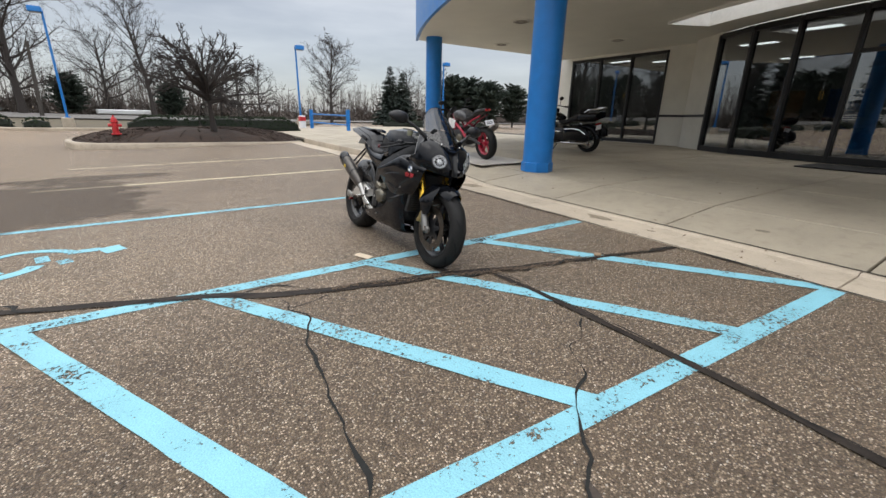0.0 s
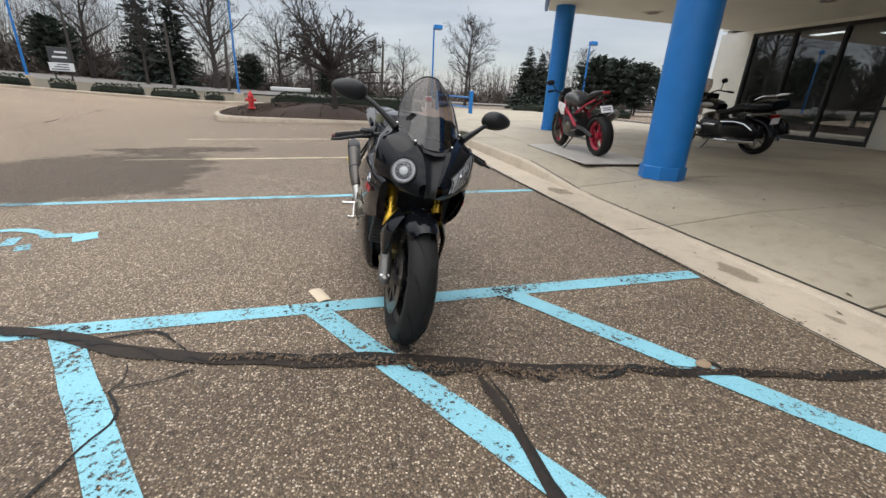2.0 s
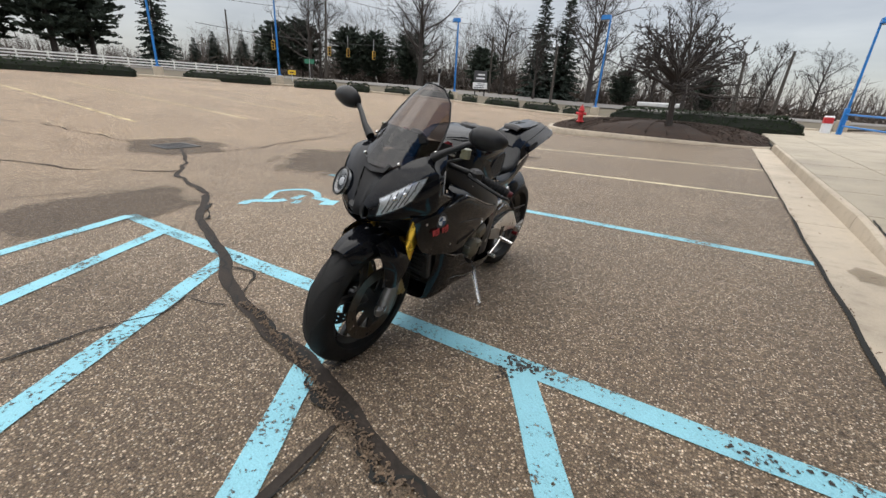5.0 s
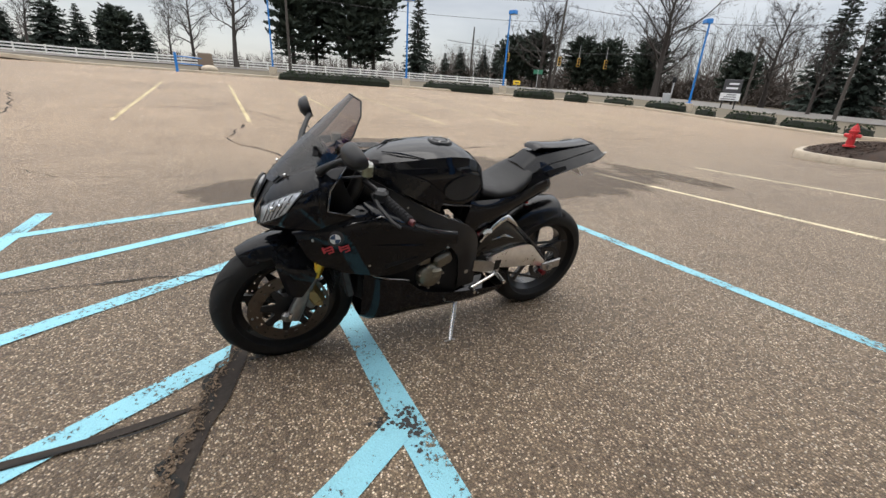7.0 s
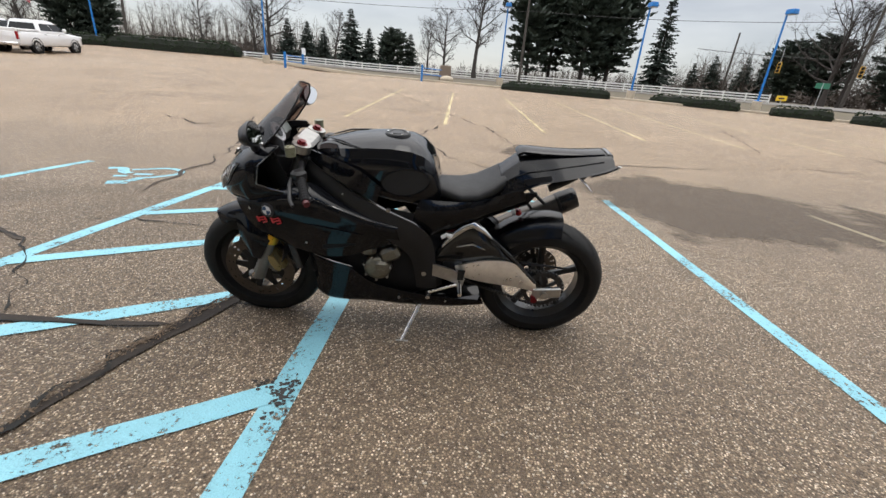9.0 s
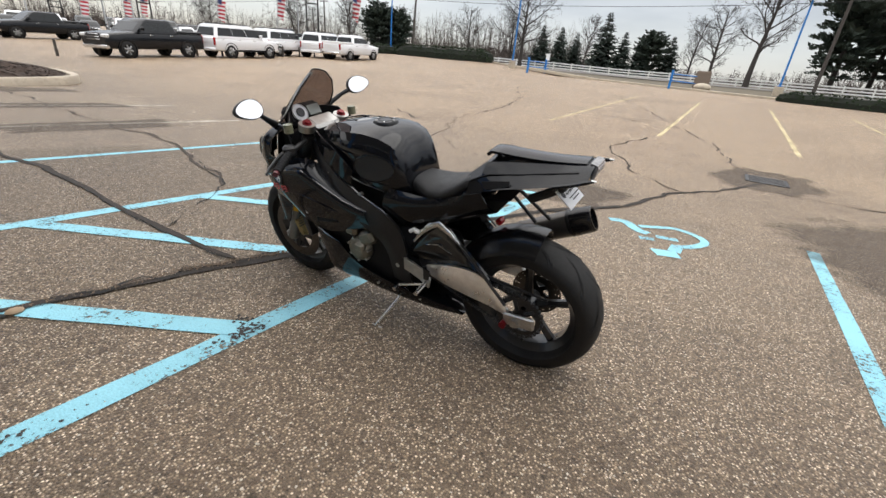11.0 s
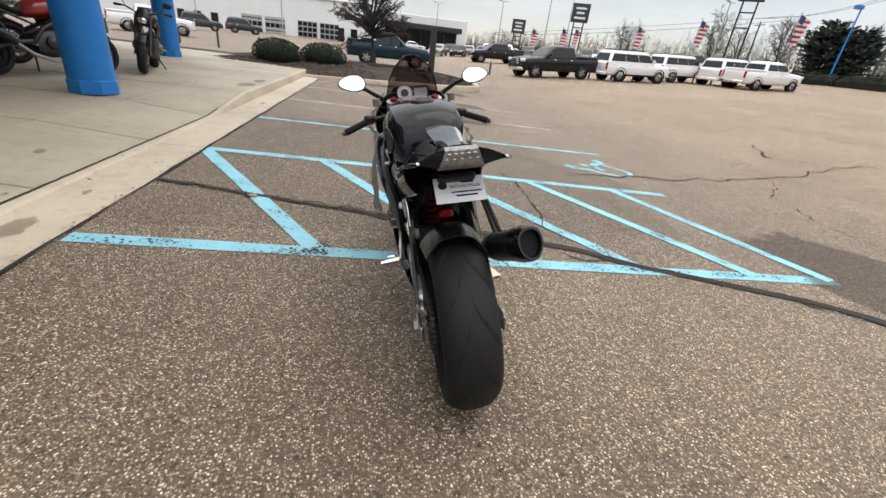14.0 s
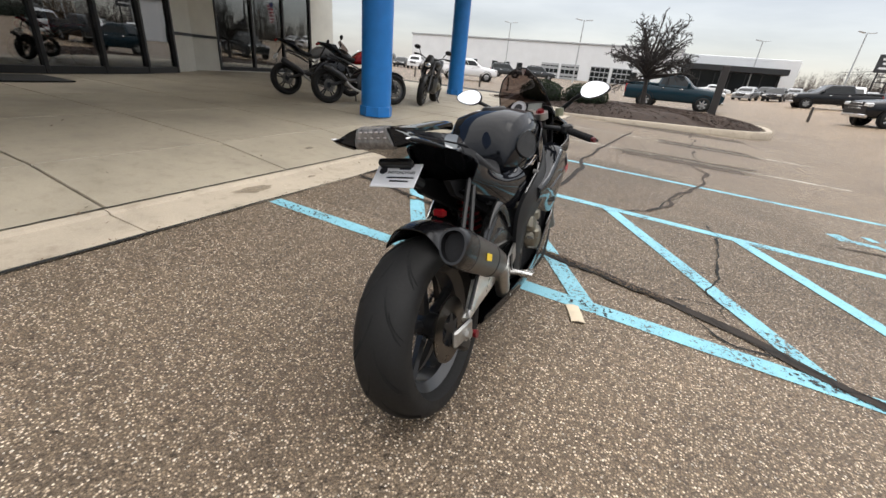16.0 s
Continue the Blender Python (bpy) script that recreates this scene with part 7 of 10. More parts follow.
    # inner cockpit panels
    ck = [[(0.66, 0.06, 0.885), (0.57, 0.125, 0.920), (0.50, 0.140, 0.945)], [(0.60, 0.06, 0.84), (0.54, 0.130, 0.865), (0.47, 0.150, 0.87)], [(0.56, 0.07, 0.76), (0.50, 0.140, 0.765), (0.42, 0.160, 0.76)]]
    hood = [[(0.575, 0.030, 0.962), (0.51, 0.095, 0.975), (0.445, 0.150, 0.966)], [(0.560, 0.045, 0.930), (0.50, 0.118, 0.938), (0.430, 0.172, 0.932)]]
    both_sides(h, "dash_hood", BLACK_SATIN, hood, 0.006, 2)
    both_sides(h, "cockpit_panel", BLACK_MATT, ck, 0.005, 1)
    # dark inner ducting behind the nose
    g = Mesh()
    g.rings([super_ring(x, hw, z0, z1, 14, 3) for x, hw, z0, z1 in ((0.69, 0.06, 0.70, 0.79), (0.60, 0.12, 0.71, 0.87), (0.50, 0.13, 0.72, 0.90))])
    part("inner_duct", g, BLACK_MATT, h)
    for s in (1, -1):
        g = Mesh()
        g.tube([(-0.20, 0.11 * s, 0.60), (-0.27, 0.115 * s, 0.64), (-0.36, 0.11 * s, 0.665)], 0.010, 8)
        part("subframe_tube", g, BLACK_SATIN, h)
    g = Mesh()
    g.tube([(-0.24, 0.135, 0.585), (-0.22, 0.15, 0.60), (-0.20, 0.15, 0.585)], 0.009, 8)
    g.box((-0.235, 0.15, 0.595), (0.022, 0.018, 0.018), None, 0.004)
    part("connector", g, ROUNDEL_WHITE, h, "small white cable connector")
    return h


def disc_mesh(c, n, prof, k=20):
    """A turned shape about the direction n at c: profile of (radius, height)."""
    g = Mesh()
    n = Vector(n).normalized()
    e1 = n.orthogonal().normalized()
    e2 = n.cross(e1)
    rings = []
    for r, hgt in prof:
        r = max(r, 0.0004)
        rings.append([Vector(c) + n * hgt + (e1 * math.cos(2 * math.pi * i / k) + e2 * math.sin(2 * math.pi * i / k)) * r for i in range(k)])
    g.rings(rings, cap=False)
    g.add(rings[0], [tuple(range(k))])
    return g


build_hero()

# ---- the other motorcycles ----


def bike_pose(rear, front, z, lean):
    """From where its two tyres stand: lean is to its left, in degrees."""
    a = math.degrees(math.atan2(front[1] - rear[1], front[0] - rear[0]))
    return pose((rear[0] + front[0]) / 2, (rear[1] + front[1]) / 2, z, 0, 0, a) @ Euler((radians(-lean), 0, 0)).to_matrix().to_4x4()


def road_bike(name, label, m, body, wheel_mat, frame_mat, half_fairing=False, tank_mat=None, tail_up=0.0, shroud=None, pipe=None, group=""):
    """A naked or half-faired sports machine in the round: wheels, frame, engine, tank, seat, tail."""
    h = thing(name, label, "motorcycle", group, m)
    FA, RA = (0.70, 0.30), (-0.70, 0.31)
    fw = wheel(h, "front_wheel", FA, 0.30, 0.12, wheel_mat, 5, False, 3)
    rw = wheel(h, "rear_wheel", RA, 0.31, 0.17, wheel_mat, 5, False, 4)
    brake_disc(fw, "brake_disc", FA, 0.15, 0.066)
    brake_disc(fw, "brake_disc", FA, 0.15, -0.066)
    brake_disc(rw, "brake_disc", RA, 0.11, -0.09, 0.5, 6)
    tm = tank_mat or body
    for s in (1, -1):
        g = Mesh()
        g.tube([(0.69, 0.10 * s, 0.30), (0.45, 0.10 * s, 0.88)], [0.024, 0.028], 10)
        part("fork_leg", g, DARK_METAL, h)
        g = Mesh()
        g.tube([(0.44, 0.08 * s, 0.92), (0.43, 0.25 * s, 0.99), (0.36, 0.38 * s, 0.98)], 0.012, 8)
        bar = part("handlebar", g, BLACK_SATIN, h)
        g = Mesh()
        g.tube([(0.385, 0.30 * s, 0.985), (0.35, 0.40 * s, 0.98)], 0.018, 8)
        part("grip", g, BLACK_MATT, bar)
        g = Mesh()
        g.tube([(0.42, 0.24 * s, 1.0), (0.40, 0.30 * s, 1.10)], 0.007, 6)
        g.ball((0.40, 0.34 * s, 1.12), (0.02, 0.075, 0.045), 10, 6)
        part("mirror", g, BLACK_SATIN, bar)
        g = Mesh()
        g.tube([(0.40, 0.05 * s, 0.86), (0.20, 0.15 * s, 0.70), (-0.05, 0.17 * s, 0.58), (-0.18, 0.14 * s, 0.42)], 0.028, 8)
        part("frame_tube", g, frame_mat, h)
        g = Mesh()
        g.tube([(0.38, 0.06 * s, 0.80), (0.24, 0.14 * s, 0.52), (0.10, 0.15 * s, 0.40)], 0.020, 8)
        g.tube([(0.20, 0.15 * s, 0.70), (0.24, 0.14 * s, 0.52)], 0.016, 8)
        part("frame_tube", g, frame_mat, h)
        g = Mesh()
        g.tube([(-0.14, 0.12 * s, 0.42), (-0.40, 0.125 * s, 0.40), (-0.70, 0.125 * s, 0.31)], [0.035, 0.03, 0.024], 8)
        part("swing_arm", g, DARK_METAL, h)
        g = Mesh()
        g.tube([(-0.10, 0.12 * s, 0.62), (-0.40, 0.10 * s, 0.76), (-0.66, 0.08 * s, 0.84)], 0.016, 8)
        part("subframe_tube", g, frame_mat, h)
        g = Mesh()
        g.tube([(-0.22, 0.15 * s, 0.38), (-0.23, 0.25 * s, 0.37)], 0.012, 8)
        part("footrest", g, ALU_DULL, h)
    g = Mesh()
    g.rings([super_ring(x, hw, z0, z1, 14, 4) for x, hw, z0, z1 in ((0.34, 0.13, 0.30, 0.58), (0.22, 0.18, 0.24, 0.62), (0.0, 0.18, 0.22, 0.60), (-0.16, 0.15, 0.26, 0.52))])
    part("engine_block", g, DARK_METAL, h, "dark engine block")
    for s in (1, -1):
        g = Mesh()
        g.lathe([(0, 0.225 * s), (0.05, 0.225 * s), (0.085, 0.20 * s), (0.09, 0.16 * s)], (0.02, 0, 0.40), "y", 18)
        part("engine_cover", g, ENGINE if s > 0 else DARK_METAL, h)
    g = Mesh()
    g.rings([super_ring(x, hw, z0, z1, 18, 2.5, 0.15) for x, hw, z0, z1 in ((0.34, 0.09, 0.78, 0.90), (0.26, 0.15, 0.74, 0.95), (0.12, 0.175, 0.72, 0.97), (-0.02, 0.165, 0.71, 0.95), (-0.12, 0.13, 0.71, 0.89), (-0.16, 0.10, 0.72, 0.83))])
    part("tank", g, tm, h, smooth=60)
    for s in (1, -1):
        g = Mesh()
        g.sheet([[(0.40, 0.17 * s, 0.80), (0.26, 0.20 * s, 0.80), (0.10, 0.19 * s, 0.76)], [(0.42, 0.18 * s, 0.72), (0.27, 0.215 * s, 0.70), (0.14, 0.20 * s, 0.68)], [(0.38, 0.15 * s, 0.62), (0.27, 0.19 * s, 0.60), (0.18, 0.18 * s, 0.60)]][::s], 0.006, 1)
        part("tank_shroud", g, shroud or body, h, smooth=60)
    g = Mesh()
    g.rings([super_ring(x, hw, z0, z1, 14, 3) for x, hw, z0, z1 in ((-0.13, 0.09, 0.74, 0.81), (-0.28, 0.13, 0.75, 0.82), (-0.42, 0.12, 0.79, 0.87 + tail_up * 0.3), (-0.46, 0.09, 0.81, 0.89 + tail_up * 0.3))])
    part("seat", g, LEATHER, h, smooth=60)
    g = Mesh()
    g.rings([super_ring(x, hw, z0, z1, 14, 2.6) for x, hw, z0, z1 in ((-0.42, 0.11, 0.80, 0.88), (-0.52, 0.115, 0.82 + tail_up * 0.5, 0.92 + tail_up), (-0.68, 0.09, 0.86 + tail_up, 0.93 + tail_up), (-0.82, 0.05, 0.90 + tail_up, 0.94 + tail_up))])
    part("tail_unit", g, body, h, smooth=60)
    g = Mesh()
    g.box((-0.83, 0, 0.90 + tail_up), (0.03, 0.12, 0.04), None, 0.01)
    part("tail_light", g, LAMP_RED, h)
    g = Mesh()
    g.tube([(-0.70, 0, 0.85 + tail_up), (-0.86, 0, 0.70)], 0.014, 6)
    part("plate_hanger", g, BLACK_SATIN, h)
    g = Mesh()
    g.box((-0.87, 0, 0.71), (0.006, 0.19, 0.11), Euler((0, radians(30), 0)), 0.001)
    pl = part("number_plate", g, PLATE_WHITE, h, "white plate with dark print", 0)
    for k in range(2):
        g = Mesh()
        g.box((-0.877 + 0.012 * k, 0, 0.696 + 0.026 * k), (0.008, 0.13, 0.012), Euler((0, radians(30), 0)))
        part("print_bar", g, INK, pl, smooth=0)
    for c, a0, a1, ww, r in ((FA, 40, 135, 0.066, 0.325), (RA, 45, 100, 0.085, 0.335)):
        rows = []
        for i in range(8):
            a = radians(a0 + (a1 - a0) * i / 7)
            rows.append([(c[0] + (r - 0.03 * abs(u) ** 3) * math.cos(a), ww * u, c[1] + (r - 0.03 * abs(u) ** 3) * math.sin(a)) for u in (1, 0.6, 0, -0.6, -1)])
        g = Mesh()
        g.sheet(rows, 0.004, 1)
        part("mudguard", g, BLACK_SATIN, h, smooth=60)
    g = Mesh()
    g.tube([(0.28, -0.08, 0.34), (0.26, -0.10, 0.20), (0.0, -0.13, 0.18), (-0.25, -0.16, 0.26), (-0.40, -0.17, 0.38)], 0.024, 8)
    ex = part("exhaust_pipe", g, ALU_DULL, h)
    g = Mesh()
    g.tube([(-0.40, -0.18, 0.40), (-0.50, -0.19, 0.47), (-0.78, -0.20, 0.62), (-0.82, -0.20, 0.64)], [0.035, 0.058, 0.058, 0.045], 12)
    part("silencer", g, pipe or TITAN, h)
    g = Mesh()
    g.tube([(-0.08, 0.12, 0.26), (-0.02, 0.26, 0.06)], 0.012, 8)
    part("side_stand", g, DARK_METAL, h)
    if half_fairing:
        rows = []
        for x, hw, z0, z1 in ((0.78, 0.03, 0.70, 0.78), (0.74, 0.10, 0.66, 0.84), (0.62, 0.17, 0.60, 0.92), (0.48, 0.20, 0.55, 0.96), (0.36, 0.19, 0.58, 0.94)):
            rows.append(super_ring(x, hw, z0, z1, 16, 2.4))
        g = Mesh()
        g.rings(rows)
        part("upper_fairing", g, body, h, smooth=60)
        for s in (1, -1):
            g = Mesh()
            g.sheet([[(0.52, 0.19 * s, 0.64), (0.30, 0.20 * s, 0.66), (0.08, 0.19 * s, 0.62)], [(0.48, 0.20 * s, 0.48), (0.28, 0.215 * s, 0.46), (0.06, 0.20 * s, 0.44)], [(0.38, 0.15 * s, 0.26), (0.20, 0.16 * s, 0.22), (-0.10, 0.14 * s, 0.20)]][::s], 0.005, 2)
            part("side_fairing", g, body, h, smooth=60)
            g = Mesh()
            g.ball((0.735, 0.085 * s, 0.77), (0.03, 0.045, 0.025), 10, 6)
            part("headlight", g, CHROME, h)
        g = Mesh()
        g.sheet([[(0.66, -0.11, 0.90), (0.70, 0, 0.91), (0.66, 0.11, 0.90)], [(0.56, -0.11, 1.02), (0.59, 0, 1.05), (0.56, 0.11, 1.02)], [(0.50, -0.07, 1.08), (0.51, 0, 1.11), (0.50, 0.07, 1.08)]], 0, 2)
        part("windscreen", g, SMOKE, h, smooth=80)
    else:
        g = Mesh()
        g.rings([super_ring(x, hw, z0, z1, 14, 2.6) for x, hw, z0, z1 in ((0.66, 0.03, 0.80, 0.86), (0.64, 0.09, 0.74, 0.90), (0.56, 0.10, 0.74, 0.98), (0.48, 0.08, 0.78, 1.02))])
        part("headlight_cowl", g, body, h, smooth=60)
        g = Mesh()
        g.ball((0.655, 0, 0.82), (0.02, 0.065, 0.05), 12, 8)
        part("headlight", g, CHROME, h)
    return h


road_bike("naked_motorcycle", "black naked motorcycle with red wheels standing on a steel plate", bike_pose((3.05, 3.92), (3.14, 5.28), pave_z(3.1, 4.6) + 0.026, 7), BLACK_SATIN, RED_WHEEL, RED_WHEEL, tank_mat=plain("dark_grey_paint", (0.05, 0.05, 0.053), 0.3), tail_up=0.04, shroud=ROUNDEL_WHITE, pipe=ALU_DULL, group="parked motorcycles")
road_bike("sports_motorcycle_black", "black and grey sports motorcycle parked under the canopy", bike_pose((5.74, -4.33), (5.17, -5.61), pave_z(5.45, -5.0) + 0.004, 8), BLACK_PAINT, RIM_BLACK, DARK_METAL, True, tank_mat=plain("mid_grey_paint", (0.16, 0.155, 0.15), 0.3), tail_up=0.10, pipe=DARK_METAL, group="parked motorcycles")
road_bike("sports_motorcycle_red", "black naked motorcycle with a red tank parked under the canopy", bike_pose((4.47, -4.12), (3.87, -5.40), pave_z(4.17, -4.8) + 0.004, 8), BLACK_PAINT, DARK_METAL, DARK_METAL, False, tank_mat=RED_PAINT, tail_up=0.10, shroud=RED_PAINT, pipe=DARK_METAL, group="parked motorcycles")
road_bike("naked_motorcycle_dark", "dark naked motorcycle facing out beside a blue column", bike_pose((4.02, -7.32), (3.59, -5.99), pave_z(3.8, -6.6) + 0.004, 7), BLACK_SATIN, RIM_BLACK, DARK_METAL, group="parked motorcycles")
road_bike("showroom_motorcycle", "dark motorcycle on show behind the glass", bike_pose((11.2, 2.5), (12.3, 1.6), FLOOR_Z - 0.01, 0), BLACK_PAINT, RIM_BLACK, DARK_METAL, True, group="motorcycles on show")
road_bike("showroom_motorcycle", "silver motorcycle on show behind the glass", bike_pose((10.7, 0.9), (11.8, 0.3), FLOOR_Z - 0.01, 0), plain("grey_silver_paint", (0.34, 0.34, 0.35), 0.3), RIM_BLACK, DARK_METAL, group="motorcycles on show")
road_bike("showroom_motorcycle", "red motorcycle on show behind the glass", bike_pose((11.0, -3.2), (12.1, -2.6), FLOOR_Z - 0.01, 0), RED_PAINT, RIM_BLACK, DARK_METAL, group="motorcycles on show")


def tourer(m):
    h = thing("touring_motorcycle", "black touring cruiser with chrome pipes, panniers and top case", "motorcycle", "parked motorcycles", m)
    FA, RA = (0.83, 0.32), (-0.83, 0.32)
    wheel(h, "front_wheel", FA, 0.32, 0.13, ALU_DULL, 7, False, 5, False)
    wheel(h, "rear_wheel", RA, 0.32, 0.18, ALU_DULL, 7, False, 6, False)
    for s in (1, -1):
        g = Mesh()
        g.tube([(0.83, 0.10 * s, 0.32), (0.50, 0.10 * s, 0.98)], 0.028, 10)
        part("fork_leg", g, CHROME, h)
        g = Mesh()
        g.rings([super_ring(x, hw, z0, z1, 14, 3.5, 0, 0.30 * s) for x, hw, z0, z1 in ((-0.34, 0.06, 0.42, 0.60), (-0.40, 0.12, 0.32, 0.68), (-0.85, 0.135, 0.31, 0.69), (-1.06, 0.12, 0.33, 0.62), (-1.16, 0.06, 0.36, 0.50))])
        pn = part("pannier", g, BLACK_PAINT, h, "gloss black hard pannier", 60)
        g = Mesh()
        g.tube([(-0.42, 0.415 * s, 0.61), (-0.70, 0.430 * s, 0.63), (-0.92, 0.428 * s, 0.60), (-1.06, 0.412 * s, 0.50)], 0.009, 6)
        part("trim_strip", g, CHROME, pn)
        g = Mesh()
        g.tube([(0.30, 0.16 * s, 0.30), (0.10, 0.20 * s, 0.22), (-0.40, 0.24 * s, 0.24), (-1.05, 0.27 * s, 0.28)], [0.022, 0.026, 0.04, 0.045], 12)
        part("exhaust_pipe", g, CHROME, h, "long chrome exhaust pipe")
        g = Mesh()
        g.tube([(0.48, 0.08 * s, 1.02), (0.40, 0.30 * s, 1.10), (0.20, 0.42 * s, 1.05)], 0.013, 8)
        bar = part("handlebar", g, BLACK_SATIN, h)
        g = Mesh()
        g.tube([(0.26, 0.39 * s, 1.065), (0.15, 0.44 * s, 1.04)], 0.02, 8)
        part("grip", g, BLACK_MATT, bar)
        g = Mesh()
        g.tube([(0.36, 0.33 * s, 1.10), (0.36, 0.38 * s, 1.24)], 0.007, 6)
        g.ball((0.36, 0.40 * s, 1.27), (0.025, 0.08, 0.05), 10, 6)
        part("mirror", g, BLACK_SATIN, bar)
        g = Mesh()
        g.tube([(0.34, 0.14 * s, 0.62), (0.34, 0.34 * s, 0.46), (0.28, 0.36 * s, 0.34), (0.28, 0.12 * s, 0.26)], 0.016, 8)
        part("engine_guard", g, CHROME, h)
        g = Mesh()
        g.box((0.12, 0.30 * s, 0.30), (0.42, 0.14, 0.03), None, 0.01)
        part("footboard", g, BLACK_SATIN, h)
        g = Mesh()
        g.ball((0.30, 0.20 * s, 0.42), (0.12, 0.06, 0.09), 16, 10)
        part("engine_cover", g, CHROME, h, "chrome oval engine cover")
        g = Mesh()
        g.tube([(0.16, 0.19 * s, 0.50), (0.02, 0.22 * s, 0.52), (-0.14, 0.22 * s, 0.51)], [0.025, 0.04, 0.03], 12)
        part("intake_cover", g, CHROME, h)
        g = Mesh()
        g.ball((0.20, 0.150 * s, 0.87), (0.17, 0.035, 0.055), 16, 10)
        part("tank_panel", g, ALU_DULL, h, "pale metal tank panel")
    g = Mesh()
    g.rings([super_ring(x, hw, z0, z1, 14, 4) for x, hw, z0, z1 in ((0.36, 0.12, 0.26, 0.55), (0.24, 0.17, 0.22, 0.64), (-0.10, 0.17, 0.22, 0.62), (-0.25, 0.12, 0.26, 0.5))])
    part("engine_block", g, DARK_METAL, h)
    for x, a in ((0.18, 24), (-0.02, -24)):
        g = Mesh()
        for k in range(7):
            g.box((x + 0.02 * k * math.sin(radians(a)), 0, 0.48 + 0.035 * k), (0.15, 0.26, 0.016), Euler((0, radians(a), 0)), 0.005)
        part("cylinder", g, ALU_DULL, h, "finned cylinder")
    g = Mesh()
    g.rings([super_ring(x, hw, z0, z1, 18, 2.3) for x, hw, z0, z1 in ((0.46, 0.08, 0.82, 0.93), (0.34, 0.15, 0.78, 0.97), (0.14, 0.17, 0.76, 0.96), (-0.04, 0.13, 0.75, 0.88))])
    part("tank", g, BLACK_PAINT, h, smooth=60)
    g = Mesh()
    g.rings([super_ring(x, hw, z0, z1, 16, 2.8) for x, hw, z0, z1 in ((0.0, 0.12, 0.70, 0.78), (-0.16, 0.19, 0.69, 0.77), (-0.34, 0.20, 0.70, 0.84), (-0.46, 0.17, 0.74, 0.90), (-0.72, 0.17, 0.76, 0.90), (-0.80, 0.14, 0.78, 0.88))])
    part("seat", g, LEATHER, h, smooth=60)
    g = Mesh()
    g.rings([super_ring(x, hw, z0, z1, 16, 3.2) for x, hw, z0, z1 in ((-0.64, 0.18, 0.76, 0.92), (-0.72, 0.25, 0.74, 0.97), (-1.05, 0.25, 0.76, 0.99), (-1.18, 0.20, 0.82, 0.97))])
    tc = part("top_case", g, BLACK_PAINT, h, "gloss black top case with backrest", 60)
    g = Mesh()
    g.box((-0.70, 0, 0.99), (0.08, 0.34, 0.14), Euler((0, radians(-12), 0)), 0.03)
    part("backrest", g, LEATHER, tc)
    g = Mesh()
    g.tube([(-0.86, 0.20, 0.99), (-0.98, 0.21, 1.045), (-1.18, 0.18, 1.055), (-1.22, 0.0, 1.055), (-1.18, -0.18, 1.055), (-0.98, -0.21, 1.045), (-0.86, -0.20, 0.99)], 0.014, 8)
    part("luggage_rail", g, CHROME, tc, "chrome luggage rail")
    g = Mesh()
    g.box((-1.12, 0, 0.70), (0.03, 0.22, 0.045), None, 0.012)
    part("tail_light", g, LAMP_RED, h)
    g = Mesh()
    g.box((-1.13, 0, 0.62), (0.006, 0.19, 0.11), Euler((0, radians(-12), 0)), 0.001)
    part("number_plate", g, PLATE_WHITE, h)
    g = Mesh()
    g.rings([super_ring(x, hw, z0, z1, 16, 2.2) for x, hw, z0, z1 in ((0.70, 0.06, 0.84, 0.94), (0.66, 0.10, 0.80, 0.99), (0.56, 0.10, 0.80, 0.99), (0.50, 0.06, 0.84, 0.95))])
    part("headlight", g, CHROME, h, smooth=60)
    g = Mesh()
    g.sheet([[(0.60, -0.20, 0.98), (0.68, 0, 0.98), (0.60, 0.20, 0.98)], [(0.50, -0.24, 1.16), (0.56, 0, 1.18), (0.50, 0.24, 1.16)], [(0.42, -0.16, 1.32), (0.46, 0, 1.36), (0.42, 0.16, 1.32)]], 0, 2)
    part("windscreen", g, SMOKE, h, smooth=80)
    g = Mesh()
    g.sheet([[(0.40, -0.36, 1.02), (0.60, -0.22, 1.06), (0.70, 0, 1.08), (0.60, 0.22, 1.06), (0.40, 0.36, 1.02)], [(0.42, -0.36, 0.92), (0.66, -0.22, 0.94), (0.78, 0, 0.95), (0.66, 0.22, 0.94), (0.42, 0.36, 0.92)], [(0.44, -0.26, 0.80), (0.62, -0.16, 0.78), (0.70, 0, 0.77), (0.62, 0.16, 0.78), (0.44, 0.26, 0.80)]], 0.012, 2)
    part("front_fairing", g, BLACK_PAINT, h, "gloss black handlebar fairing", 60)
    for c, a0, a1, ww, r in ((FA, 25, 165, 0.085, 0.355), (RA, 20, 175, 0.11, 0.37)):
        rows = []
        for i in range(10):
            a = radians(a0 + (a1 - a0) * i / 9)
            rows.append([(c[0] + (r - 0.06 * abs(u) ** 4) * math.cos(a), ww * u, c[1] + (r - 0.06 * abs(u) ** 4) * math.sin(a)) for u in (1, 0.9, 0.5, 0, -0.5, -0.9, -1)])
        g = Mesh()
        g.sheet(rows, 0.004, 1)
        part("mudguard", g, BLACK_PAINT, h, smooth=60)
    g = Mesh()
    g.tube([(-0.02, 0.14, 0.26), (0.05, 0.30, 0.05)], 0.014, 8)
    part("side_stand", g, DARK_METAL, h)


tourer(bike_pose((6.62, 4.35), (6.55, 6.0), pave_z(6.6, 5.3) + 0.004, 8))

# ---- parked cars and trucks ----


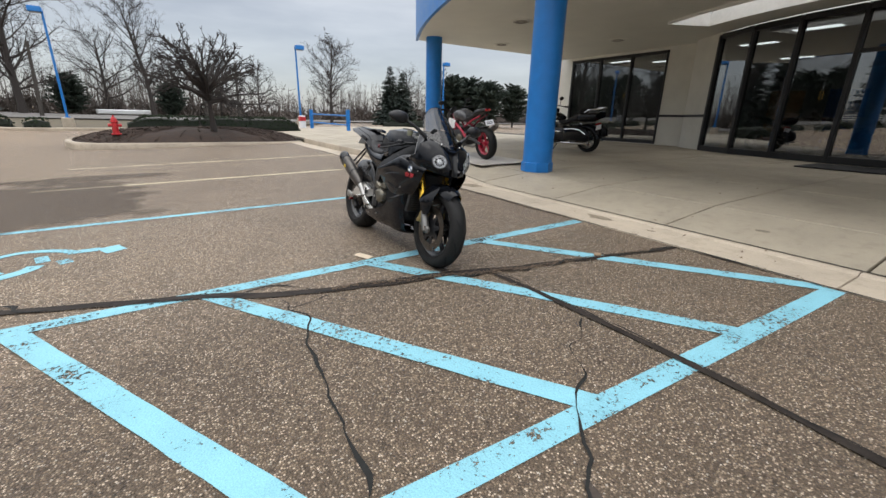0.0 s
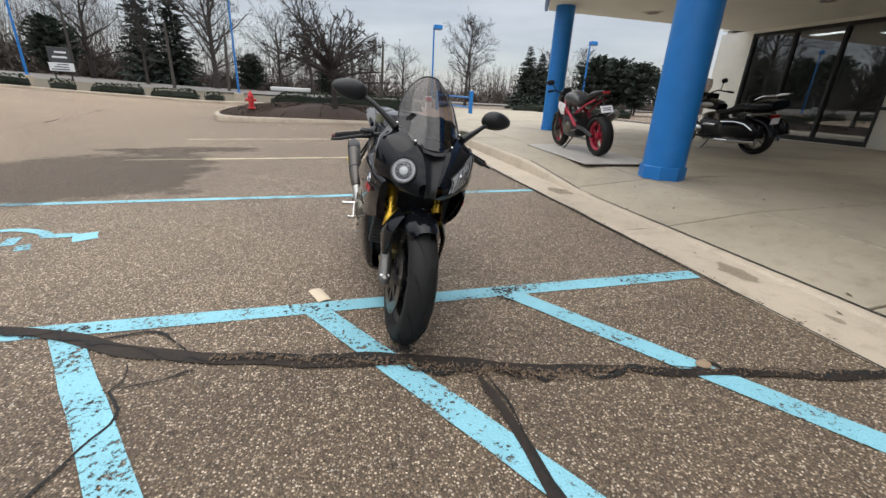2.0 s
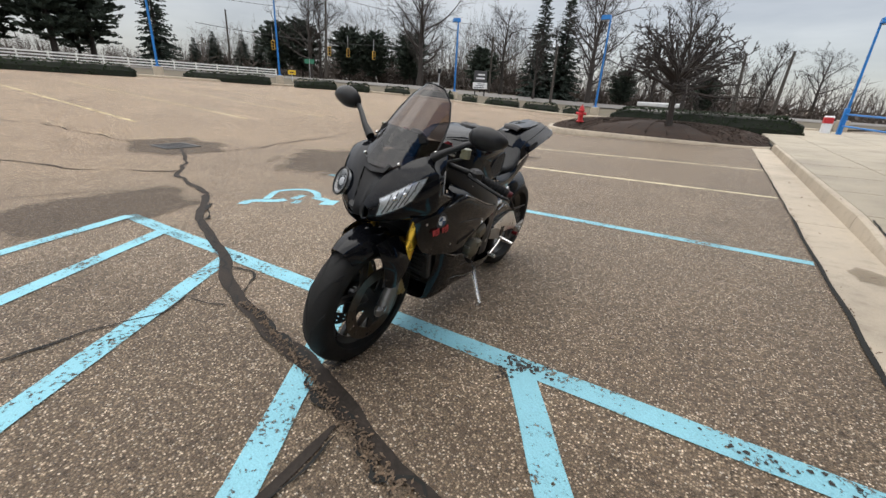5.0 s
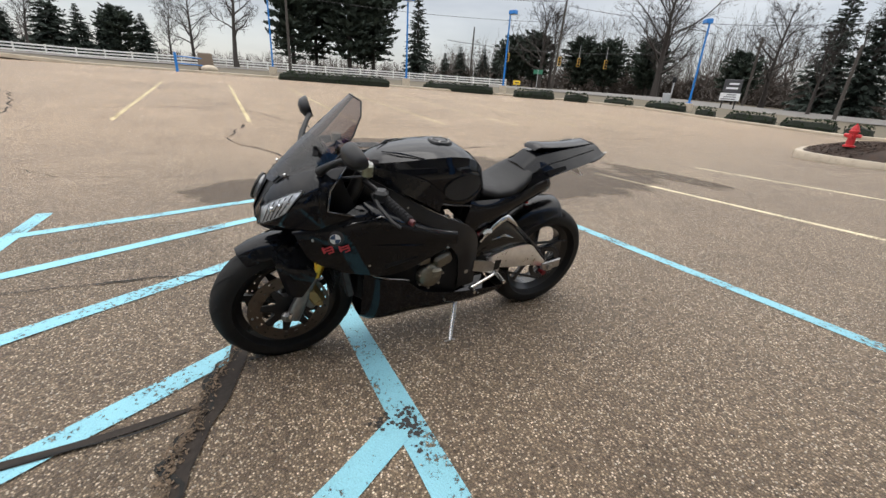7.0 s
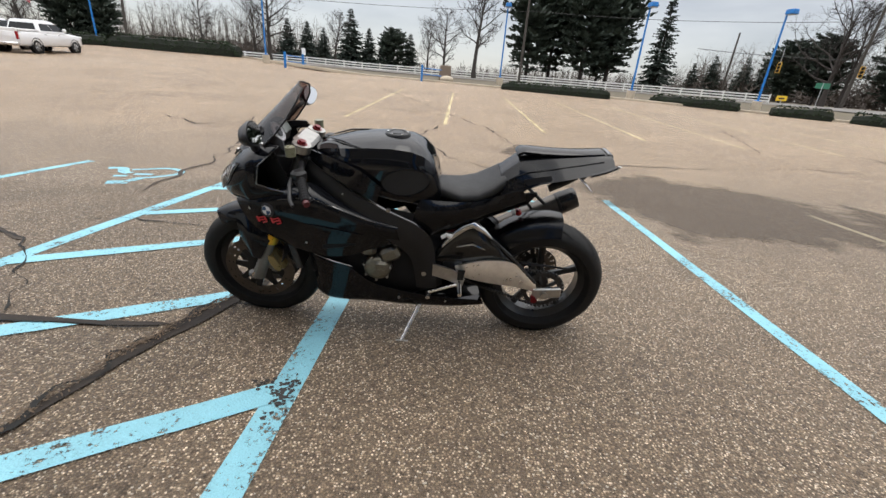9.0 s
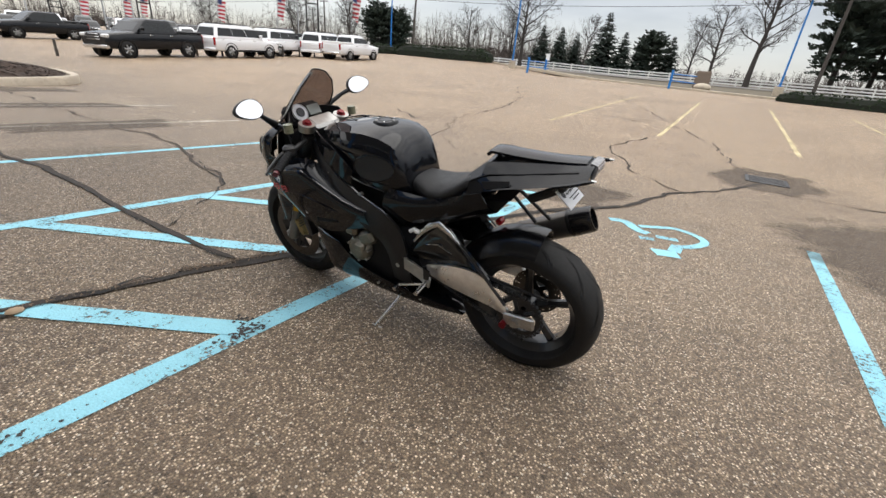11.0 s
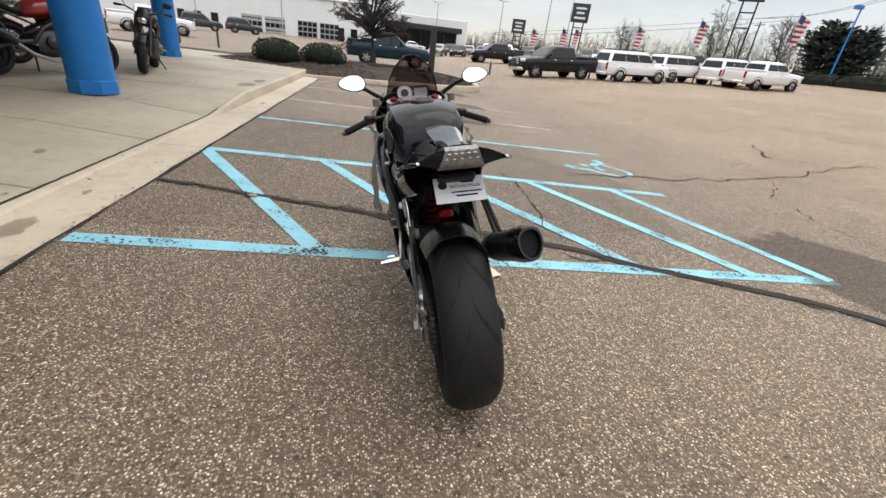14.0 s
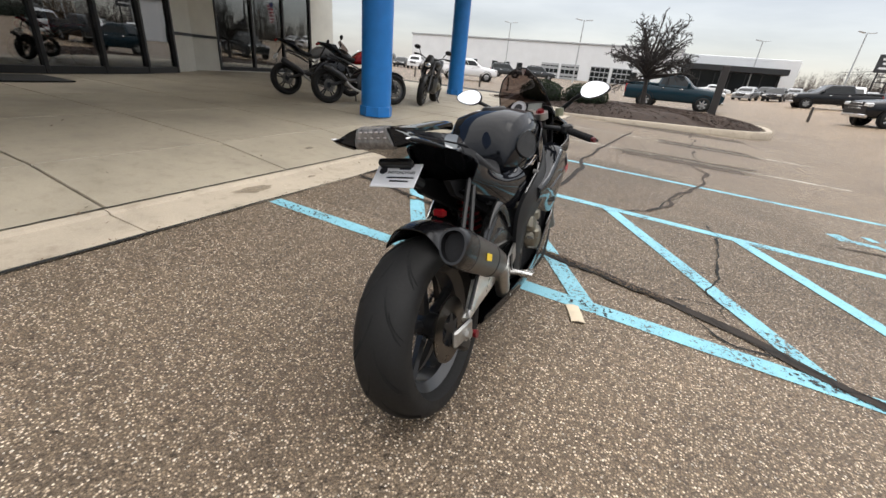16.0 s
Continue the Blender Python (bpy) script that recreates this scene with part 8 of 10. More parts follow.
def road_wheel(parent, x, y, r, w, side):
    g = Mesh()
    g.lathe([(r * 0.62, -w / 2), (r * 0.9, -w / 2), (r, -w * 0.36), (r, w * 0.36), (r * 0.9, w / 2), (r * 0.62, w / 2)], (x, y, r), "y", 26, closed=True)
    wh = part("wheel", g, TYRE, parent, smooth=50)
    g = Mesh()
    yo = y + side * w * 0.38
    g.lathe([(r * 0.66, yo), (r * 0.62, yo - side * 0.03), (r * 0.5, yo - side * 0.05), (0.0, yo - side * 0.06)], (x, 0, r), "y", 24)
    part("rim_dish", g, plain("alloy_dish", (0.10, 0.10, 0.10), 0.45, 0.5), wh)
    g = Mesh()
    for k in range(6):
        a = k * math.pi / 3 + 0.3
        g.tube([(x + 0.04 * math.cos(a), yo, r + 0.04 * math.sin(a)), (x + r * 0.62 * math.cos(a), yo, r + r * 0.62 * math.sin(a))], [0.055, 0.05], 6)
    g.lathe([(0.0, yo + side * 0.02), (0.06, yo + side * 0.015), (0.07, yo)], (x, 0, r), "y", 14)
    part("rim", g, plain("alloy_wheel", (0.27, 0.27, 0.27), 0.4, 0.7), wh, "bright alloy wheel rim")


def vehicle(name, label, m, paint, kind="suv", group="", length=5.2):
    """An SUV, pickup or saloon: body, cabin with panes, wheels, lights, bumpers."""
    t = thing(name, label, "pickup truck" if kind == "pickup" else ("car" if kind == "saloon" else "SUV"), group, m)
    L, hw = length / 2, 1.0 if kind != "saloon" else 0.92
    low, belt, top = {"suv": (0.38, 1.23, 1.93), "pickup": (0.40, 1.28, 1.92), "saloon": (0.22, 0.94, 1.48)}[kind]
    hood = belt - 0.02
    g = Mesh()
    g.rings([super_ring(x, w, z0, z1, 20, 7) for x, w, z0, z1 in ((-L, hw * 0.88, low + 0.12, belt - 0.10), (-L + 0.06, hw * 0.96, low + 0.02, belt - 0.02), (-L + 0.5, hw, low, belt), (0.0, hw, low, belt), (L - 1.5, hw, low, belt), (L - 0.9, hw * 0.99, low, hood - 0.03), (L - 0.35, hw * 0.96, low + 0.02, hood - 0.09), (L - 0.10, hw * 0.92, low + 0.06, hood - 0.16), (L, hw * 0.84, low + 0.16, hood - 0.28))])
    part("body", g, paint, t, smooth=35)
    if kind == "pickup":
        c0b, c1b, c0t, c1t = -L + 1.75, L - 1.55, -L + 1.95, L - 2.35
    elif kind == "suv":
        c0b, c1b, c0t, c1t = -L + 0.10, L - 1.40, -L + 0.36, L - 2.10
    else:
        c0b, c1b, c0t, c1t = -L + 0.75, 0.95, -L + 1.45, 0.15
    wt = hw * 0.78

    def lim(z):
        k = (z - belt) / (top - belt)
        return c0b + (c0t - c0b) * k, c1b + (c1t - c1b) * k, hw * 0.965 + (wt - hw * 0.965) * k

    rings = []
    for z, inset in ((belt - 0.06, 0), (belt + 0.05, 0), (top - 0.16, 0), (top - 0.05, 0.03), (top, 0.14)):
        a, b, w = lim(min(z, top))
        a, b, w = a + inset, b - inset, w - inset
        e = 0.12
        rings.append([(a, -w + e, z), (a + e, -w, z), (b - e, -w, z), (b, -w + e, z), (b, w - e, z), (b - e, w, z), (a + e, w, z), (a, w - e, z)])
    g = Mesh()
    g.rings(rings)
    part("cabin", g, paint, t, smooth=35)
    z0, z1 = belt + 0.05, top - 0.19
    n = {"suv": 3, "pickup": 2, "saloon": 2}[kind]
    for s in (1, -1):
        for k in range(n):
            pts = []
            for z in (z0, z1):
                a, b, w = lim(z)
                a, b = a + 0.12, b - 0.12
                u0, u1 = a + (b - a) * (k / n) + 0.012, a + (b - a) * ((k + 1) / n) - 0.012
                pts.append([(u0, (w + 0.006) * s, z), (u1, (w + 0.006) * s, z)])
            g = Mesh()
            g.sheet(pts if s < 0 else [r[::-1] for r in pts], 0.008)
            part("side_window", g, CAR_GLASS, t, smooth=0)
            g = Mesh()
            ax, bx, _ = lim(z0)
            g.box((ax + (bx - ax) * ((k + 0.35) / n), hw * 1.005 * s, belt - 0.16), (0.20, 0.03, 0.035), None, 0.008)
            part("door_handle", g, CHROME, t)
        g = Mesh()
        g.box((c1b - 0.35, (hw + 0.10) * s, belt + 0.14), (0.14, 0.22, 0.20), None, 0.04)
        part("wing_mirror", g, paint, t)
        g = Mesh()
        g.box((L - 0.10, hw * 0.74 * s, hood - 0.24), (0.22, 0.40, 0.18), None, 0.04)
        part("headlight", g, plain("car_headlight", (0.7, 0.7, 0.7), 0.15, 0.4), t)
        g = Mesh()
        g.box((-L + 0.06, hw * 0.86 * s, belt - 0.28), (0.14, 0.16, 0.46 if kind != "saloon" else 0.2), None, 0.03)
        part("tail_light", g, LAMP_RED, t)
    for front in (1, 0):
        pts = []
        for z in (z0, z1):
            a, b, w = lim(z)
            x = b + 0.006 if front else a - 0.006
            pts.append([(x, -w + 0.18, z), (x, w - 0.18, z)])
        g = Mesh()
        g.sheet(pts if front else [r[::-1] for r in pts], 0.008)
        part("windscreen" if front else "rear_window", g, CAR_GLASS, t, smooth=0)
    g = Mesh()
    g.box((L - 0.06, 0, low + 0.12), (0.16, hw * 1.8, 0.20), None, 0.05)
    part("front_bumper", g, CHROME if kind == "pickup" else paint, t)
    g = Mesh()
    g.box((-L + 0.01, 0, low + 0.12), (0.16, hw * 1.8, 0.20), None, 0.05)
    part("rear_bumper", g, CHROME if kind == "pickup" else paint, t)
    g = Mesh()
    g.box((L - 0.03, 0, hood - 0.30), (0.08, hw * 1.0, 0.36), None, 0.03)
    part("grille", g, BLACK_SATIN, t)
    for k in range(3):
        g = Mesh()
        g.box((L + 0.015, 0, hood - 0.42 + 0.12 * k), (0.03, hw * 0.96, 0.03), None, 0.01)
        part("grille_bar", g, CHROME, t)
    if kind == "pickup":
        g = Mesh()
        g.box((-L + 0.93, 0, belt + 0.003), (1.60, hw * 1.62, 0.012))
        part("bed_floor", g, BLACK_MATT, t, "dark open load bed", 0)
        for s in (1, -1):
            g = Mesh()
            g.box((-L + 0.93, hw * 0.90 * s, belt + 0.04), (1.66, 0.14, 0.12), None, 0.03)
            part("bed_rail", g, paint, t)
        g = Mesh()
        g.box((-L + 0.07, 0, belt - 0.0), (0.10, hw * 1.8, 0.24), None, 0.03)
        part("tailgate", g, paint, t)
    elif kind == "suv":
        for s in (1, -1):
            g = Mesh()
            g.box((0.05, hw * 0.99 * s, low + 0.07), (length - 2.9, 0.05, 0.12), None, 0.02)
            part("sill", g, BLACK_MATT, t)
            g = Mesh()
            a, b, w = lim(top)
            g.tube([(a + 0.4, (w - 0.12) * s, top + 0.05), (b - 0.3, (w - 0.12) * s, top + 0.05)], 0.03, 6)
            part("roof_rail", g, BLACK_SATIN, t)
    r, w = (0.40, 0.28) if kind != "saloon" else (0.32, 0.22)
    for x in (-L + 1.12 if kind != "pickup" else -L + 1.25, L - 0.98):
        for s in (1, -1):
            g = Mesh()
            g.lathe([(r * 1.04, (hw - 0.16) * s), (r * 1.14, (hw + 0.005) * s), (r * 1.24, (hw + 0.008) * s)], (x, 0, r + 0.02), "y", 28)
            part("wheel_arch", g, BLACK_MATT, t)
            road_wheel(t, x, (hw - w / 2 + 0.01) * s, r, w, s)
    return t


def parked(a, b):
    """The pose of a vehicle whose tail is over a and whose nose is over b, lying on the slope."""
    x, y = (a[0] + b[0]) / 2, (a[1] + b[1]) / 2
    d = Vector((b[0] - a[0], b[1] - a[1], 0)).normalized()
    n = Vector((-d.y, d.x, 0))

    def lift(v, k):
        return (ground_z(x + v.x * k, y + v.y * k) - ground_z(x - v.x * k, y - v.y * k)) / (2 * k)

    fwd = (d + Vector((0, 0, lift(d, 1.8)))).normalized()
    side = (n + Vector((0, 0, lift(n, 0.9))))
    up = fwd.cross(side).normalized()
    side = up.cross(fwd)
    m = Matrix((fwd, side, up)).transposed().to_4x4()
    wheels = [ground_z(x + d.x * k + n.x * q, y + d.y * k + n.y * q) for k in (1.8, -1.8) for q in (0.8, -0.8)]
    return Matrix.Translation((x, y, sum(wheels) / 4)) @ m


vehicle("pickup_truck", "black pickup truck with chrome grille parked across the lot", parked((-14.67, -27.57), (-9.12, -26.16)), BLACK_CAR, "pickup", "dealer vehicles", 5.9)
_w = vehicle("suv_white", "white full-size SUV with dark windows and bright wheels", parked((-15.32, -27.11), (-20.44, -27.86)), WHITE_CAR, "suv", "dealer vehicles", 5.3)
copy_thing(_w, parked((-21.26, -30.13), (-26.4, -31.21)))
copy_thing(_w, parked((-25.17, -28.76), (-29.77, -30.37)))
vehicle("pickup_white", "white pickup truck parked at the end of the row", parked((-25.37, -26.66), (-30.96, -27.52)), WHITE_CAR, "pickup", "dealer vehicles", 5.7)
vehicle("pickup_blue", "dark blue-green pickup truck parked behind the planting bed", parked((1.62, -28.1), (-3.62, -27.8)), BLUE_CAR, "pickup", "dealer vehicles", 5.3)
_pb = vehicle("pickup_black_far", "black pickup truck in the dealer's rows", parked((-15.5, -46.2), (-10.0, -45.6)), BLACK_CAR, "pickup", "dealer vehicles", 5.9)
_gs = vehicle("suv_grey", "dark grey SUV parked before the white building", parked((25.0, -62.0), (20.2, -63.6)), plain("dark_grey_car", (0.03, 0.034, 0.038), 0.25, coat=0.3), "suv", "dealer vehicles", 4.8)
copy_thing(_gs, parked((21.4, -68.0), (16.8, -69.6)))
_sd = vehicle("saloon_grey", "silver-grey saloon car in the dealer's rows", parked((-9.0, -62.0), (-7.5, -58.0)), GREY_CAR, "saloon", "dealer vehicles", 4.6)
_sw = vehicle("saloon_white", "white hatchback in the dealer's rows", parked((-4.2, -80.0), (-8.0, -80.5)), WHITE_CAR, "saloon", "dealer vehicles", 4.4)
_sb = vehicle("saloon_dark", "dark saloon car in the dealer's rows", parked((-12.0, -63.5), (-10.5, -59.0)), BLACK_CAR, "saloon", "dealer vehicles", 4.6)
_rng = random.Random(21)
for row, (x0, y0, n) in enumerate(((-15.0, -62.0, 8), (-12.0, -74.0, 9), (-20.0, -86.0, 8))):
    for i in range(n):
        src = _rng.choice((_sd, _sb, _sw, _w, _gs, _sb, _sd))
        x, y = x0 - 3.1 * i, y0 + 0.8 * i
        copy_thing(src, parked((x - 0.7, y - 2.3), (x + 0.7, y + 2.3)))
for i in range(6):
    src = (_sd, _w, _sb, _gs, _sw, _w)[i]
    x, y = 33.0 + 3.4 * i, -58.0 - 1.0 * i
    copy_thing(src, parked((x + 0.9, y - 2.3), (x - 0.9, y + 2.3)))
vehicle("pickup_white_far", "white pickup truck parked beyond the blue columns", parked((19.5, -36.0), (15.0, -38.5)), WHITE_CAR, "pickup", "dealer vehicles", 5.7)
copy_thing(_pb, parked((-37.0, -45.0), (-32.0, -43.5)))

# ---- plants ----


def bare_tree(name, label, x, y, z, height, seed, width=0.7, bole=0.22, limbs=20, r0=0.25, rise=0.75, fine_r=0.011, kids=8, group="", round_head=False, lean=0.0):
    """A leafless tree: a tapered trunk, limbs set along it, and branches and twigs set along those, in an oval or round head."""
    rng = random.Random(seed)
    t = thing(name, label, "tree", group, pose(x, y, z))
    wood, twigs = Mesh(), Mesh()

    def bough(p, d, length, r, n, lift, wander):
        pts, rr = [p], [r]
        for i in range(n):
            d = (d + Vector((rng.gauss(0, wander), rng.gauss(0, wander), rng.gauss(0, wander) + lift))).normalized()
            p = p + d * (length / n)
            pts.append(p)
            rr.append(max(0.003, r * (1 - 0.80 * (i + 1) / n)))
        return pts, rr

    def along(pts, rr, u):
        k = min(u * (len(pts) - 1), len(pts) - 1.001)
        i = int(k)
        return pts[i].lerp(pts[i + 1], k - i), (pts[i + 1] - pts[i]).normalized(), rr[i] + (rr[i + 1] - rr[i]) * (k - i)

    def aside(d, angle):
        s = Matrix.Rotation(rng.uniform(0, 6.283), 3, d) @ d.orthogonal().normalized()
        return (d * math.cos(angle) + s * math.sin(angle)).normalized()

    top = height * (bole + 0.16 if round_head else 0.93)
    trunk, tr = bough(Vector((0, 0, -0.1)), Vector((lean, rng.gauss(0, 0.02), 1)).normalized(), top, r0, 7, 0.03, 0.035)
    wood.tube(trunk, [r0 * 1.25] + tr[1:], 7, cap=False)
    for i in range(limbs):
        u = (i + 0.5) / limbs
        at = (0.62 + 0.38 * u) if round_head else (bole + (0.97 - bole) * u ** 0.9)
        p, d, r = along(trunk, tr, at)
        a = i * 2.4 + rng.gauss(0, 0.3)
        out = Vector((math.cos(a), math.sin(a), 0))
        if round_head:
            el = math.asin(rng.uniform(0.0, 0.98))
            reach = height / math.sqrt((math.cos(el) / (width * 0.50)) ** 2 + (math.sin(el) / (1 - bole - 0.10)) ** 2) * rng.uniform(0.80, 0.98)
            nd, lr, lift = (out * math.cos(el) + Vector((0, 0, math.sin(el)))).normalized(), r0 * rng.uniform(0.34, 0.55), -0.01
        else:
            env = math.sin(math.pi * (0.16 + 0.80 * u)) ** 0.8
            reach = height * width * 0.62 * env * rng.uniform(0.75, 1.1)
            nd, lr, lift = (out + Vector((0, 0, rise * rng.uniform(0.7, 1.3) * (0.6 + 0.9 * u)))).normalized(), min(r * 0.62, r0 * 0.42) * rng.uniform(0.7, 1.0), 0.055
        lp, lrr = bough(p, nd, reach, lr, 6, lift, 0.12)
        wood.tube(lp, lrr, 5, cap=False)
        for j in range(kids):
            q, d2, r2 = along(lp, lrr, (0.36 + 0.64 * (j + rng.random()) / kids) if round_head else (0.2 + 0.8 * (j + rng.random()) / kids))
            bl = reach * rng.uniform(0.20, 0.36) * (1.15 - 0.5 * j / kids) * (0.8 if round_head else 1.15)
            bp, brr = bough(q, aside(d2, rng.uniform(0.5, 1.0)), bl, max(fine_r * 1.5, r2 * 0.6), 3, 0.01 if round_head else 0.06, 0.16)
            wood.tube(bp, brr, 3, cap=False)
            for k in range(kids - 1):
                q2, d3, r3 = along(bp, brr, rng.uniform(0.15, 1.0))
                tl = bl * rng.uniform(0.28, 0.6)
                tp, trr = bough(q2, aside(d3, rng.uniform(0.4, 1.0)), tl, max(fine_r, r3 * 0.6), 2, 0.03 if round_head else 0.08, 0.2)
                twigs.tube(tp, trr, 3, cap=False)
                for _ in range(2):
                    q3, d4, _r = along(tp, trr, rng.uniform(0.2, 1.0))
                    twigs.tube([q3, q3 + aside(d4, rng.uniform(0.4, 0.9)) * tl * rng.uniform(0.35, 0.7)], [fine_r * 0.8, fine_r * 0.35], 3, cap=False)
    part("trunk", wood, BARK, t, "dark grey-brown trunk and limbs", 60)
    part("crown", twigs, TWIG, t, "dense leafless twigs", 0)
    return t


def spruce(name, label, x, y, z, height, seed, wide=0.36, mat=None, group="", pine=False):
    """An evergreen: trunk and very many narrow sprays of needles in uneven tiers."""
    rng = random.Random(seed)
    t = thing(name, label, "tree", group, pose(x, y, z))
    g = Mesh()
    g.tube([(0, 0, -0.1), (0, 0, height * 0.5), (0, 0, height * 0.96)], [height * 0.022, height * 0.014, height * 0.003], 6, cap=False)
    part("trunk", g, BARK, t, smooth=60)
    g = Mesh()
    whorls = 22 if pine else 26
    for i in range(whorls):
        u0 = (i + 0.5) / whorls
        n = 11
        for j in range(n):
            u = min(0.99, (0.13 + 0.86 * u0 if pine else 0.05 + 0.94 * u0) + rng.gauss(0, 0.016))
            if pine:
                full = height * wide * (0.30 + 0.70 * math.sin(math.pi * min(1, (u - 0.06) / 0.96)) ** 0.8)
            else:
                full = height * wide * (1 - u) ** 0.82 + height * 0.015
            ln = full * rng.uniform(0.62, 1.14)
            a = 6.283 * j / n + i * 1.1 + rng.gauss(0, 0.25)
            d = Vector((math.cos(a), math.sin(a), (0.16 + 0.3 * u if pine else -0.22 + 0.55 * u) + rng.gauss(0, 0.10))).normalized()
            side = Vector((-math.sin(a), math.cos(a), 0))
            p0 = Vector((0, 0, height * u))
            sprays = 9 if pine else 7
            for k in range(sprays):
                s = (0.20 if pine else 0.12) + (0.95 - (0.20 if pine else 0.12)) * k / (sprays - 1)
                c = p0 + d * ln * s + Vector((0, 0, -0.10 * ln * s * s))
                sl = max(height * 0.022, ln * (0.30 if pine else 0.34) * (1.15 - 0.6 * s)) * rng.uniform(0.7, 1.25)
                for sg in (-1, 1):
                    v = (d * rng.uniform(0.5, 1.0) + side * sg * rng.uniform(0.4, 0.9) + Vector((0, 0, rng.uniform(-0.2, 0.75) if pine else rng.uniform(-0.55, 0.15)))).normalized()
                    w = v.orthogonal().normalized()
                    w.rotate(Matrix.Rotation(rng.uniform(0, 3.14), 3, v).to_quaternion())
                    w *= sl * (0.24 if pine else 0.25)
                    m = c + v * sl * 0.5
                    g.add([c, m - w, c + v * sl, m + w], [(0, 1, 2), (0, 2, 3)])
    part("crown", g, mat or (NEEDLE_B if pine else NEEDLE), t, "dark green needle sprays in tiers", 0)
    return t


def leafy_mass(g, size, seed, leaf=0.05, count=500):
    """Leaves over a rounded box: small folded blades that stand out unevenly."""
    rng = random.Random(seed)
    lx, ly, lz = size
    for _ in range(count):
        u, v = rng.uniform(-1, 1), rng.uniform(-1, 1)
        f = rng.random()
        if f < 0.45:
            p = Vector((u * lx / 2, v * ly / 2, lz))
            n = Vector((u * 0.3, v * 0.3, 1))
        elif f < 0.75:
            s = rng.choice((-1, 1))
            p = Vector((u * lx / 2, s * ly / 2, rng.uniform(0.05, 1) * lz))
            n = Vector((0, s, 0.3))
        else:
            s = rng.choice((-1, 1))
            p = Vector((s * lx / 2, v * ly / 2, rng.uniform(0.05, 1) * lz))
            n = Vector((s, 0, 0.3))
        # round off the box
        k = min(1.0, 0.82 + 0.18 * (1 - (max(abs(p.x) / (lx / 2), abs(p.y) / (ly / 2)) ** 6) * (p.z / lz) ** 3))
        p = Vector((p.x * k, p.y * k, p.z * (0.92 + 0.08 * k))) + Vector((rng.gauss(0, 0.025), rng.gauss(0, 0.025), rng.gauss(0, 0.025)))
        n.normalize()
        e = n.orthogonal().normalized()
        e.rotate(Matrix.Rotation(rng.uniform(0, 6.28), 3, n).to_quaternion())
        f2 = n.cross(e)
        s = leaf * rng.uniform(0.6, 1.4)
        tip = p + n * s * rng.uniform(0.2, 0.9)
        g.add([p - e * s, p - f2 * s * 0.6, tip + e * s * 0.7, p + f2 * s * 0.6], [(0, 1, 2), (0, 2, 3)])


def hedge(x0, y0, x1, y1, h, w, seed, label="clipped dark green hedge along the edge of the lot", name="hedge", leaf=0.06, dense=1.0):
    d = math.hypot(x1 - x0, y1 - y0)
    zc = ground_z((x0 + x1) / 2, (y0 + y1) / 2)
    t = thing(name, label, "hedge", "", pose((x0 + x1) / 2, (y0 + y1) / 2, zc, 0, 0, math.degrees(math.atan2(y1 - y0, x1 - x0))))
    g = Mesh()
    rng = random.Random(seed)
    n = max(2, int(d / 0.6))
    rings = []
    for i in range(n + 1):
        k = 0.78 if i in (0, n) else 1
        hh, ww = h * k * rng.uniform(0.84, 0.96), w * k * rng.uniform(0.84, 0.98)
        x = -d / 2 + d * i / n
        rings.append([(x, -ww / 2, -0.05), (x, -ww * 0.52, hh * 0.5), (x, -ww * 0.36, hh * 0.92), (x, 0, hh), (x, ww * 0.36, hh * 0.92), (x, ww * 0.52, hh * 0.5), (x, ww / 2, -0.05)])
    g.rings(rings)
    # solid core in darkened leaf green, standing for the shade between leaves
    part("shaded_core", g, plain("hedge_core_shade", (0.008, 0.012, 0.006), 0.9, vary=0.5, scale=8), t, smooth=0)
    g = Mesh()
    leafy_mass(g, (d, w, h), seed, leaf, int((d * w + d * h * 2) * 75 * dense))
    part("leaves", g, HEDGE, t, smooth=0)
    return t


def mulch_bed(name, outline, peak, z0, label, seed):
    """A mounded bed: rings from the kerb line up to its crest, with loose chips."""
    cx, cy = sum(p[0] for p in outline) / len(outline), sum(p[1] for p in outline) / len(outline)
    dense = []
    for i, (x, y) in enumerate(outline):
        x2, y2 = outline[(i + 1) % len(outline)]
        dense += [(x + (x2 - x) * k / 6, y + (y2 - y) * k / 6) for k in range(6)]
    rng = random.Random(seed)
    g = Mesh()
    rings = []
    for r in range(9):
        k = 1 - r / 9
        hgt = peak * (1 - k ** 4)
        rings.append([(cx + (x - cx) * k, cy + (y - cy) * k, z0 + hgt + (rng.uniform(-0.05, 0.05) if r else 0)) for x, y in dense])
    g.rings(rings, cap=False)
    g.add(rings[-1], [tuple(range(len(dense)))])
    ob = new(name, g.data(name, MULCH, 60))
    tagged(ob, label, "planting bed", kind="structure")
    c = Mesh()
    for _ in range(5200):
        i = rng.randrange(len(dense))
        k = math.sqrt(rng.random())
        x, y = cx + (dense[i][0] - cx) * k, cy + (dense[i][1] - cy) * k
        z = z0 + peak * (1 - k ** 4) + 0.015
        s, a = rng.uniform(0.02, 0.07), rng.uniform(0, 6.3)
        c0, s0 = math.cos(a) * s, math.sin(a) * s
        c.add([(x - c0, y - s0, z), (x + s0 * 0.3, y - c0 * 0.3, z + 0.012), (x + c0, y + s0, z + rng.uniform(0, 0.045)), (x - s0 * 0.3, y + c0 * 0.3, z + 0.02)], [(0, 1, 2, 3)])
    tagged(new("mulch_chips", c.data("mulch_chips", MULCH, 0)), "loose brown bark chips on the planting bed", "mulch", kind="stuff")


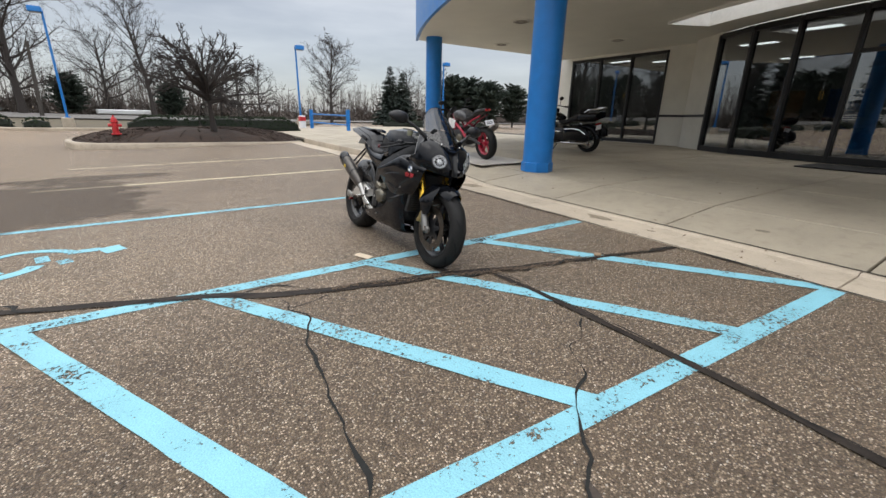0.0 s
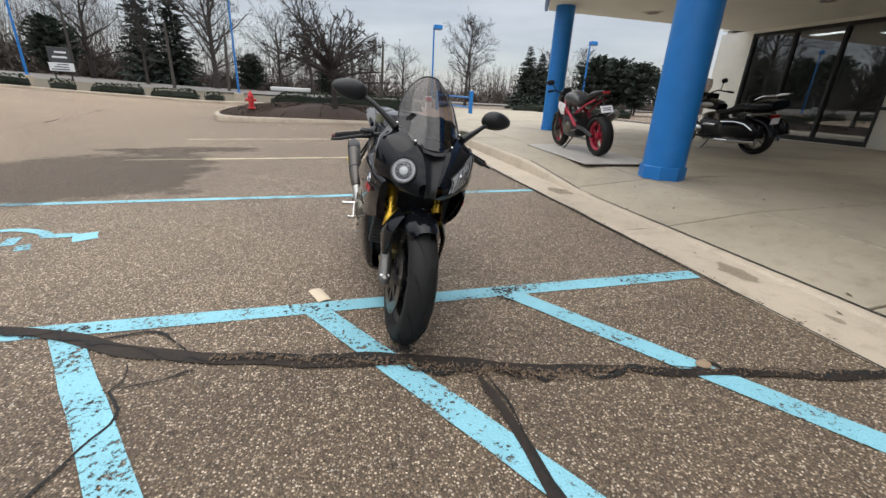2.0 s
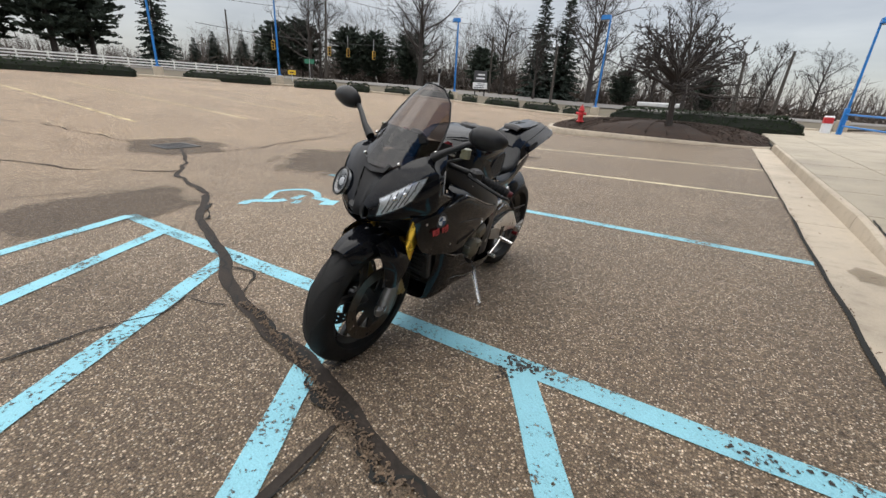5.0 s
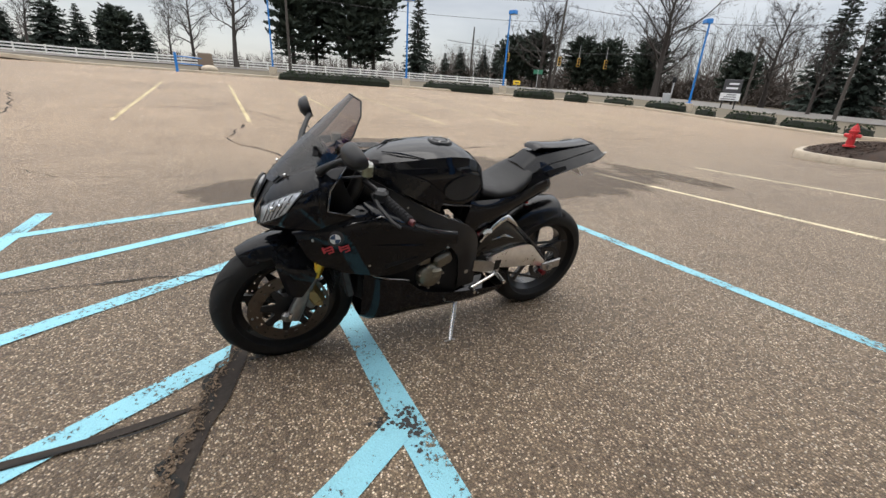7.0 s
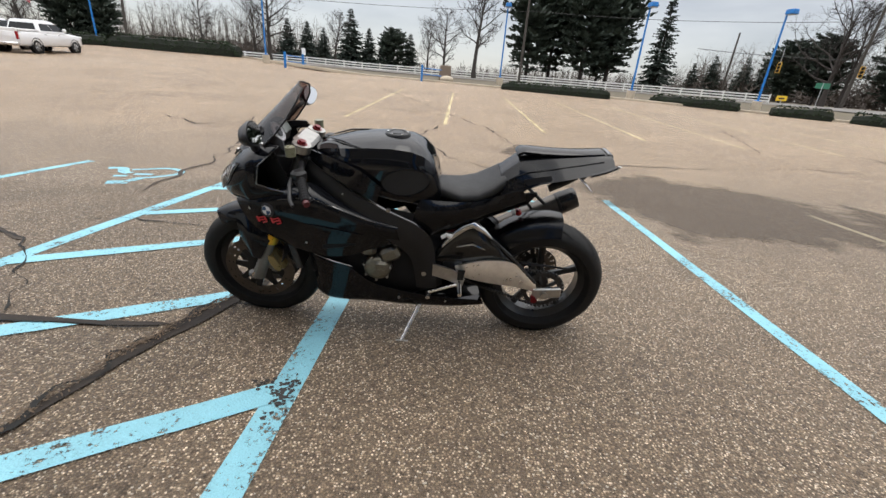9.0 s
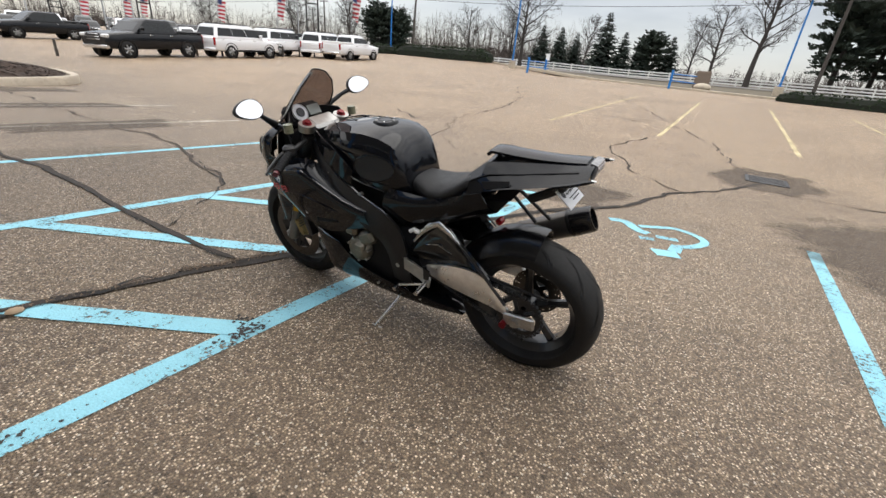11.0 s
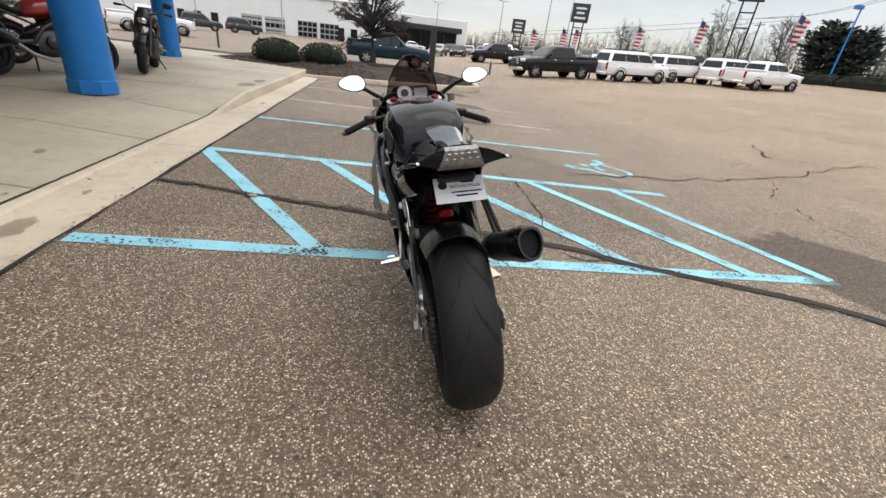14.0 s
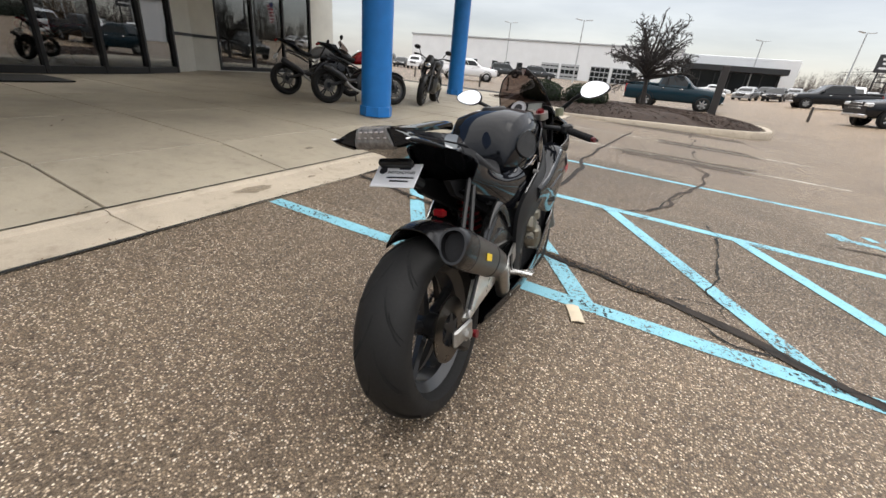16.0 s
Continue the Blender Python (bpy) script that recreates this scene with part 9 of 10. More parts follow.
def bed_kerb(name, outline, z0, label):
    """A low concrete kerb round a bed, with a rounded top."""
    cx, cy = sum(p[0] for p in outline) / len(outline), sum(p[1] for p in outline) / len(outline)
    g = Mesh()
    rings = []
    for x, y in outline:
        d = Vector((x - cx, y - cy, 0)).normalized()
        p = Vector((x, y, z0))
        rings.append([p + d * 0.09 - Vector((0, 0, 0.1)), p + d * 0.09 + Vector((0, 0, 0.08)), p + d * 0.06 + Vector((0, 0, 0.115)), p - d * 0.06 + Vector((0, 0, 0.115)), p - d * 0.09 + Vector((0, 0, 0.09)), p - d * 0.09 - Vector((0, 0, 0.1))])
    g.rings(rings, loop=True)
    structure(name, g, KERB_CONC, label, "kerb", 40)


def rounded(pts, k=5):
    """Rounds a plan polygon's corners."""
    out = []
    n = len(pts)
    for i in range(n):
        p0, p1, p2 = (Vector((*pts[(i + j) % n], 0)) for j in (-1, 0, 1))
        r = min((p0 - p1).length, (p2 - p1).length, 4.0) * 0.4
        a, b = p1 + (p0 - p1).normalized() * r, p1 + (p2 - p1).normalized() * r
        for j in range(k + 1):
            t = j / k
            q = a * (1 - t) ** 2 + p1 * 2 * t * (1 - t) + b * t * t
            out.append((q.x, q.y))
    return out


ISLE_N = rounded([(-4.65, 13.2), (1.75, 12.9), (2.3, 16.0), (1.2, 18.5), (-3.6, 18.5), (-5.4, 16.0)])
ISLE_S = rounded([(-3.9, -12.6), (1.2, -10.75), (5.6, -10.9), (5.6, -17.6), (-1.6, -18.6), (-4.1, -16.2)])
bed_kerb("kerb_bed_north", ISLE_N, -0.03, "low concrete kerb round the north planting bed")
mulch_bed("planting_bed_north", [(x * 0.97 - 0.06, 15.7 + (y - 15.7) * 0.95) for x, y in ISLE_N], 0.38, 0.07, "mounded brown bark mulch bed", 11)
bed_kerb("kerb_bed_south", ISLE_S, 0.0, "low concrete kerb round the south planting bed")
mulch_bed("planting_bed_south", [(0.5 + (x - 0.5) * 0.96, -14.7 + (y + 14.7) * 0.96) for x, y in ISLE_S], 0.24, 0.10, "mounded brown bark mulch bed", 12)
bare_tree("crab_apple_tree", "leafless spreading crab apple on the mulch bed", -1.0, 14.4, 0.34, 3.45, 5, 1.34, 0.34, 44, 0.12, fine_r=0.014, kids=6, round_head=True)
bare_tree("crab_apple_tree", "leafless round-headed crab apple on the mulch bed beside a pickup", -0.15, -16.4, 0.22, 3.5, 8, 0.92, 0.34, 40, 0.12, fine_r=0.012, kids=7, round_head=True)
hedge(-3.8, 19.0, 3.0, 19.3, 0.82, 1.0, 3, "low clipped dark green hedge behind the mulch bed", leaf=0.045, dense=3.0)
for x, y, s in ((2.75, -12.4, 1), (1.45, -13.1, 2)):
    t = thing("shrub", "round clipped dark green evergreen shrub in mulch", "shrub", "clipped shrubs", pose(x, y, 0.14))
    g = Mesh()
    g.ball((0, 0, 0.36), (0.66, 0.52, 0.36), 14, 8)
    # the shade inside the shrub is put into this core's dark colour
    part("shaded_core", g, plain("hedge_core_shade", (0.016, 0.024, 0.011), 0.9), t, smooth=60)
    g = Mesh()
    rng = random.Random(s)
    for _ in range(1500):
        n = Vector((rng.gauss(0, 1), rng.gauss(0, 1), rng.gauss(0.3, 1))).normalized()
        p = Vector((n.x * 0.70, n.y * 0.55, 0.38 + n.z * 0.38)) * rng.uniform(0.96, 1.05)
        if p.z < 0.02:
            continue
        e = n.orthogonal().normalized()
        e.rotate(Matrix.Rotation(rng.uniform(0, 6.28), 3, n).to_quaternion())
        f2 = n.cross(e)
        k = rng.uniform(0.02, 0.045)
        g.add([p - e * k, p - f2 * k * 0.6, p + n * k + e * k * 0.6, p + f2 * k * 0.6], [(0, 1, 2), (0, 2, 3)])
    part("leaves", g, HEDGE, t, smooth=0)

for i, (x0, y0, x1, y1) in enumerate(((-32.8, 4.0, -30.6, 11.4), (-31.2, 14.6, -28.2, 19.2), (-27.2, 20.6, -25.9, 23.4), (-25.6, 24.4, -24.3, 25.6), (-23.6, 26.8, -21.9, 27.8), (-21.0, 28.3, -18.6, 29.4), (-16.6, 27.6, -15.6, 28.0), (-14.8, 28.0, -12.4, 28.6), (-11.8, 28.2, -9.4, 28.4), (-8.9, 28.3, -7.9, 28.4), (12.5, 30.0, 20.0, 26.0))):
    hedge(x0, y0, x1, y1, 0.62, 1.0, 20 + i, leaf=0.09, dense=0.5)
hedge(-40.0, -31.5, -39.6, -19.5, 1.1, 1.6, 41, "tall dark green hedge at the far edge of the lot", leaf=0.12, dense=0.35)
hedge(-36.5, -36.0, -40.2, -31.6, 0.9, 1.5, 42, "dark green hedge at the far edge of the lot", leaf=0.12, dense=0.35)

# the trees round the lot, nearest first
BT = "tall leafless tree beyond the car park"
bare_tree("bare_tree", BT, 12.0, 42.0, 0.0, 8.2, 31, 0.72, 0.22, 26, 0.16, 1.0, group="trees beyond the lot")
_b1 = bare_tree("bare_tree", BT, -14.0, 53.0, 0.1, 13.2, 32, 0.80, 0.18, 20, 0.34, 0.75, 0.014, group="trees beyond the lot")
_b2 = bare_tree("bare_tree", BT, -3.7, 53.2, -0.1, 11.8, 33, 0.62, 0.20, 20, 0.24, 1.4, 0.013, group="trees beyond the lot")
_b3 = bare_tree("bare_tree", "broad leafless oak with heavy limbs beyond the road", -38.5, 52.0, 1.1, 14.5, 34, 1.05, 0.20, 20, 0.42, 0.7, 0.014, group="trees beyond the lot")
bare_tree("bare_tree", "broad leafless tree beside the white rail fence", -57.0, 2.5, 1.5, 11.5, 35, 0.62, 0.3, 20, 0.30, 1.0, 0.014, group="trees beyond the lot")


def again(src, x, y, h, turn, base):
    return copy_thing(src, Matrix.Translation((x, y, ground_z(x, y))) @ Matrix.Rotation(radians(turn), 4, "Z") @ Matrix.Scale(h / base, 4))


for x, y, h, a, k in ((-15.3, 58.5, 13.4, 40, 2), (-55.1, 46.0, 11.5, 70, 3), (-76.0, -2.1, 10.2, 20, 1), (-57.4, 50.0, 12.0, 110, 2), (-55.5, -23.3, 10.5, 200, 1), (-78.0, -5.1, 9.0, 300, 2), (-51.0, -62.0, 8.5, 150, 1), (-54.5, -93.5, 7.5, 90, 3), (-30.0, 62.0, 12.0, 15, 1), (-8.5, 64.0, 9.5, 220, 3), (-44.0, 60.0, 12.5, 75, 1), (3.5, 62.0, 8.0, 130, 2), (9.0, 66.0, 7.5, 10, 1), (18.0, 60.0, 7.0, 250, 2), (28.0, 56.0, 7.5, 60, 1), (32.0, 54.0, 8.0, 160, 2), (-70.0, -40.0, 8.5, 30, 1), (-66.0, -52.0, 8.0, 190, 2), (-75.0, -34.0, 8.5, 280, 3), (-63.0, -62.0, 8.5, 45, 1), (-60.0, -74.0, 8.0, 120, 2), (-70.0, -80.0, 8.0, 5, 1), (-48.0, -84.0, 7.0, 85, 2), (-24.0, 70.0, 11.0, 310, 2), (-50.0, 66.0, 12.0, 35, 1), (-20.0, 50.5, 8.0, 65, 2), (-47.0, -46.0, 6.5, 140, 2), (-66.0, -18.0, 7.5, 260, 2)):
    again((_b1, _b2, _b3)[k - 1], x, y, h, a, (13.2, 11.8, 14.5)[k - 1])
SP, PN = "dark green spruce beyond the car park", "dark green spreading pine beyond the car park"
_s1 = spruce("spruce", SP, -22.6, 58.0, 0.5, 13.2, 51, 0.22, group="evergreens")
_s2 = spruce("spruce", SP, 18.2, 40.7, 0.0, 6.0, 52, 0.36, group="evergreens")
_p1 = spruce("pine", PN, -72.9, 11.5, 1.6, 16.0, 53, 0.30, group="evergreens", pine=True)
_p2 = spruce("pine", PN, 24.2, 36.6, 0.0, 4.9, 54, 0.42, group="evergreens", pine=True)
for x, y, h, a, k in ((-19.7, 59.5, 13.2, 40, 0), (-67.5, 30.2, 13.0, 100, 0), (-77.3, -15.2, 6.4, 10, 1), (-77.6, -12.6, 6.2, 140, 1), (-78.3, -8.2, 6.2, 60, 1), (-79.4, -26.5, 6.8, 200, 1), (-78.4, -29.6, 6.9, 20, 1), (-79.0, -23.5, 6.0, 300, 1), (-81.8, 46.4, 6.8, 80, 1), (-79.3, 50.6, 6.8, 250, 1), (-77.9, 52.9, 6.5, 30, 1), (-84.0, 44.0, 5.5, 30, 1), (18.6, 38.6, 5.2, 90, 1), (-61.0, -50.0, 6.0, 15, 1), (-77.0, -18.2, 9.0, 75, 1),
                      (-71.2, 19.9, 17.5, 50, 2), (-72.9, 24.5, 17.0, 180, 2), (-77.9, 16.1, 15.6, 270, 2), (-61.6, 49.8, 8.6, 20, 3), (-56.4, 55.7, 8.2, 120, 3), (-53.4, 58.7, 8.0, 210, 3), (-64.0, 47.0, 8.0, 310, 3), (-78.1, -11.0, 6.6, 45, 3), (25.3, 36.0, 4.8, 90, 3), (27.1, 35.3, 4.4, 10, 3), (22.8, 35.7, 4.8, 160, 3), (26.1, 33.6, 4.4, 220, 3), (29.0, 33.0, 4.2, 290, 3), (-55.7, -48.4, 7.2, 60, 3), (-57.5, -46.0, 6.4, 200, 3), (-75.5, 23.8, 12.0, 15, 2), (-48.0, 62.0, 8.0, 75, 3), (-31.0, 57.0, 6.0, 30, 3), (-2.0, 58.0, 4.0, 100, 3), (-11.0, 57.0, 4.4, 200, 3)):
    again((_s1, _s2, _p1, _p2)[k], x, y, h, a, (13.2, 6.0, 16.0, 4.9)[k])

# bare brush and scrub closing the distance
_rng = random.Random(77)
_br = Mesh()
_path = [(60, 50, 5), (45, 58, 5), (30, 62, 5), (12, 64, 5), (-8, 66, 5.5), (-24, 70, 8), (-44, 72, 11), (-62, 66, 11), (-76, 58, 9), (-90, 40, 4), (-94, 8, 2.5), (-94, -14, 2.8), (-90, -32, 6), (-84, -50, 7), (-76, -66, 6), (-68, -84, 6), (-58, -104, 6), (-44, -122, 5), (-20, -130, 4), (10, -134, 4)]
for (ax, ay, ah), (bx, by, bh) in zip(_path, _path[1:]):
    n = int(math.hypot(bx - ax, by - ay) * 11)
    for i in range(n):
        t = _rng.random()
        dx, dy = _rng.gauss(0, 2.6), _rng.gauss(0, 2.6)
        x, y = ax + (bx - ax) * t + dx, ay + (by - ay) * t + dy
        z = ground_z(x, y) - 0.2
        h = (ah + (bh - ah) * t) * _rng.uniform(0.45, 1.15) * (1.0 + 0.25 * math.sin(x * 0.21 + y * 0.13))
        lean = Vector((_rng.gauss(0, 0.13), _rng.gauss(0, 0.13), 1))
        p = Vector((x, y, z))
        _br.tube([p, p + lean * h * 0.5, p + lean * h + Vector((_rng.gauss(0, 0.3), _rng.gauss(0, 0.3), 0))], [0.055, 0.035, 0.008], 3, cap=False)
        # side shoots and the tangle of thin stems low down
        for k in range(22):
            low = k < 10
            q = p + lean * h * (_rng.uniform(0.0, 0.30) if low else _rng.uniform(0.2, 0.92))
            if low:
                q += Vector((_rng.gauss(0, 0.5), _rng.gauss(0, 0.5), 0))
            d = Vector((_rng.gauss(0, 1), _rng.gauss(0, 1), _rng.uniform(0.2, 1.5))).normalized()
            e = q + d * h * _rng.uniform(0.12, 0.34)
            w = d.orthogonal().normalized() * (_rng.uniform(0.06, 0.17) if low else _rng.uniform(0.018, 0.04))
            w.rotate(Matrix.Rotation(_rng.uniform(0, 3.14), 3, d).to_quaternion())
            _br.add([q - w, q + w, e], [(0, 1, 2)])
# coloured paler than the trees' bark, the haze of distance mixed in
tagged(new("woodland_brush", _br.data("woodland_brush", plain("hazed_brush", (0.095, 0.078, 0.068), 0.95, vary=0.45, scale=0.6), 0)), "bare brown thicket along the far edge of the land", "woodland", kind="stuff")

# ---- beyond the lot: grass, road, fence, lamps, poles ----
_g = Mesh()
_west = [(-41.0, -60), (-40.6, -34), (-40.4, -20), (-37.2, -8), (-35.4, -1.5), (-33.4, 5), (-31.4, 12), (-28.6, 19), (-25.8, 24.5), (-21.0, 28.0), (-16.0, 27.2), (-9.0, 27.6), (-5.0, 28.6), (2.0, 29.2), (5.0, 30.0)]
_far = [(-100, -75), (-100, -40), (-100, -20), (-100, -8), (-100, 0), (-100, 10), (-98, 20), (-92, 34), (-80, 50), (-60, 70), (-40, 76), (-20, 78), (0, 80), (14, 80), (30, 80)]
_rows = []
for k in range(9):
    t = k / 8
    row = []
    for (ax, ay), (bx, by) in zip(_west, _far):
        x, y = ax + (bx - ax) * t, ay + (by - ay) * t
        row.append((x, y, ground_z(x, y) + (0.10 if k else 0.07)))
    _rows.append(row)
_g.sheet(_rows[::-1])
structure("grass_verge", _g, GRASS, "dull winter grass verge beyond the lot", "grass", 60)
_k = Mesh()
_rings = []
for i, (x, y) in enumerate(_west):
    z = ground_z(x, y)
    d = Vector((_far[i][0] - x, _far[i][1] - y, 0)).normalized()
    p = Vector((x, y, z))
    _rings.append([p - d * 0.10 - Vector((0, 0, 0.1)), p - d * 0.10 + Vector((0, 0, 0.12)), p - d * 0.06 + Vector((0, 0, 0.15)), p + d * 0.1 + Vector((0, 0, 0.15)), p + d * 0.1 - Vector((0, 0, 0.1))])
_k.rings(_rings)
structure("kerb_lot_edge", _k, KERB_CONC, "concrete kerb along the far edge of the lot", "kerb", 30)
_r = Mesh()
_rd = [(-53, -70), (-52, -30), (-50, 0), (-44, 24), (-33, 40), (-14, 46), (20, 48), (60, 50)]
_r.sheet([[(x, y, ground_z(x, y) + 0.16) for x, y in _rd], [(x - 7.5 * (0.9 if i < 4 else 0.35), y + (1 if i < 3 else 7.5), ground_z(x - 7, y) + 0.20) for i, (x, y) in enumerate(_rd)]][::-1], 0, 2)
structure("road", _r, plain("road_asphalt", (0.16, 0.15, 0.14), 0.8, vary=0.15, scale=0.6), "pale grey road beyond the verge", "road", 60)

# white rail fence
_fp = [(-57.0, -30.0), (-59.5, -20), (-61.5, -8), (-62.0, 4), (-60.5, 16), (-57.5, 27), (-51.5, 37)]
_fence = thing("rail_fence", "white painted three-rail wooden fence", "fence")
_posts = []
for (ax, ay), (bx, by) in zip(_fp, _fp[1:]):
    n = max(1, round(math.hypot(bx - ax, by - ay) / 2.4))
    _posts += [(ax + (bx - ax) * i / n, ay + (by - ay) * i / n) for i in range(n)]
_posts.append(_fp[-1])
for i, (x, y) in enumerate(_posts):
    z = ground_z(x, y) + 0.08
    g = Mesh()
    g.box((x, y, z + 0.45), (0.13, 0.13, 1.0), bevel=0.01)
    g.box((x, y, z + 0.97), (0.16, 0.16, 0.05), bevel=0.01)
    part("post", g, WHITE_WOOD, _fence, smooth=0)
for (ax, ay), (bx, by) in zip(_posts, _posts[1:]):
    for h in (0.26, 0.56, 0.86):
        p, q = Vector((ax, ay, ground_z(ax, ay) + 0.08 + h)), Vector((bx, by, ground_z(bx, by) + 0.08 + h))
        d = q - p
        g = Mesh()
        g.box((p + q) / 2, (d.length, 0.04, 0.14), Euler((0, -math.asin(d.z / d.length), math.atan2(d.y, d.x))), 0.005)
        part("rail", g, WHITE_WOOD, _fence, smooth=0)


def lamp_post(x, y, turn=0, tall=0.0):
    z = ground_z(x, y)
    t = thing("lamp_post", "tall bright blue lamp post with a box-shaped head", "lamp post", "car park lamps", pose(x, y, z, 0, 0, turn))
    g = Mesh()
    g.lathe([(0, -0.1), (0.30, -0.1), (0.30, 0.62), (0.27, 0.66), (0, 0.66)], n=16)
    part("footing", g, KERB_CONC, t, "round concrete footing", 30)
    g = Mesh()
    g.box((0, 0, 0.69), (0.30, 0.30, 0.05), bevel=0.01)
    g.box((0, 0, 3.0 + tall / 2), (0.125, 0.125, 4.7 + tall), bevel=0.02, taper=(0.8, 0.8))
    part("pole", g, BLUE_STEEL, t, smooth=20)
    g = Mesh()
    g.box((0.05, 0, 5.36 + tall), (0.22, 0.10, 0.10), bevel=0.02)
    part("arm", g, BLUE_STEEL, t, smooth=20)
    g = Mesh()
    g.box((0.28, 0, 5.46 + tall), (0.62, 0.46, 0.30), bevel=0.03, taper=(0.94, 0.92))
    part("head", g, BLUE_STEEL, t, smooth=20)
    g = Mesh()
    g.box((0.28, 0, 5.302 + tall), (0.52, 0.38, 0.02), bevel=0.005)
    part("diffuser", g, plain("lamp_glass", (0.45, 0.47, 0.5), 0.3), t, smooth=0)


for x, y, a, tall in ((-7.5, 31.0, 180, 0.9), (6.0, 30.5, 0, 0.05), (19.5, 32.0, 0, 0.1), (-19.5, 31.0, 150, 0.65), (-30.4, 21.7, 20, 0.7), (-32.0, 13.4, 10, 0.7), (-38.2, 4.2, 0, 0.7), (-38.2, -16.4, 0, 0.7), (-40.4, -33.0, 0, 0.7)):
    lamp_post(x, y, a, tall)


def utility_pole(x, y, h, lean=0, arms=True, mat=None):
    z = ground_z(x, y)
    t = thing("utility_pole", "weathered wooden utility pole with a cross-arm", "utility pole", "utility poles", pose(x, y, z, 0, lean, 0))
    g = Mesh()
    g.tube([(0, 0, -0.2), (0, 0, h)], [0.17, 0.11], 8)
    part("pole", g, mat or GREY_POLE, t)
    if arms:
        g = Mesh()
        g.box((0, 0, h - 0.5), (0.12, 2.2, 0.12), bevel=0.02)
        part("cross_arm", g, GREY_POLE, t)
        for k in (-0.9, -0.4, 0.4, 0.9):
            g = Mesh()
            g.lathe([(0, 0), (0.05, 0.02), (0.035, 0.08), (0.05, 0.12), (0, 0.16)], (0, k, h - 0.43), n=8)
            part("insulator", g, STEEL_GREY, t)


for x, y, h, l, a in ((-45.8, 40.6, 11.5, 3, True), (-67.8, 40.7, 9.0, 2, False), (-50.5, -37.6, 9.5, -3, True), (-54.0, 8.0, 11.0, 0, True), (-28.5, 55.0, 7.5, 0, False), (-12.0, 49.0, 6.4, 2, False), (1.0, 50.0, 5.8, -2, False), (4.2, 50.5, 6.0, 2, False), (-66, -72, 9, 1, True), (-16.5, 47.0, 6.0, 0, False)):
    utility_pole(x, y, h, l, a)


def wire(a, b, sag, name="overhead_wire", r=0.022):
    a, b = Vector(a), Vector(b)
    g = Mesh()
    g.tube([a.lerp(b, i / 16) - Vector((0, 0, sag * 4 * (i / 16) * (1 - i / 16))) for i in range(17)], r, 4)
    tagged(new(name, g.data(name, WIRE, 0)), "dark overhead cable between utility poles", "cable")


for dy in (-0.9, 0.4):
    wire((-45.8, 40.6 + dy, 12.0), (-54.0, 8.0 + dy, 11.8), 0.7)
    wire((-54.0, 8.0 + dy, 11.8), (-50.5, -37.6 + dy, 10.8), 0.9)
    wire((-50.5, -37.6 + dy, 10.8), (-66, -72 + dy, 11.9), 0.7)
wire((-45.8, 40.6, 9.6), (-54.0, 8.0, 9.4), 0.5)
wire((-54.0, 8.0, 9.3), (-50.5, -37.6, 8.9), 0.6)
wire((-45.8, 40.6, 11.6), (-16.5, 56.0, 9.0), 1.2)
wire((-56.0, -56.0, 10.3), (-20.0, -78.0, 4.7), 0.3)
wire((-56.2, -56.0, 9.8), (-20.0, -78.0, 4.4), 0.5)
wire((-57.0, 30.0, 7.2), (-38.0, 50.0, 6.4), 0.6, r=0.03)


def signal(x, y, z, turn):
    t = thing("traffic_light", "yellow traffic light hanging from a cable", "traffic light", "traffic lights", pose(x, y, z, 0, 0, turn))
    g = Mesh()
    g.box((0, 0, 0), (0.34, 0.38, 1.05), bevel=0.04)
    part("housing", g, TRAFFIC_YELLOW, t)
    for k in (-1, 0, 1):
        g = Mesh()
        g.lathe([(0.0, 0.175), (0.13, 0.175), (0.15, 0.18), (0.15, 0.34), (0.14, 0.34), (0.14, 0.19)], (0, 0, 0.33 * k), "x", 12)
        part("visor", g, BLACK_SATIN, t)
    g = Mesh()
    g.cyl((0, 0, 0.5), (0, 0, 2.0), 0.03, 6)
    part("hanger", g, STEEL_GREY, t)


for x, y, z in ((-44.0, 39.7, 4.9), (-43.9, 42.9, 5.0), (-41.4, 45.2, 4.9), (-49.7, 35.6, 5.2)):
    signal(x, y, z, -40)
t = thing("street_sign", "small green street name sign on a post", "street sign", m=pose(-47.1, 39.0, 1.3, 0, 0, -40))
g = Mesh()
g.cyl((0, 0, 0), (0, 0, 2.6), 0.04, 8)
part("post", g, STEEL_GREY, t)
g = Mesh()
g.box((0, 0, 2.3), (0.03, 1.2, 0.55), bevel=0.01)
part("panel", g, GREEN_SIGN, t)
t = thing("bollard_sign", "small yellow warning board on the verge", "sign", m=pose(-35.2, 26.7, 1.05, 0, 0, -40))
g = Mesh()
g.box((0, 0, 0.8), (0.04, 0.7, 0.4), bevel=0.01)
part("panel", g, plain("warning_yellow", (0.75, 0.50, 0.03), 0.5), t)
g = Mesh()
g.box((0.03, 0, 0.8), (0.01, 0.40, 0.10))
part("mark", g, INK, t)
g = Mesh()
g.cyl((0, 0, 0), (0, 0, 0.7), 0.03, 8)
part("post", g, STEEL_GREY, t)

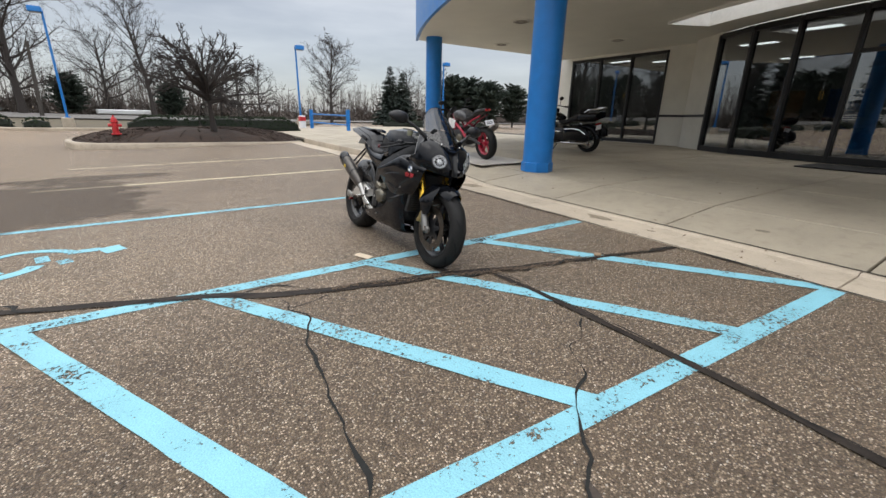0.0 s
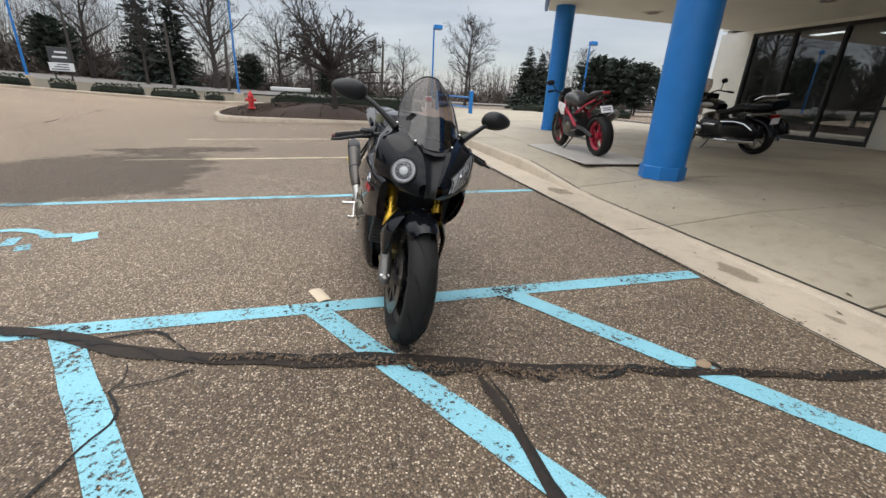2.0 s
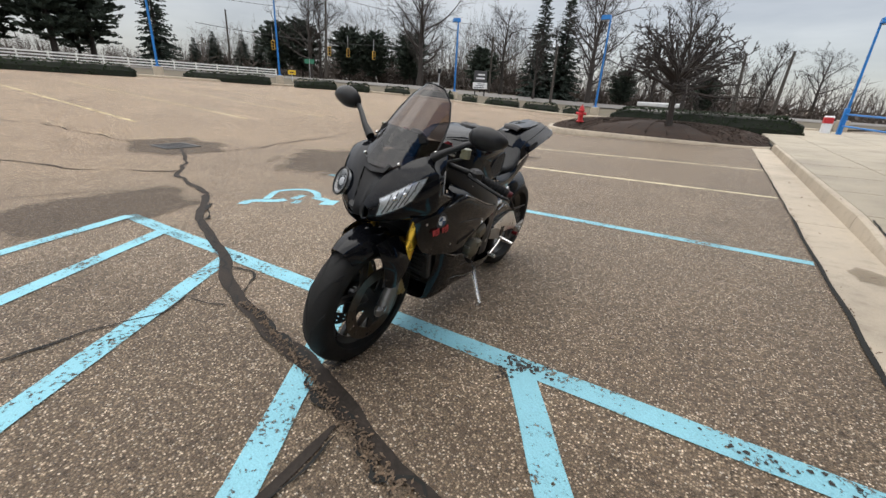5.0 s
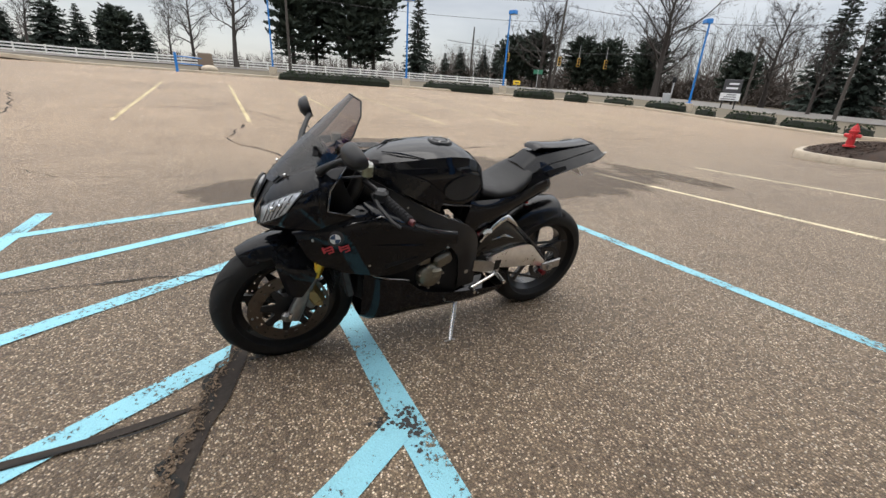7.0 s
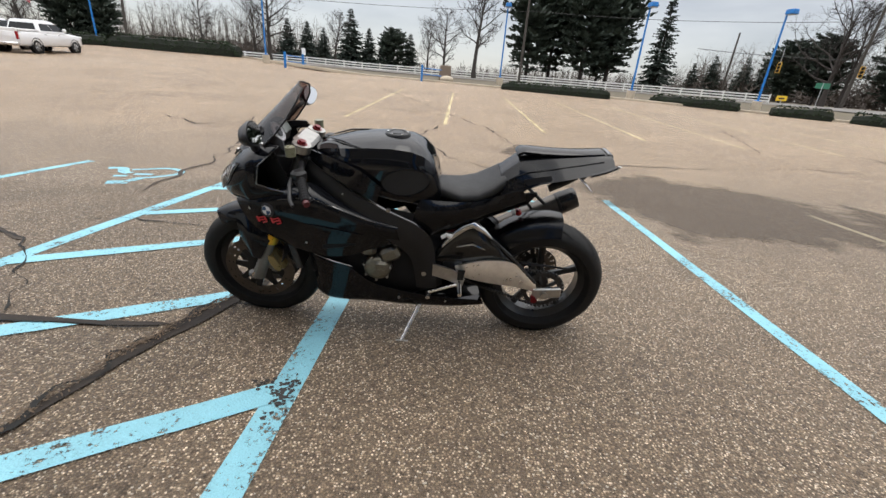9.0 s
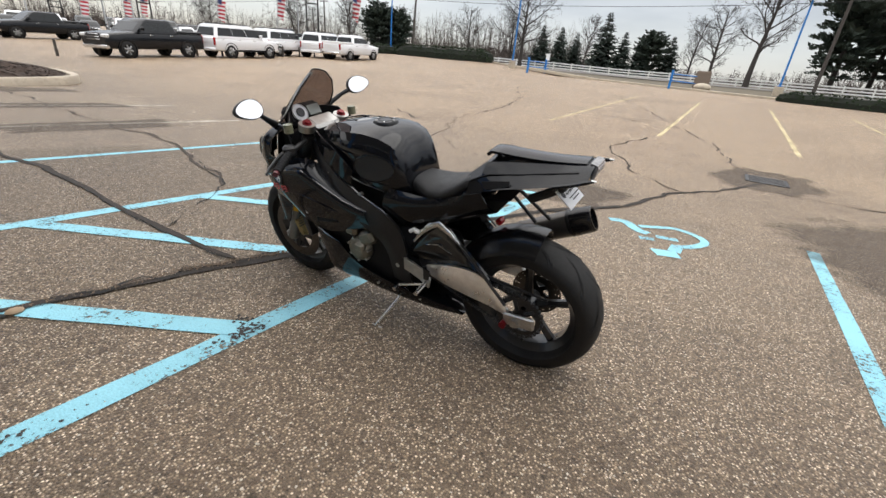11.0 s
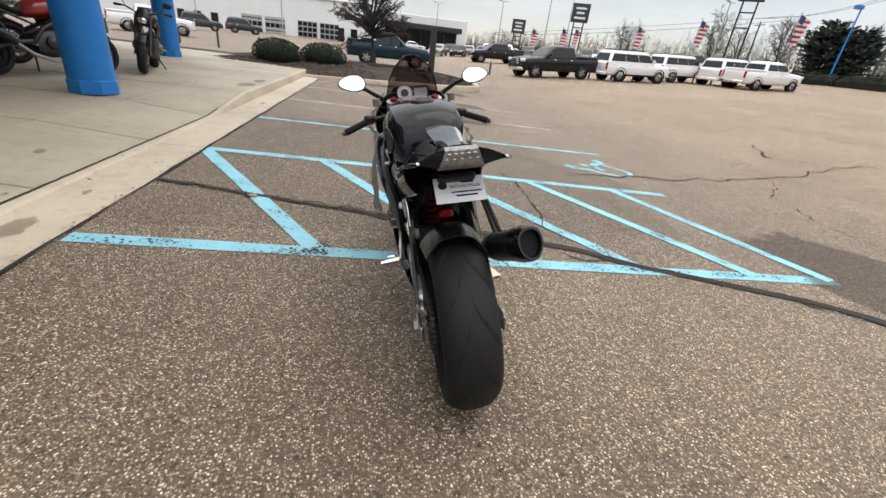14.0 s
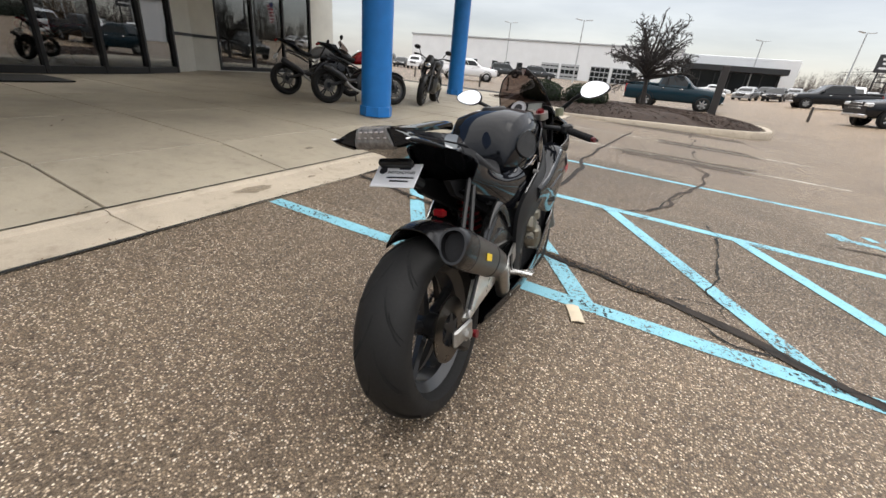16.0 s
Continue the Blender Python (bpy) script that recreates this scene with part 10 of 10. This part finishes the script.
# the dark and white board sign across the road, unreadable at its distance
t = thing("board_sign", "dark board sign over a white letter panel", "sign", m=pose(-24.6, 45.0, ground_z(-24.6, 45), 0, 0, -62))
for y in (-0.55, 0.55):
    g = Mesh()
    g.box((0, y, 0.5), (0.12, 0.12, 1.2), bevel=0.01)
    part("post", g, BLACK_FRAME, t)
g = Mesh()
g.box((0, 0, 2.2), (0.2, 1.5, 1.2), bevel=0.02)
part("upper_panel", g, plain("sign_dark", (0.05, 0.05, 0.055), 0.5), t)
g = Mesh()
g.box((0, 0, 1.2), (0.2, 1.7, 0.7), bevel=0.02)
part("letter_panel", g, WHITE_BLDG, t)
for k in range(3):
    g = Mesh()
    g.box((0.11, 0.1 * (k - 1), 1.0 + 0.2 * k), (0.01, 1.2 - 0.2 * k, 0.07))
    part("letter_bar", g, INK, t, smooth=0)
for k in range(2):
    g = Mesh()
    g.box((0.11, 0.1 * k, 2.0 + 0.4 * k), (0.01, 1.0 - 0.2 * k, 0.16))
    part("letter_bar", g, WHITE_BLDG, t, smooth=0)
t = thing("signal_cabinet", "pale grey traffic signal cabinet on a post", "cabinet", m=pose(-21.9, 31.6, ground_z(-21.9, 31.6) + 0.08, 0, 0, -50))
g = Mesh()
g.box((0, 0, 0.55), (0.5, 0.55, 1.1), bevel=0.03)
part("body", g, STEEL_GREY, t)
g = Mesh()
g.cyl((0, 0.3, 0), (0, 0.3, 2.0), 0.05, 8)
part("post", g, STEEL_GREY, t)
g = Mesh()
g.box((0, 0.3, 2.1), (0.2, 0.3, 0.4), bevel=0.03)
part("signal_box", g, BLACK_SATIN, t)

# hydrant on the bed
t = thing("fire_hydrant", "red cast-iron fire hydrant standing in the mulch", "hydrant", m=pose(-3.75, 13.9, 0.30))
g = Mesh()
g.lathe([(0.0, 0.0), (0.13, 0.0), (0.13, 0.04), (0.085, 0.05), (0.085, 0.36), (0.11, 0.37), (0.11, 0.40), (0.085, 0.41), (0.08, 0.46), (0.05, 0.52), (0.0, 0.54)], n=18)
part("barrel", g, HYDRANT_RED, t)
for a, b in (((0.07, 0, 0.28), (0.17, 0, 0.28)), ((-0.07, 0, 0.28), (-0.17, 0, 0.28)), ((0, -0.07, 0.26), (0, -0.18, 0.26))):
    g = Mesh()
    g.cyl(a, b, 0.05, 10)
    part("outlet_cap", g, HYDRANT_RED, t)
g = Mesh()
g.cyl((0, 0, 0.53), (0, 0, 0.58), 0.022, 5)
part("operating_nut", g, HYDRANT_RED, t)


def gate(x, y, turn, length, posts, board=False):
    t = thing("lane_gate", "bright blue steel barrier rail beside the lane", "barrier", "blue barriers", pose(x, y, ground_z(x, y), 0, 0, turn))
    for k in posts:
        g = Mesh()
        g.box((length * k, 0, 0.62), (0.16, 0.16, 1.24), bevel=0.02)
        part("post", g, BLUE_STEEL, t, smooth=20)
    for z in (0.55, 1.0):
        g = Mesh()
        g.cyl((0, 0, z), (length, 0, z - 0.05), 0.035, 8)
        part("rail", g, BLUE_STEEL, t)
    if board:
        g = Mesh()
        g.box((length * 0.95, 0.1, 1.45), (0.55, 0.04, 0.55), bevel=0.01)
        part("notice", g, WHITE_BLDG, t, "white notice board", 0)
        for k in range(3):
            g = Mesh()
            g.box((length * 0.95, 0.124, 1.3 + 0.13 * k), (0.4, 0.006, 0.04))
            part("notice_line", g, ROUNDEL_BLUE, t, smooth=0)


gate(-36.3, -14.0, 165, 3.0, (0, 0.85), True)
gate(-35.0, -2.4, 100, 1.6, (0,))
gate(4.55, 22.2, -78, 3.9, (0, 1.0))
t = thing("utility_box", "brown utility box and pale boulder on the verge", "utility box", m=pose(-38.0, -0.6, ground_z(-38, -0.6) + 0.08))
g = Mesh()
g.box((0, 0, 0.6), (0.9, 1.1, 1.2), bevel=0.05, taper=(0.85, 0.85))
part("body", g, plain("utility_brown", (0.16, 0.12, 0.09), 0.7), t)
t = thing("boulder", "pale rounded boulder on the verge", "boulder", m=pose(-36.6, -0.4, ground_z(-36.6, -0.4) + 0.1))
g = Mesh()
g.ball((0, 0, 0.12), (0.45, 0.6, 0.3), 10, 7)
part("body", g, KERB_CONC, t)
t = thing("menu_post", "small red and white post box sign by the lane", "sign", m=pose(4.2, 22.9, ground_z(4.2, 22.9)))
g = Mesh()
g.box((0, 0, 0.45), (0.3, 0.45, 0.9), bevel=0.03)
part("body", g, WHITE_BLDG, t)
g = Mesh()
g.box((-0.01, -0.01, 0.72), (0.31, 0.46, 0.25), bevel=0.02)
part("panel", g, HYDRANT_RED, t)

# a low white building across the road to the north
t = thing("low_building", "long low building with a white roof band", "building", m=pose(-6.9, 60.0, -1.0, 0, 0, 8))
g = Mesh()
g.box((0, 0, 0.75), (4.5, 4, 1.5), bevel=0.05)
part("wall", g, plain("brown_wall", (0.10, 0.085, 0.075), 0.8), t)
g = Mesh()
g.box((0, 0, 1.75), (4.9, 4.4, 0.5), bevel=0.08)
part("roof", g, WHITE_BLDG, t)

# ---- the car dealer to the south ----
t = thing("dealership_building", "long white flat-roofed dealership with glazed roller doors", "building", m=pose(22.0, -95.0, ground_z(22, -95) - 0.3))
g = Mesh()
g.box((8, -8, 3.6), (60, 16, 7.2), bevel=0.1)
part("wall", g, WHITE_BLDG, t, smooth=0)
g = Mesh()
g.box((8, -8, 7.35), (60.4, 16.4, 0.35), bevel=0.05)
part("parapet", g, STEEL_GREY, t, smooth=0)
for x, w, h in ((-10.0, 8.6, 3.0), (0.5, 8.6, 3.0)):
    for k in range(2):
        g = Mesh()
        g.box((x - w / 4 + w / 2 * k, 0.06, h / 2 + 0.3), (w / 2 - 0.5, 0.14, h), bevel=0.03)
        d = part("roller_door", g, STEEL_GREY, t, "glazed roller door", 0)
        for r in range(3):
            for c in range(4):
                g = Mesh()
                g.box((x - w / 4 + w / 2 * k - 1.4 + 0.93 * c, 0.15, 0.85 + 0.95 * r), (0.80, 0.03, 0.75 if x < -5 else (0.75 if r == 1 else 0.2)))
                part("door_pane", g, CAR_GLASS, d, smooth=0)
for x in (-17.0, -14.4, 9.5, 12.5, 15.5, 20.5):
    g = Mesh()
    g.box((x, 0.06, 1.5), (1.3, 0.14, 2.6), bevel=0.03)
    w = part("window", g, BLACK_FRAME, t, smooth=0)
    g = Mesh()
    g.box((x, 0.14, 1.5), (1.1, 0.03, 2.35))
    part("pane", g, CAR_GLASS, w, smooth=0)
t = thing("showroom_pavilion", "low black-fronted glass pavilion with a flat roof", "building", m=pose(-9.0, -96.0, ground_z(-9, -96) - 0.3, 0, 0, 0))
g = Mesh()
g.box((0, -6, 4.6), (17, 12, 1.0), bevel=0.05)
part("roof", g, plain("pavilion_black", (0.02, 0.021, 0.023), 0.4), t)
g = Mesh()
g.box((0, -7, 2.1), (15.5, 10, 4.2), bevel=0.05)
part("wall", g, CAR_GLASS, t)
for k in range(7):
    g = Mesh()
    g.box((-7.5 + 2.5 * k, -1.95, 2.05), (0.18, 0.18, 4.1))
    part("mullion", g, BLACK_FRAME, t, smooth=0)
t = thing("white_hall", "long white hall behind the pavilion", "building", m=pose(-8.0, -114.0, ground_z(-8, -114)))
g = Mesh()
g.box((0, 0, 3.5), (26, 10, 7.0), bevel=0.1)
part("wall", g, WHITE_BLDG, t, smooth=0)


def pylon(x, y, h, w, ph, lean=0):
    z = ground_z(x, y)
    t = thing("pylon_sign", "black pylon sign board on two steel legs", "sign", "pylon signs", pose(x, y, z, 0, 0, math.degrees(math.atan2(2 - y, -x)) + lean))
    for k in (-0.28, 0.28):
        g = Mesh()
        g.box((0, w * k, (h - ph) / 2), (0.25, 0.25, h - ph), bevel=0.03)
        part("leg", g, BLACK_FRAME, t, smooth=0)
    for k in range(2):
        g = Mesh()
        g.box((0, 0, (h - ph) * (0.86 - 0.2 * k)), (0.18, w * 0.55, 0.18))
        part("brace", g, BLACK_FRAME, t, smooth=0)
    g = Mesh()
    g.box((0, 0, h - ph / 2), (0.5, w, ph), bevel=0.06)
    part("panel", g, plain("pylon_panel", (0.03, 0.032, 0.035), 0.45), t, smooth=0)
    for k, ww in ((0.74, 0.6), (0.5, 0.45), (0.24, 0.66)):
        g = Mesh()
        g.box((0.27, 0, h - ph + ph * k), (0.02, w * ww, ph * 0.11))
        part("letter_bar", g, WHITE_BLDG, t, smooth=0)


pylon(-31.8, -103.1, 7.4, 3.0, 2.9)
pylon(-40.2, -89.5, 10.0, 3.4, 3.4)
pylon(-54.9, -62.9, 13.4, 3.4, 3.0)
STRIPES, _nt, _b = nodes_of("flag_stripes")
_c = _nt.nodes.new("ShaderNodeTexCoord")
_s = _nt.nodes.new("ShaderNodeSeparateXYZ")
_nt.links.new(_c.outputs["Generated"], _s.inputs[0])
_m = _nt.nodes.new("ShaderNodeMath")
_m.operation = "MULTIPLY"
_m.inputs[1].default_value = 6.5
_nt.links.new(_s.outputs["Z"], _m.inputs[0])
_f = _nt.nodes.new("ShaderNodeMath")
_f.operation = "FRACT"
_nt.links.new(_m.outputs[0], _f.inputs[0])
_nt.links.new(ramp_node(_nt, _f.outputs[0], [(0.48, (0.45, 0.03, 0.05)), (0.52, (0.72, 0.72, 0.72))]), _b.inputs["Base Color"])
_b.inputs["Roughness"].default_value = 0.8


def flag(x, y, h, seed):
    z = ground_z(x, y)
    t = thing("flag_pole", "red and white striped flag hanging from a pole", "flag", "flags", pose(x, y, z, 0, 4, math.degrees(math.atan2(2 - y, -x)) + 90))
    g = Mesh()
    g.tube([(0, 0, 0), (0, 0, h)], [0.09, 0.05], 8)
    g.ball((0, 0, h + 0.06), 0.09, 8, 6)
    part("pole", g, STEEL_GREY, t)
    rng = random.Random(seed)
    rows = []
    for i in range(12):
        u = i / 11
        rows.append([(1.15 * v * (1 - 0.25 * u) + 0.04, 0.14 * math.sin(6 * v + 3 * u + seed), h - 0.15 - 3.1 * u - 0.5 * v) for v in (0, 0.25, 0.5, 0.75, 1)])
    g = Mesh()
    g.sheet(rows, 0.012)
    part("cloth", g, STRIPES, t, smooth=60)
    g = Mesh()
    g.sheet([[(x2, y2 - 0.02, z2) for x2, y2, z2 in r[:3]] for r in rows[:4]], 0.03)
    part("canton", g, plain("flag_blue", (0.03, 0.05, 0.16), 0.8), t, smooth=60)


for i, (x, y, h) in enumerate(((-42.7, -71.5, 6.0), (-47.2, -62.6, 7.2), (-50.4, -49.5, 7.8), (-43.6, -98.9, 6.2), (-37.0, -90.0, 5.6), (-30.0, -88.0, 5.4))):
    flag(x, y, h, i)


def tall_lamp(x, y, h):
    t = thing("floodlight_mast", "tall grey mast with a twin lamp head", "lamp post", "dealer masts", pose(x, y, ground_z(x, y), 0, 0, 30))
    g = Mesh()
    g.tube([(0, 0, 0), (0, 0, h)], [0.12, 0.07], 8)
    part("mast", g, STEEL_GREY, t)
    for s in (1, -1):
        g = Mesh()
        g.box((0.8 * s, 0, h), (1.0, 0.35, 0.12), Euler((0, radians(-8 * s), 0)), 0.03)
        part("head", g, STEEL_GREY, t)


for x, y, h in ((31.9, -87.0, 9.6), (-12.1, -97.4, 9.0), (-36.6, -85.6, 11.5), (-47.0, -57.0, 9.0), (-28.0, -74.0, 9.5), (14.0, -70.0, 8.8), (-22.0, -82.0, 9.0)):
    tall_lamp(x, y, h)
t = thing("bollard_post", "dark square post standing at the edge of the bed", "post", m=pose(-2.5, -16.5, 0.2))
g = Mesh()
g.box((0, 0, 0.85), (0.24, 0.20, 1.7), bevel=0.02)
part("shaft", g, plain("post_brown", (0.035, 0.030, 0.028), 0.7), t)
for i in range(11):
    x, y = -7.5 - 1.9 * i, -26.5 - 0.35 * i
    t = thing("timber_post", "short weathered timber post", "post", "timber posts", pose(x, y, ground_z(x, y)))
    g = Mesh()
    g.tube([(0, 0, -0.1), (0, 0, 0.75)], [0.07, 0.06], 8)
    part("shaft", g, GREY_POLE, t)
for i in range(6):
    x, y = 6.5 + 2.6 * i, -25.5 - 1.2 * i
    t = thing("timber_post", "short weathered timber post", "post", "timber posts", pose(x, y, ground_z(x, y)))
    g = Mesh()
    g.tube([(0, 0, -0.1), (0, 0, 0.85)], [0.07, 0.06], 8)
    part("shaft", g, GREY_POLE, t)
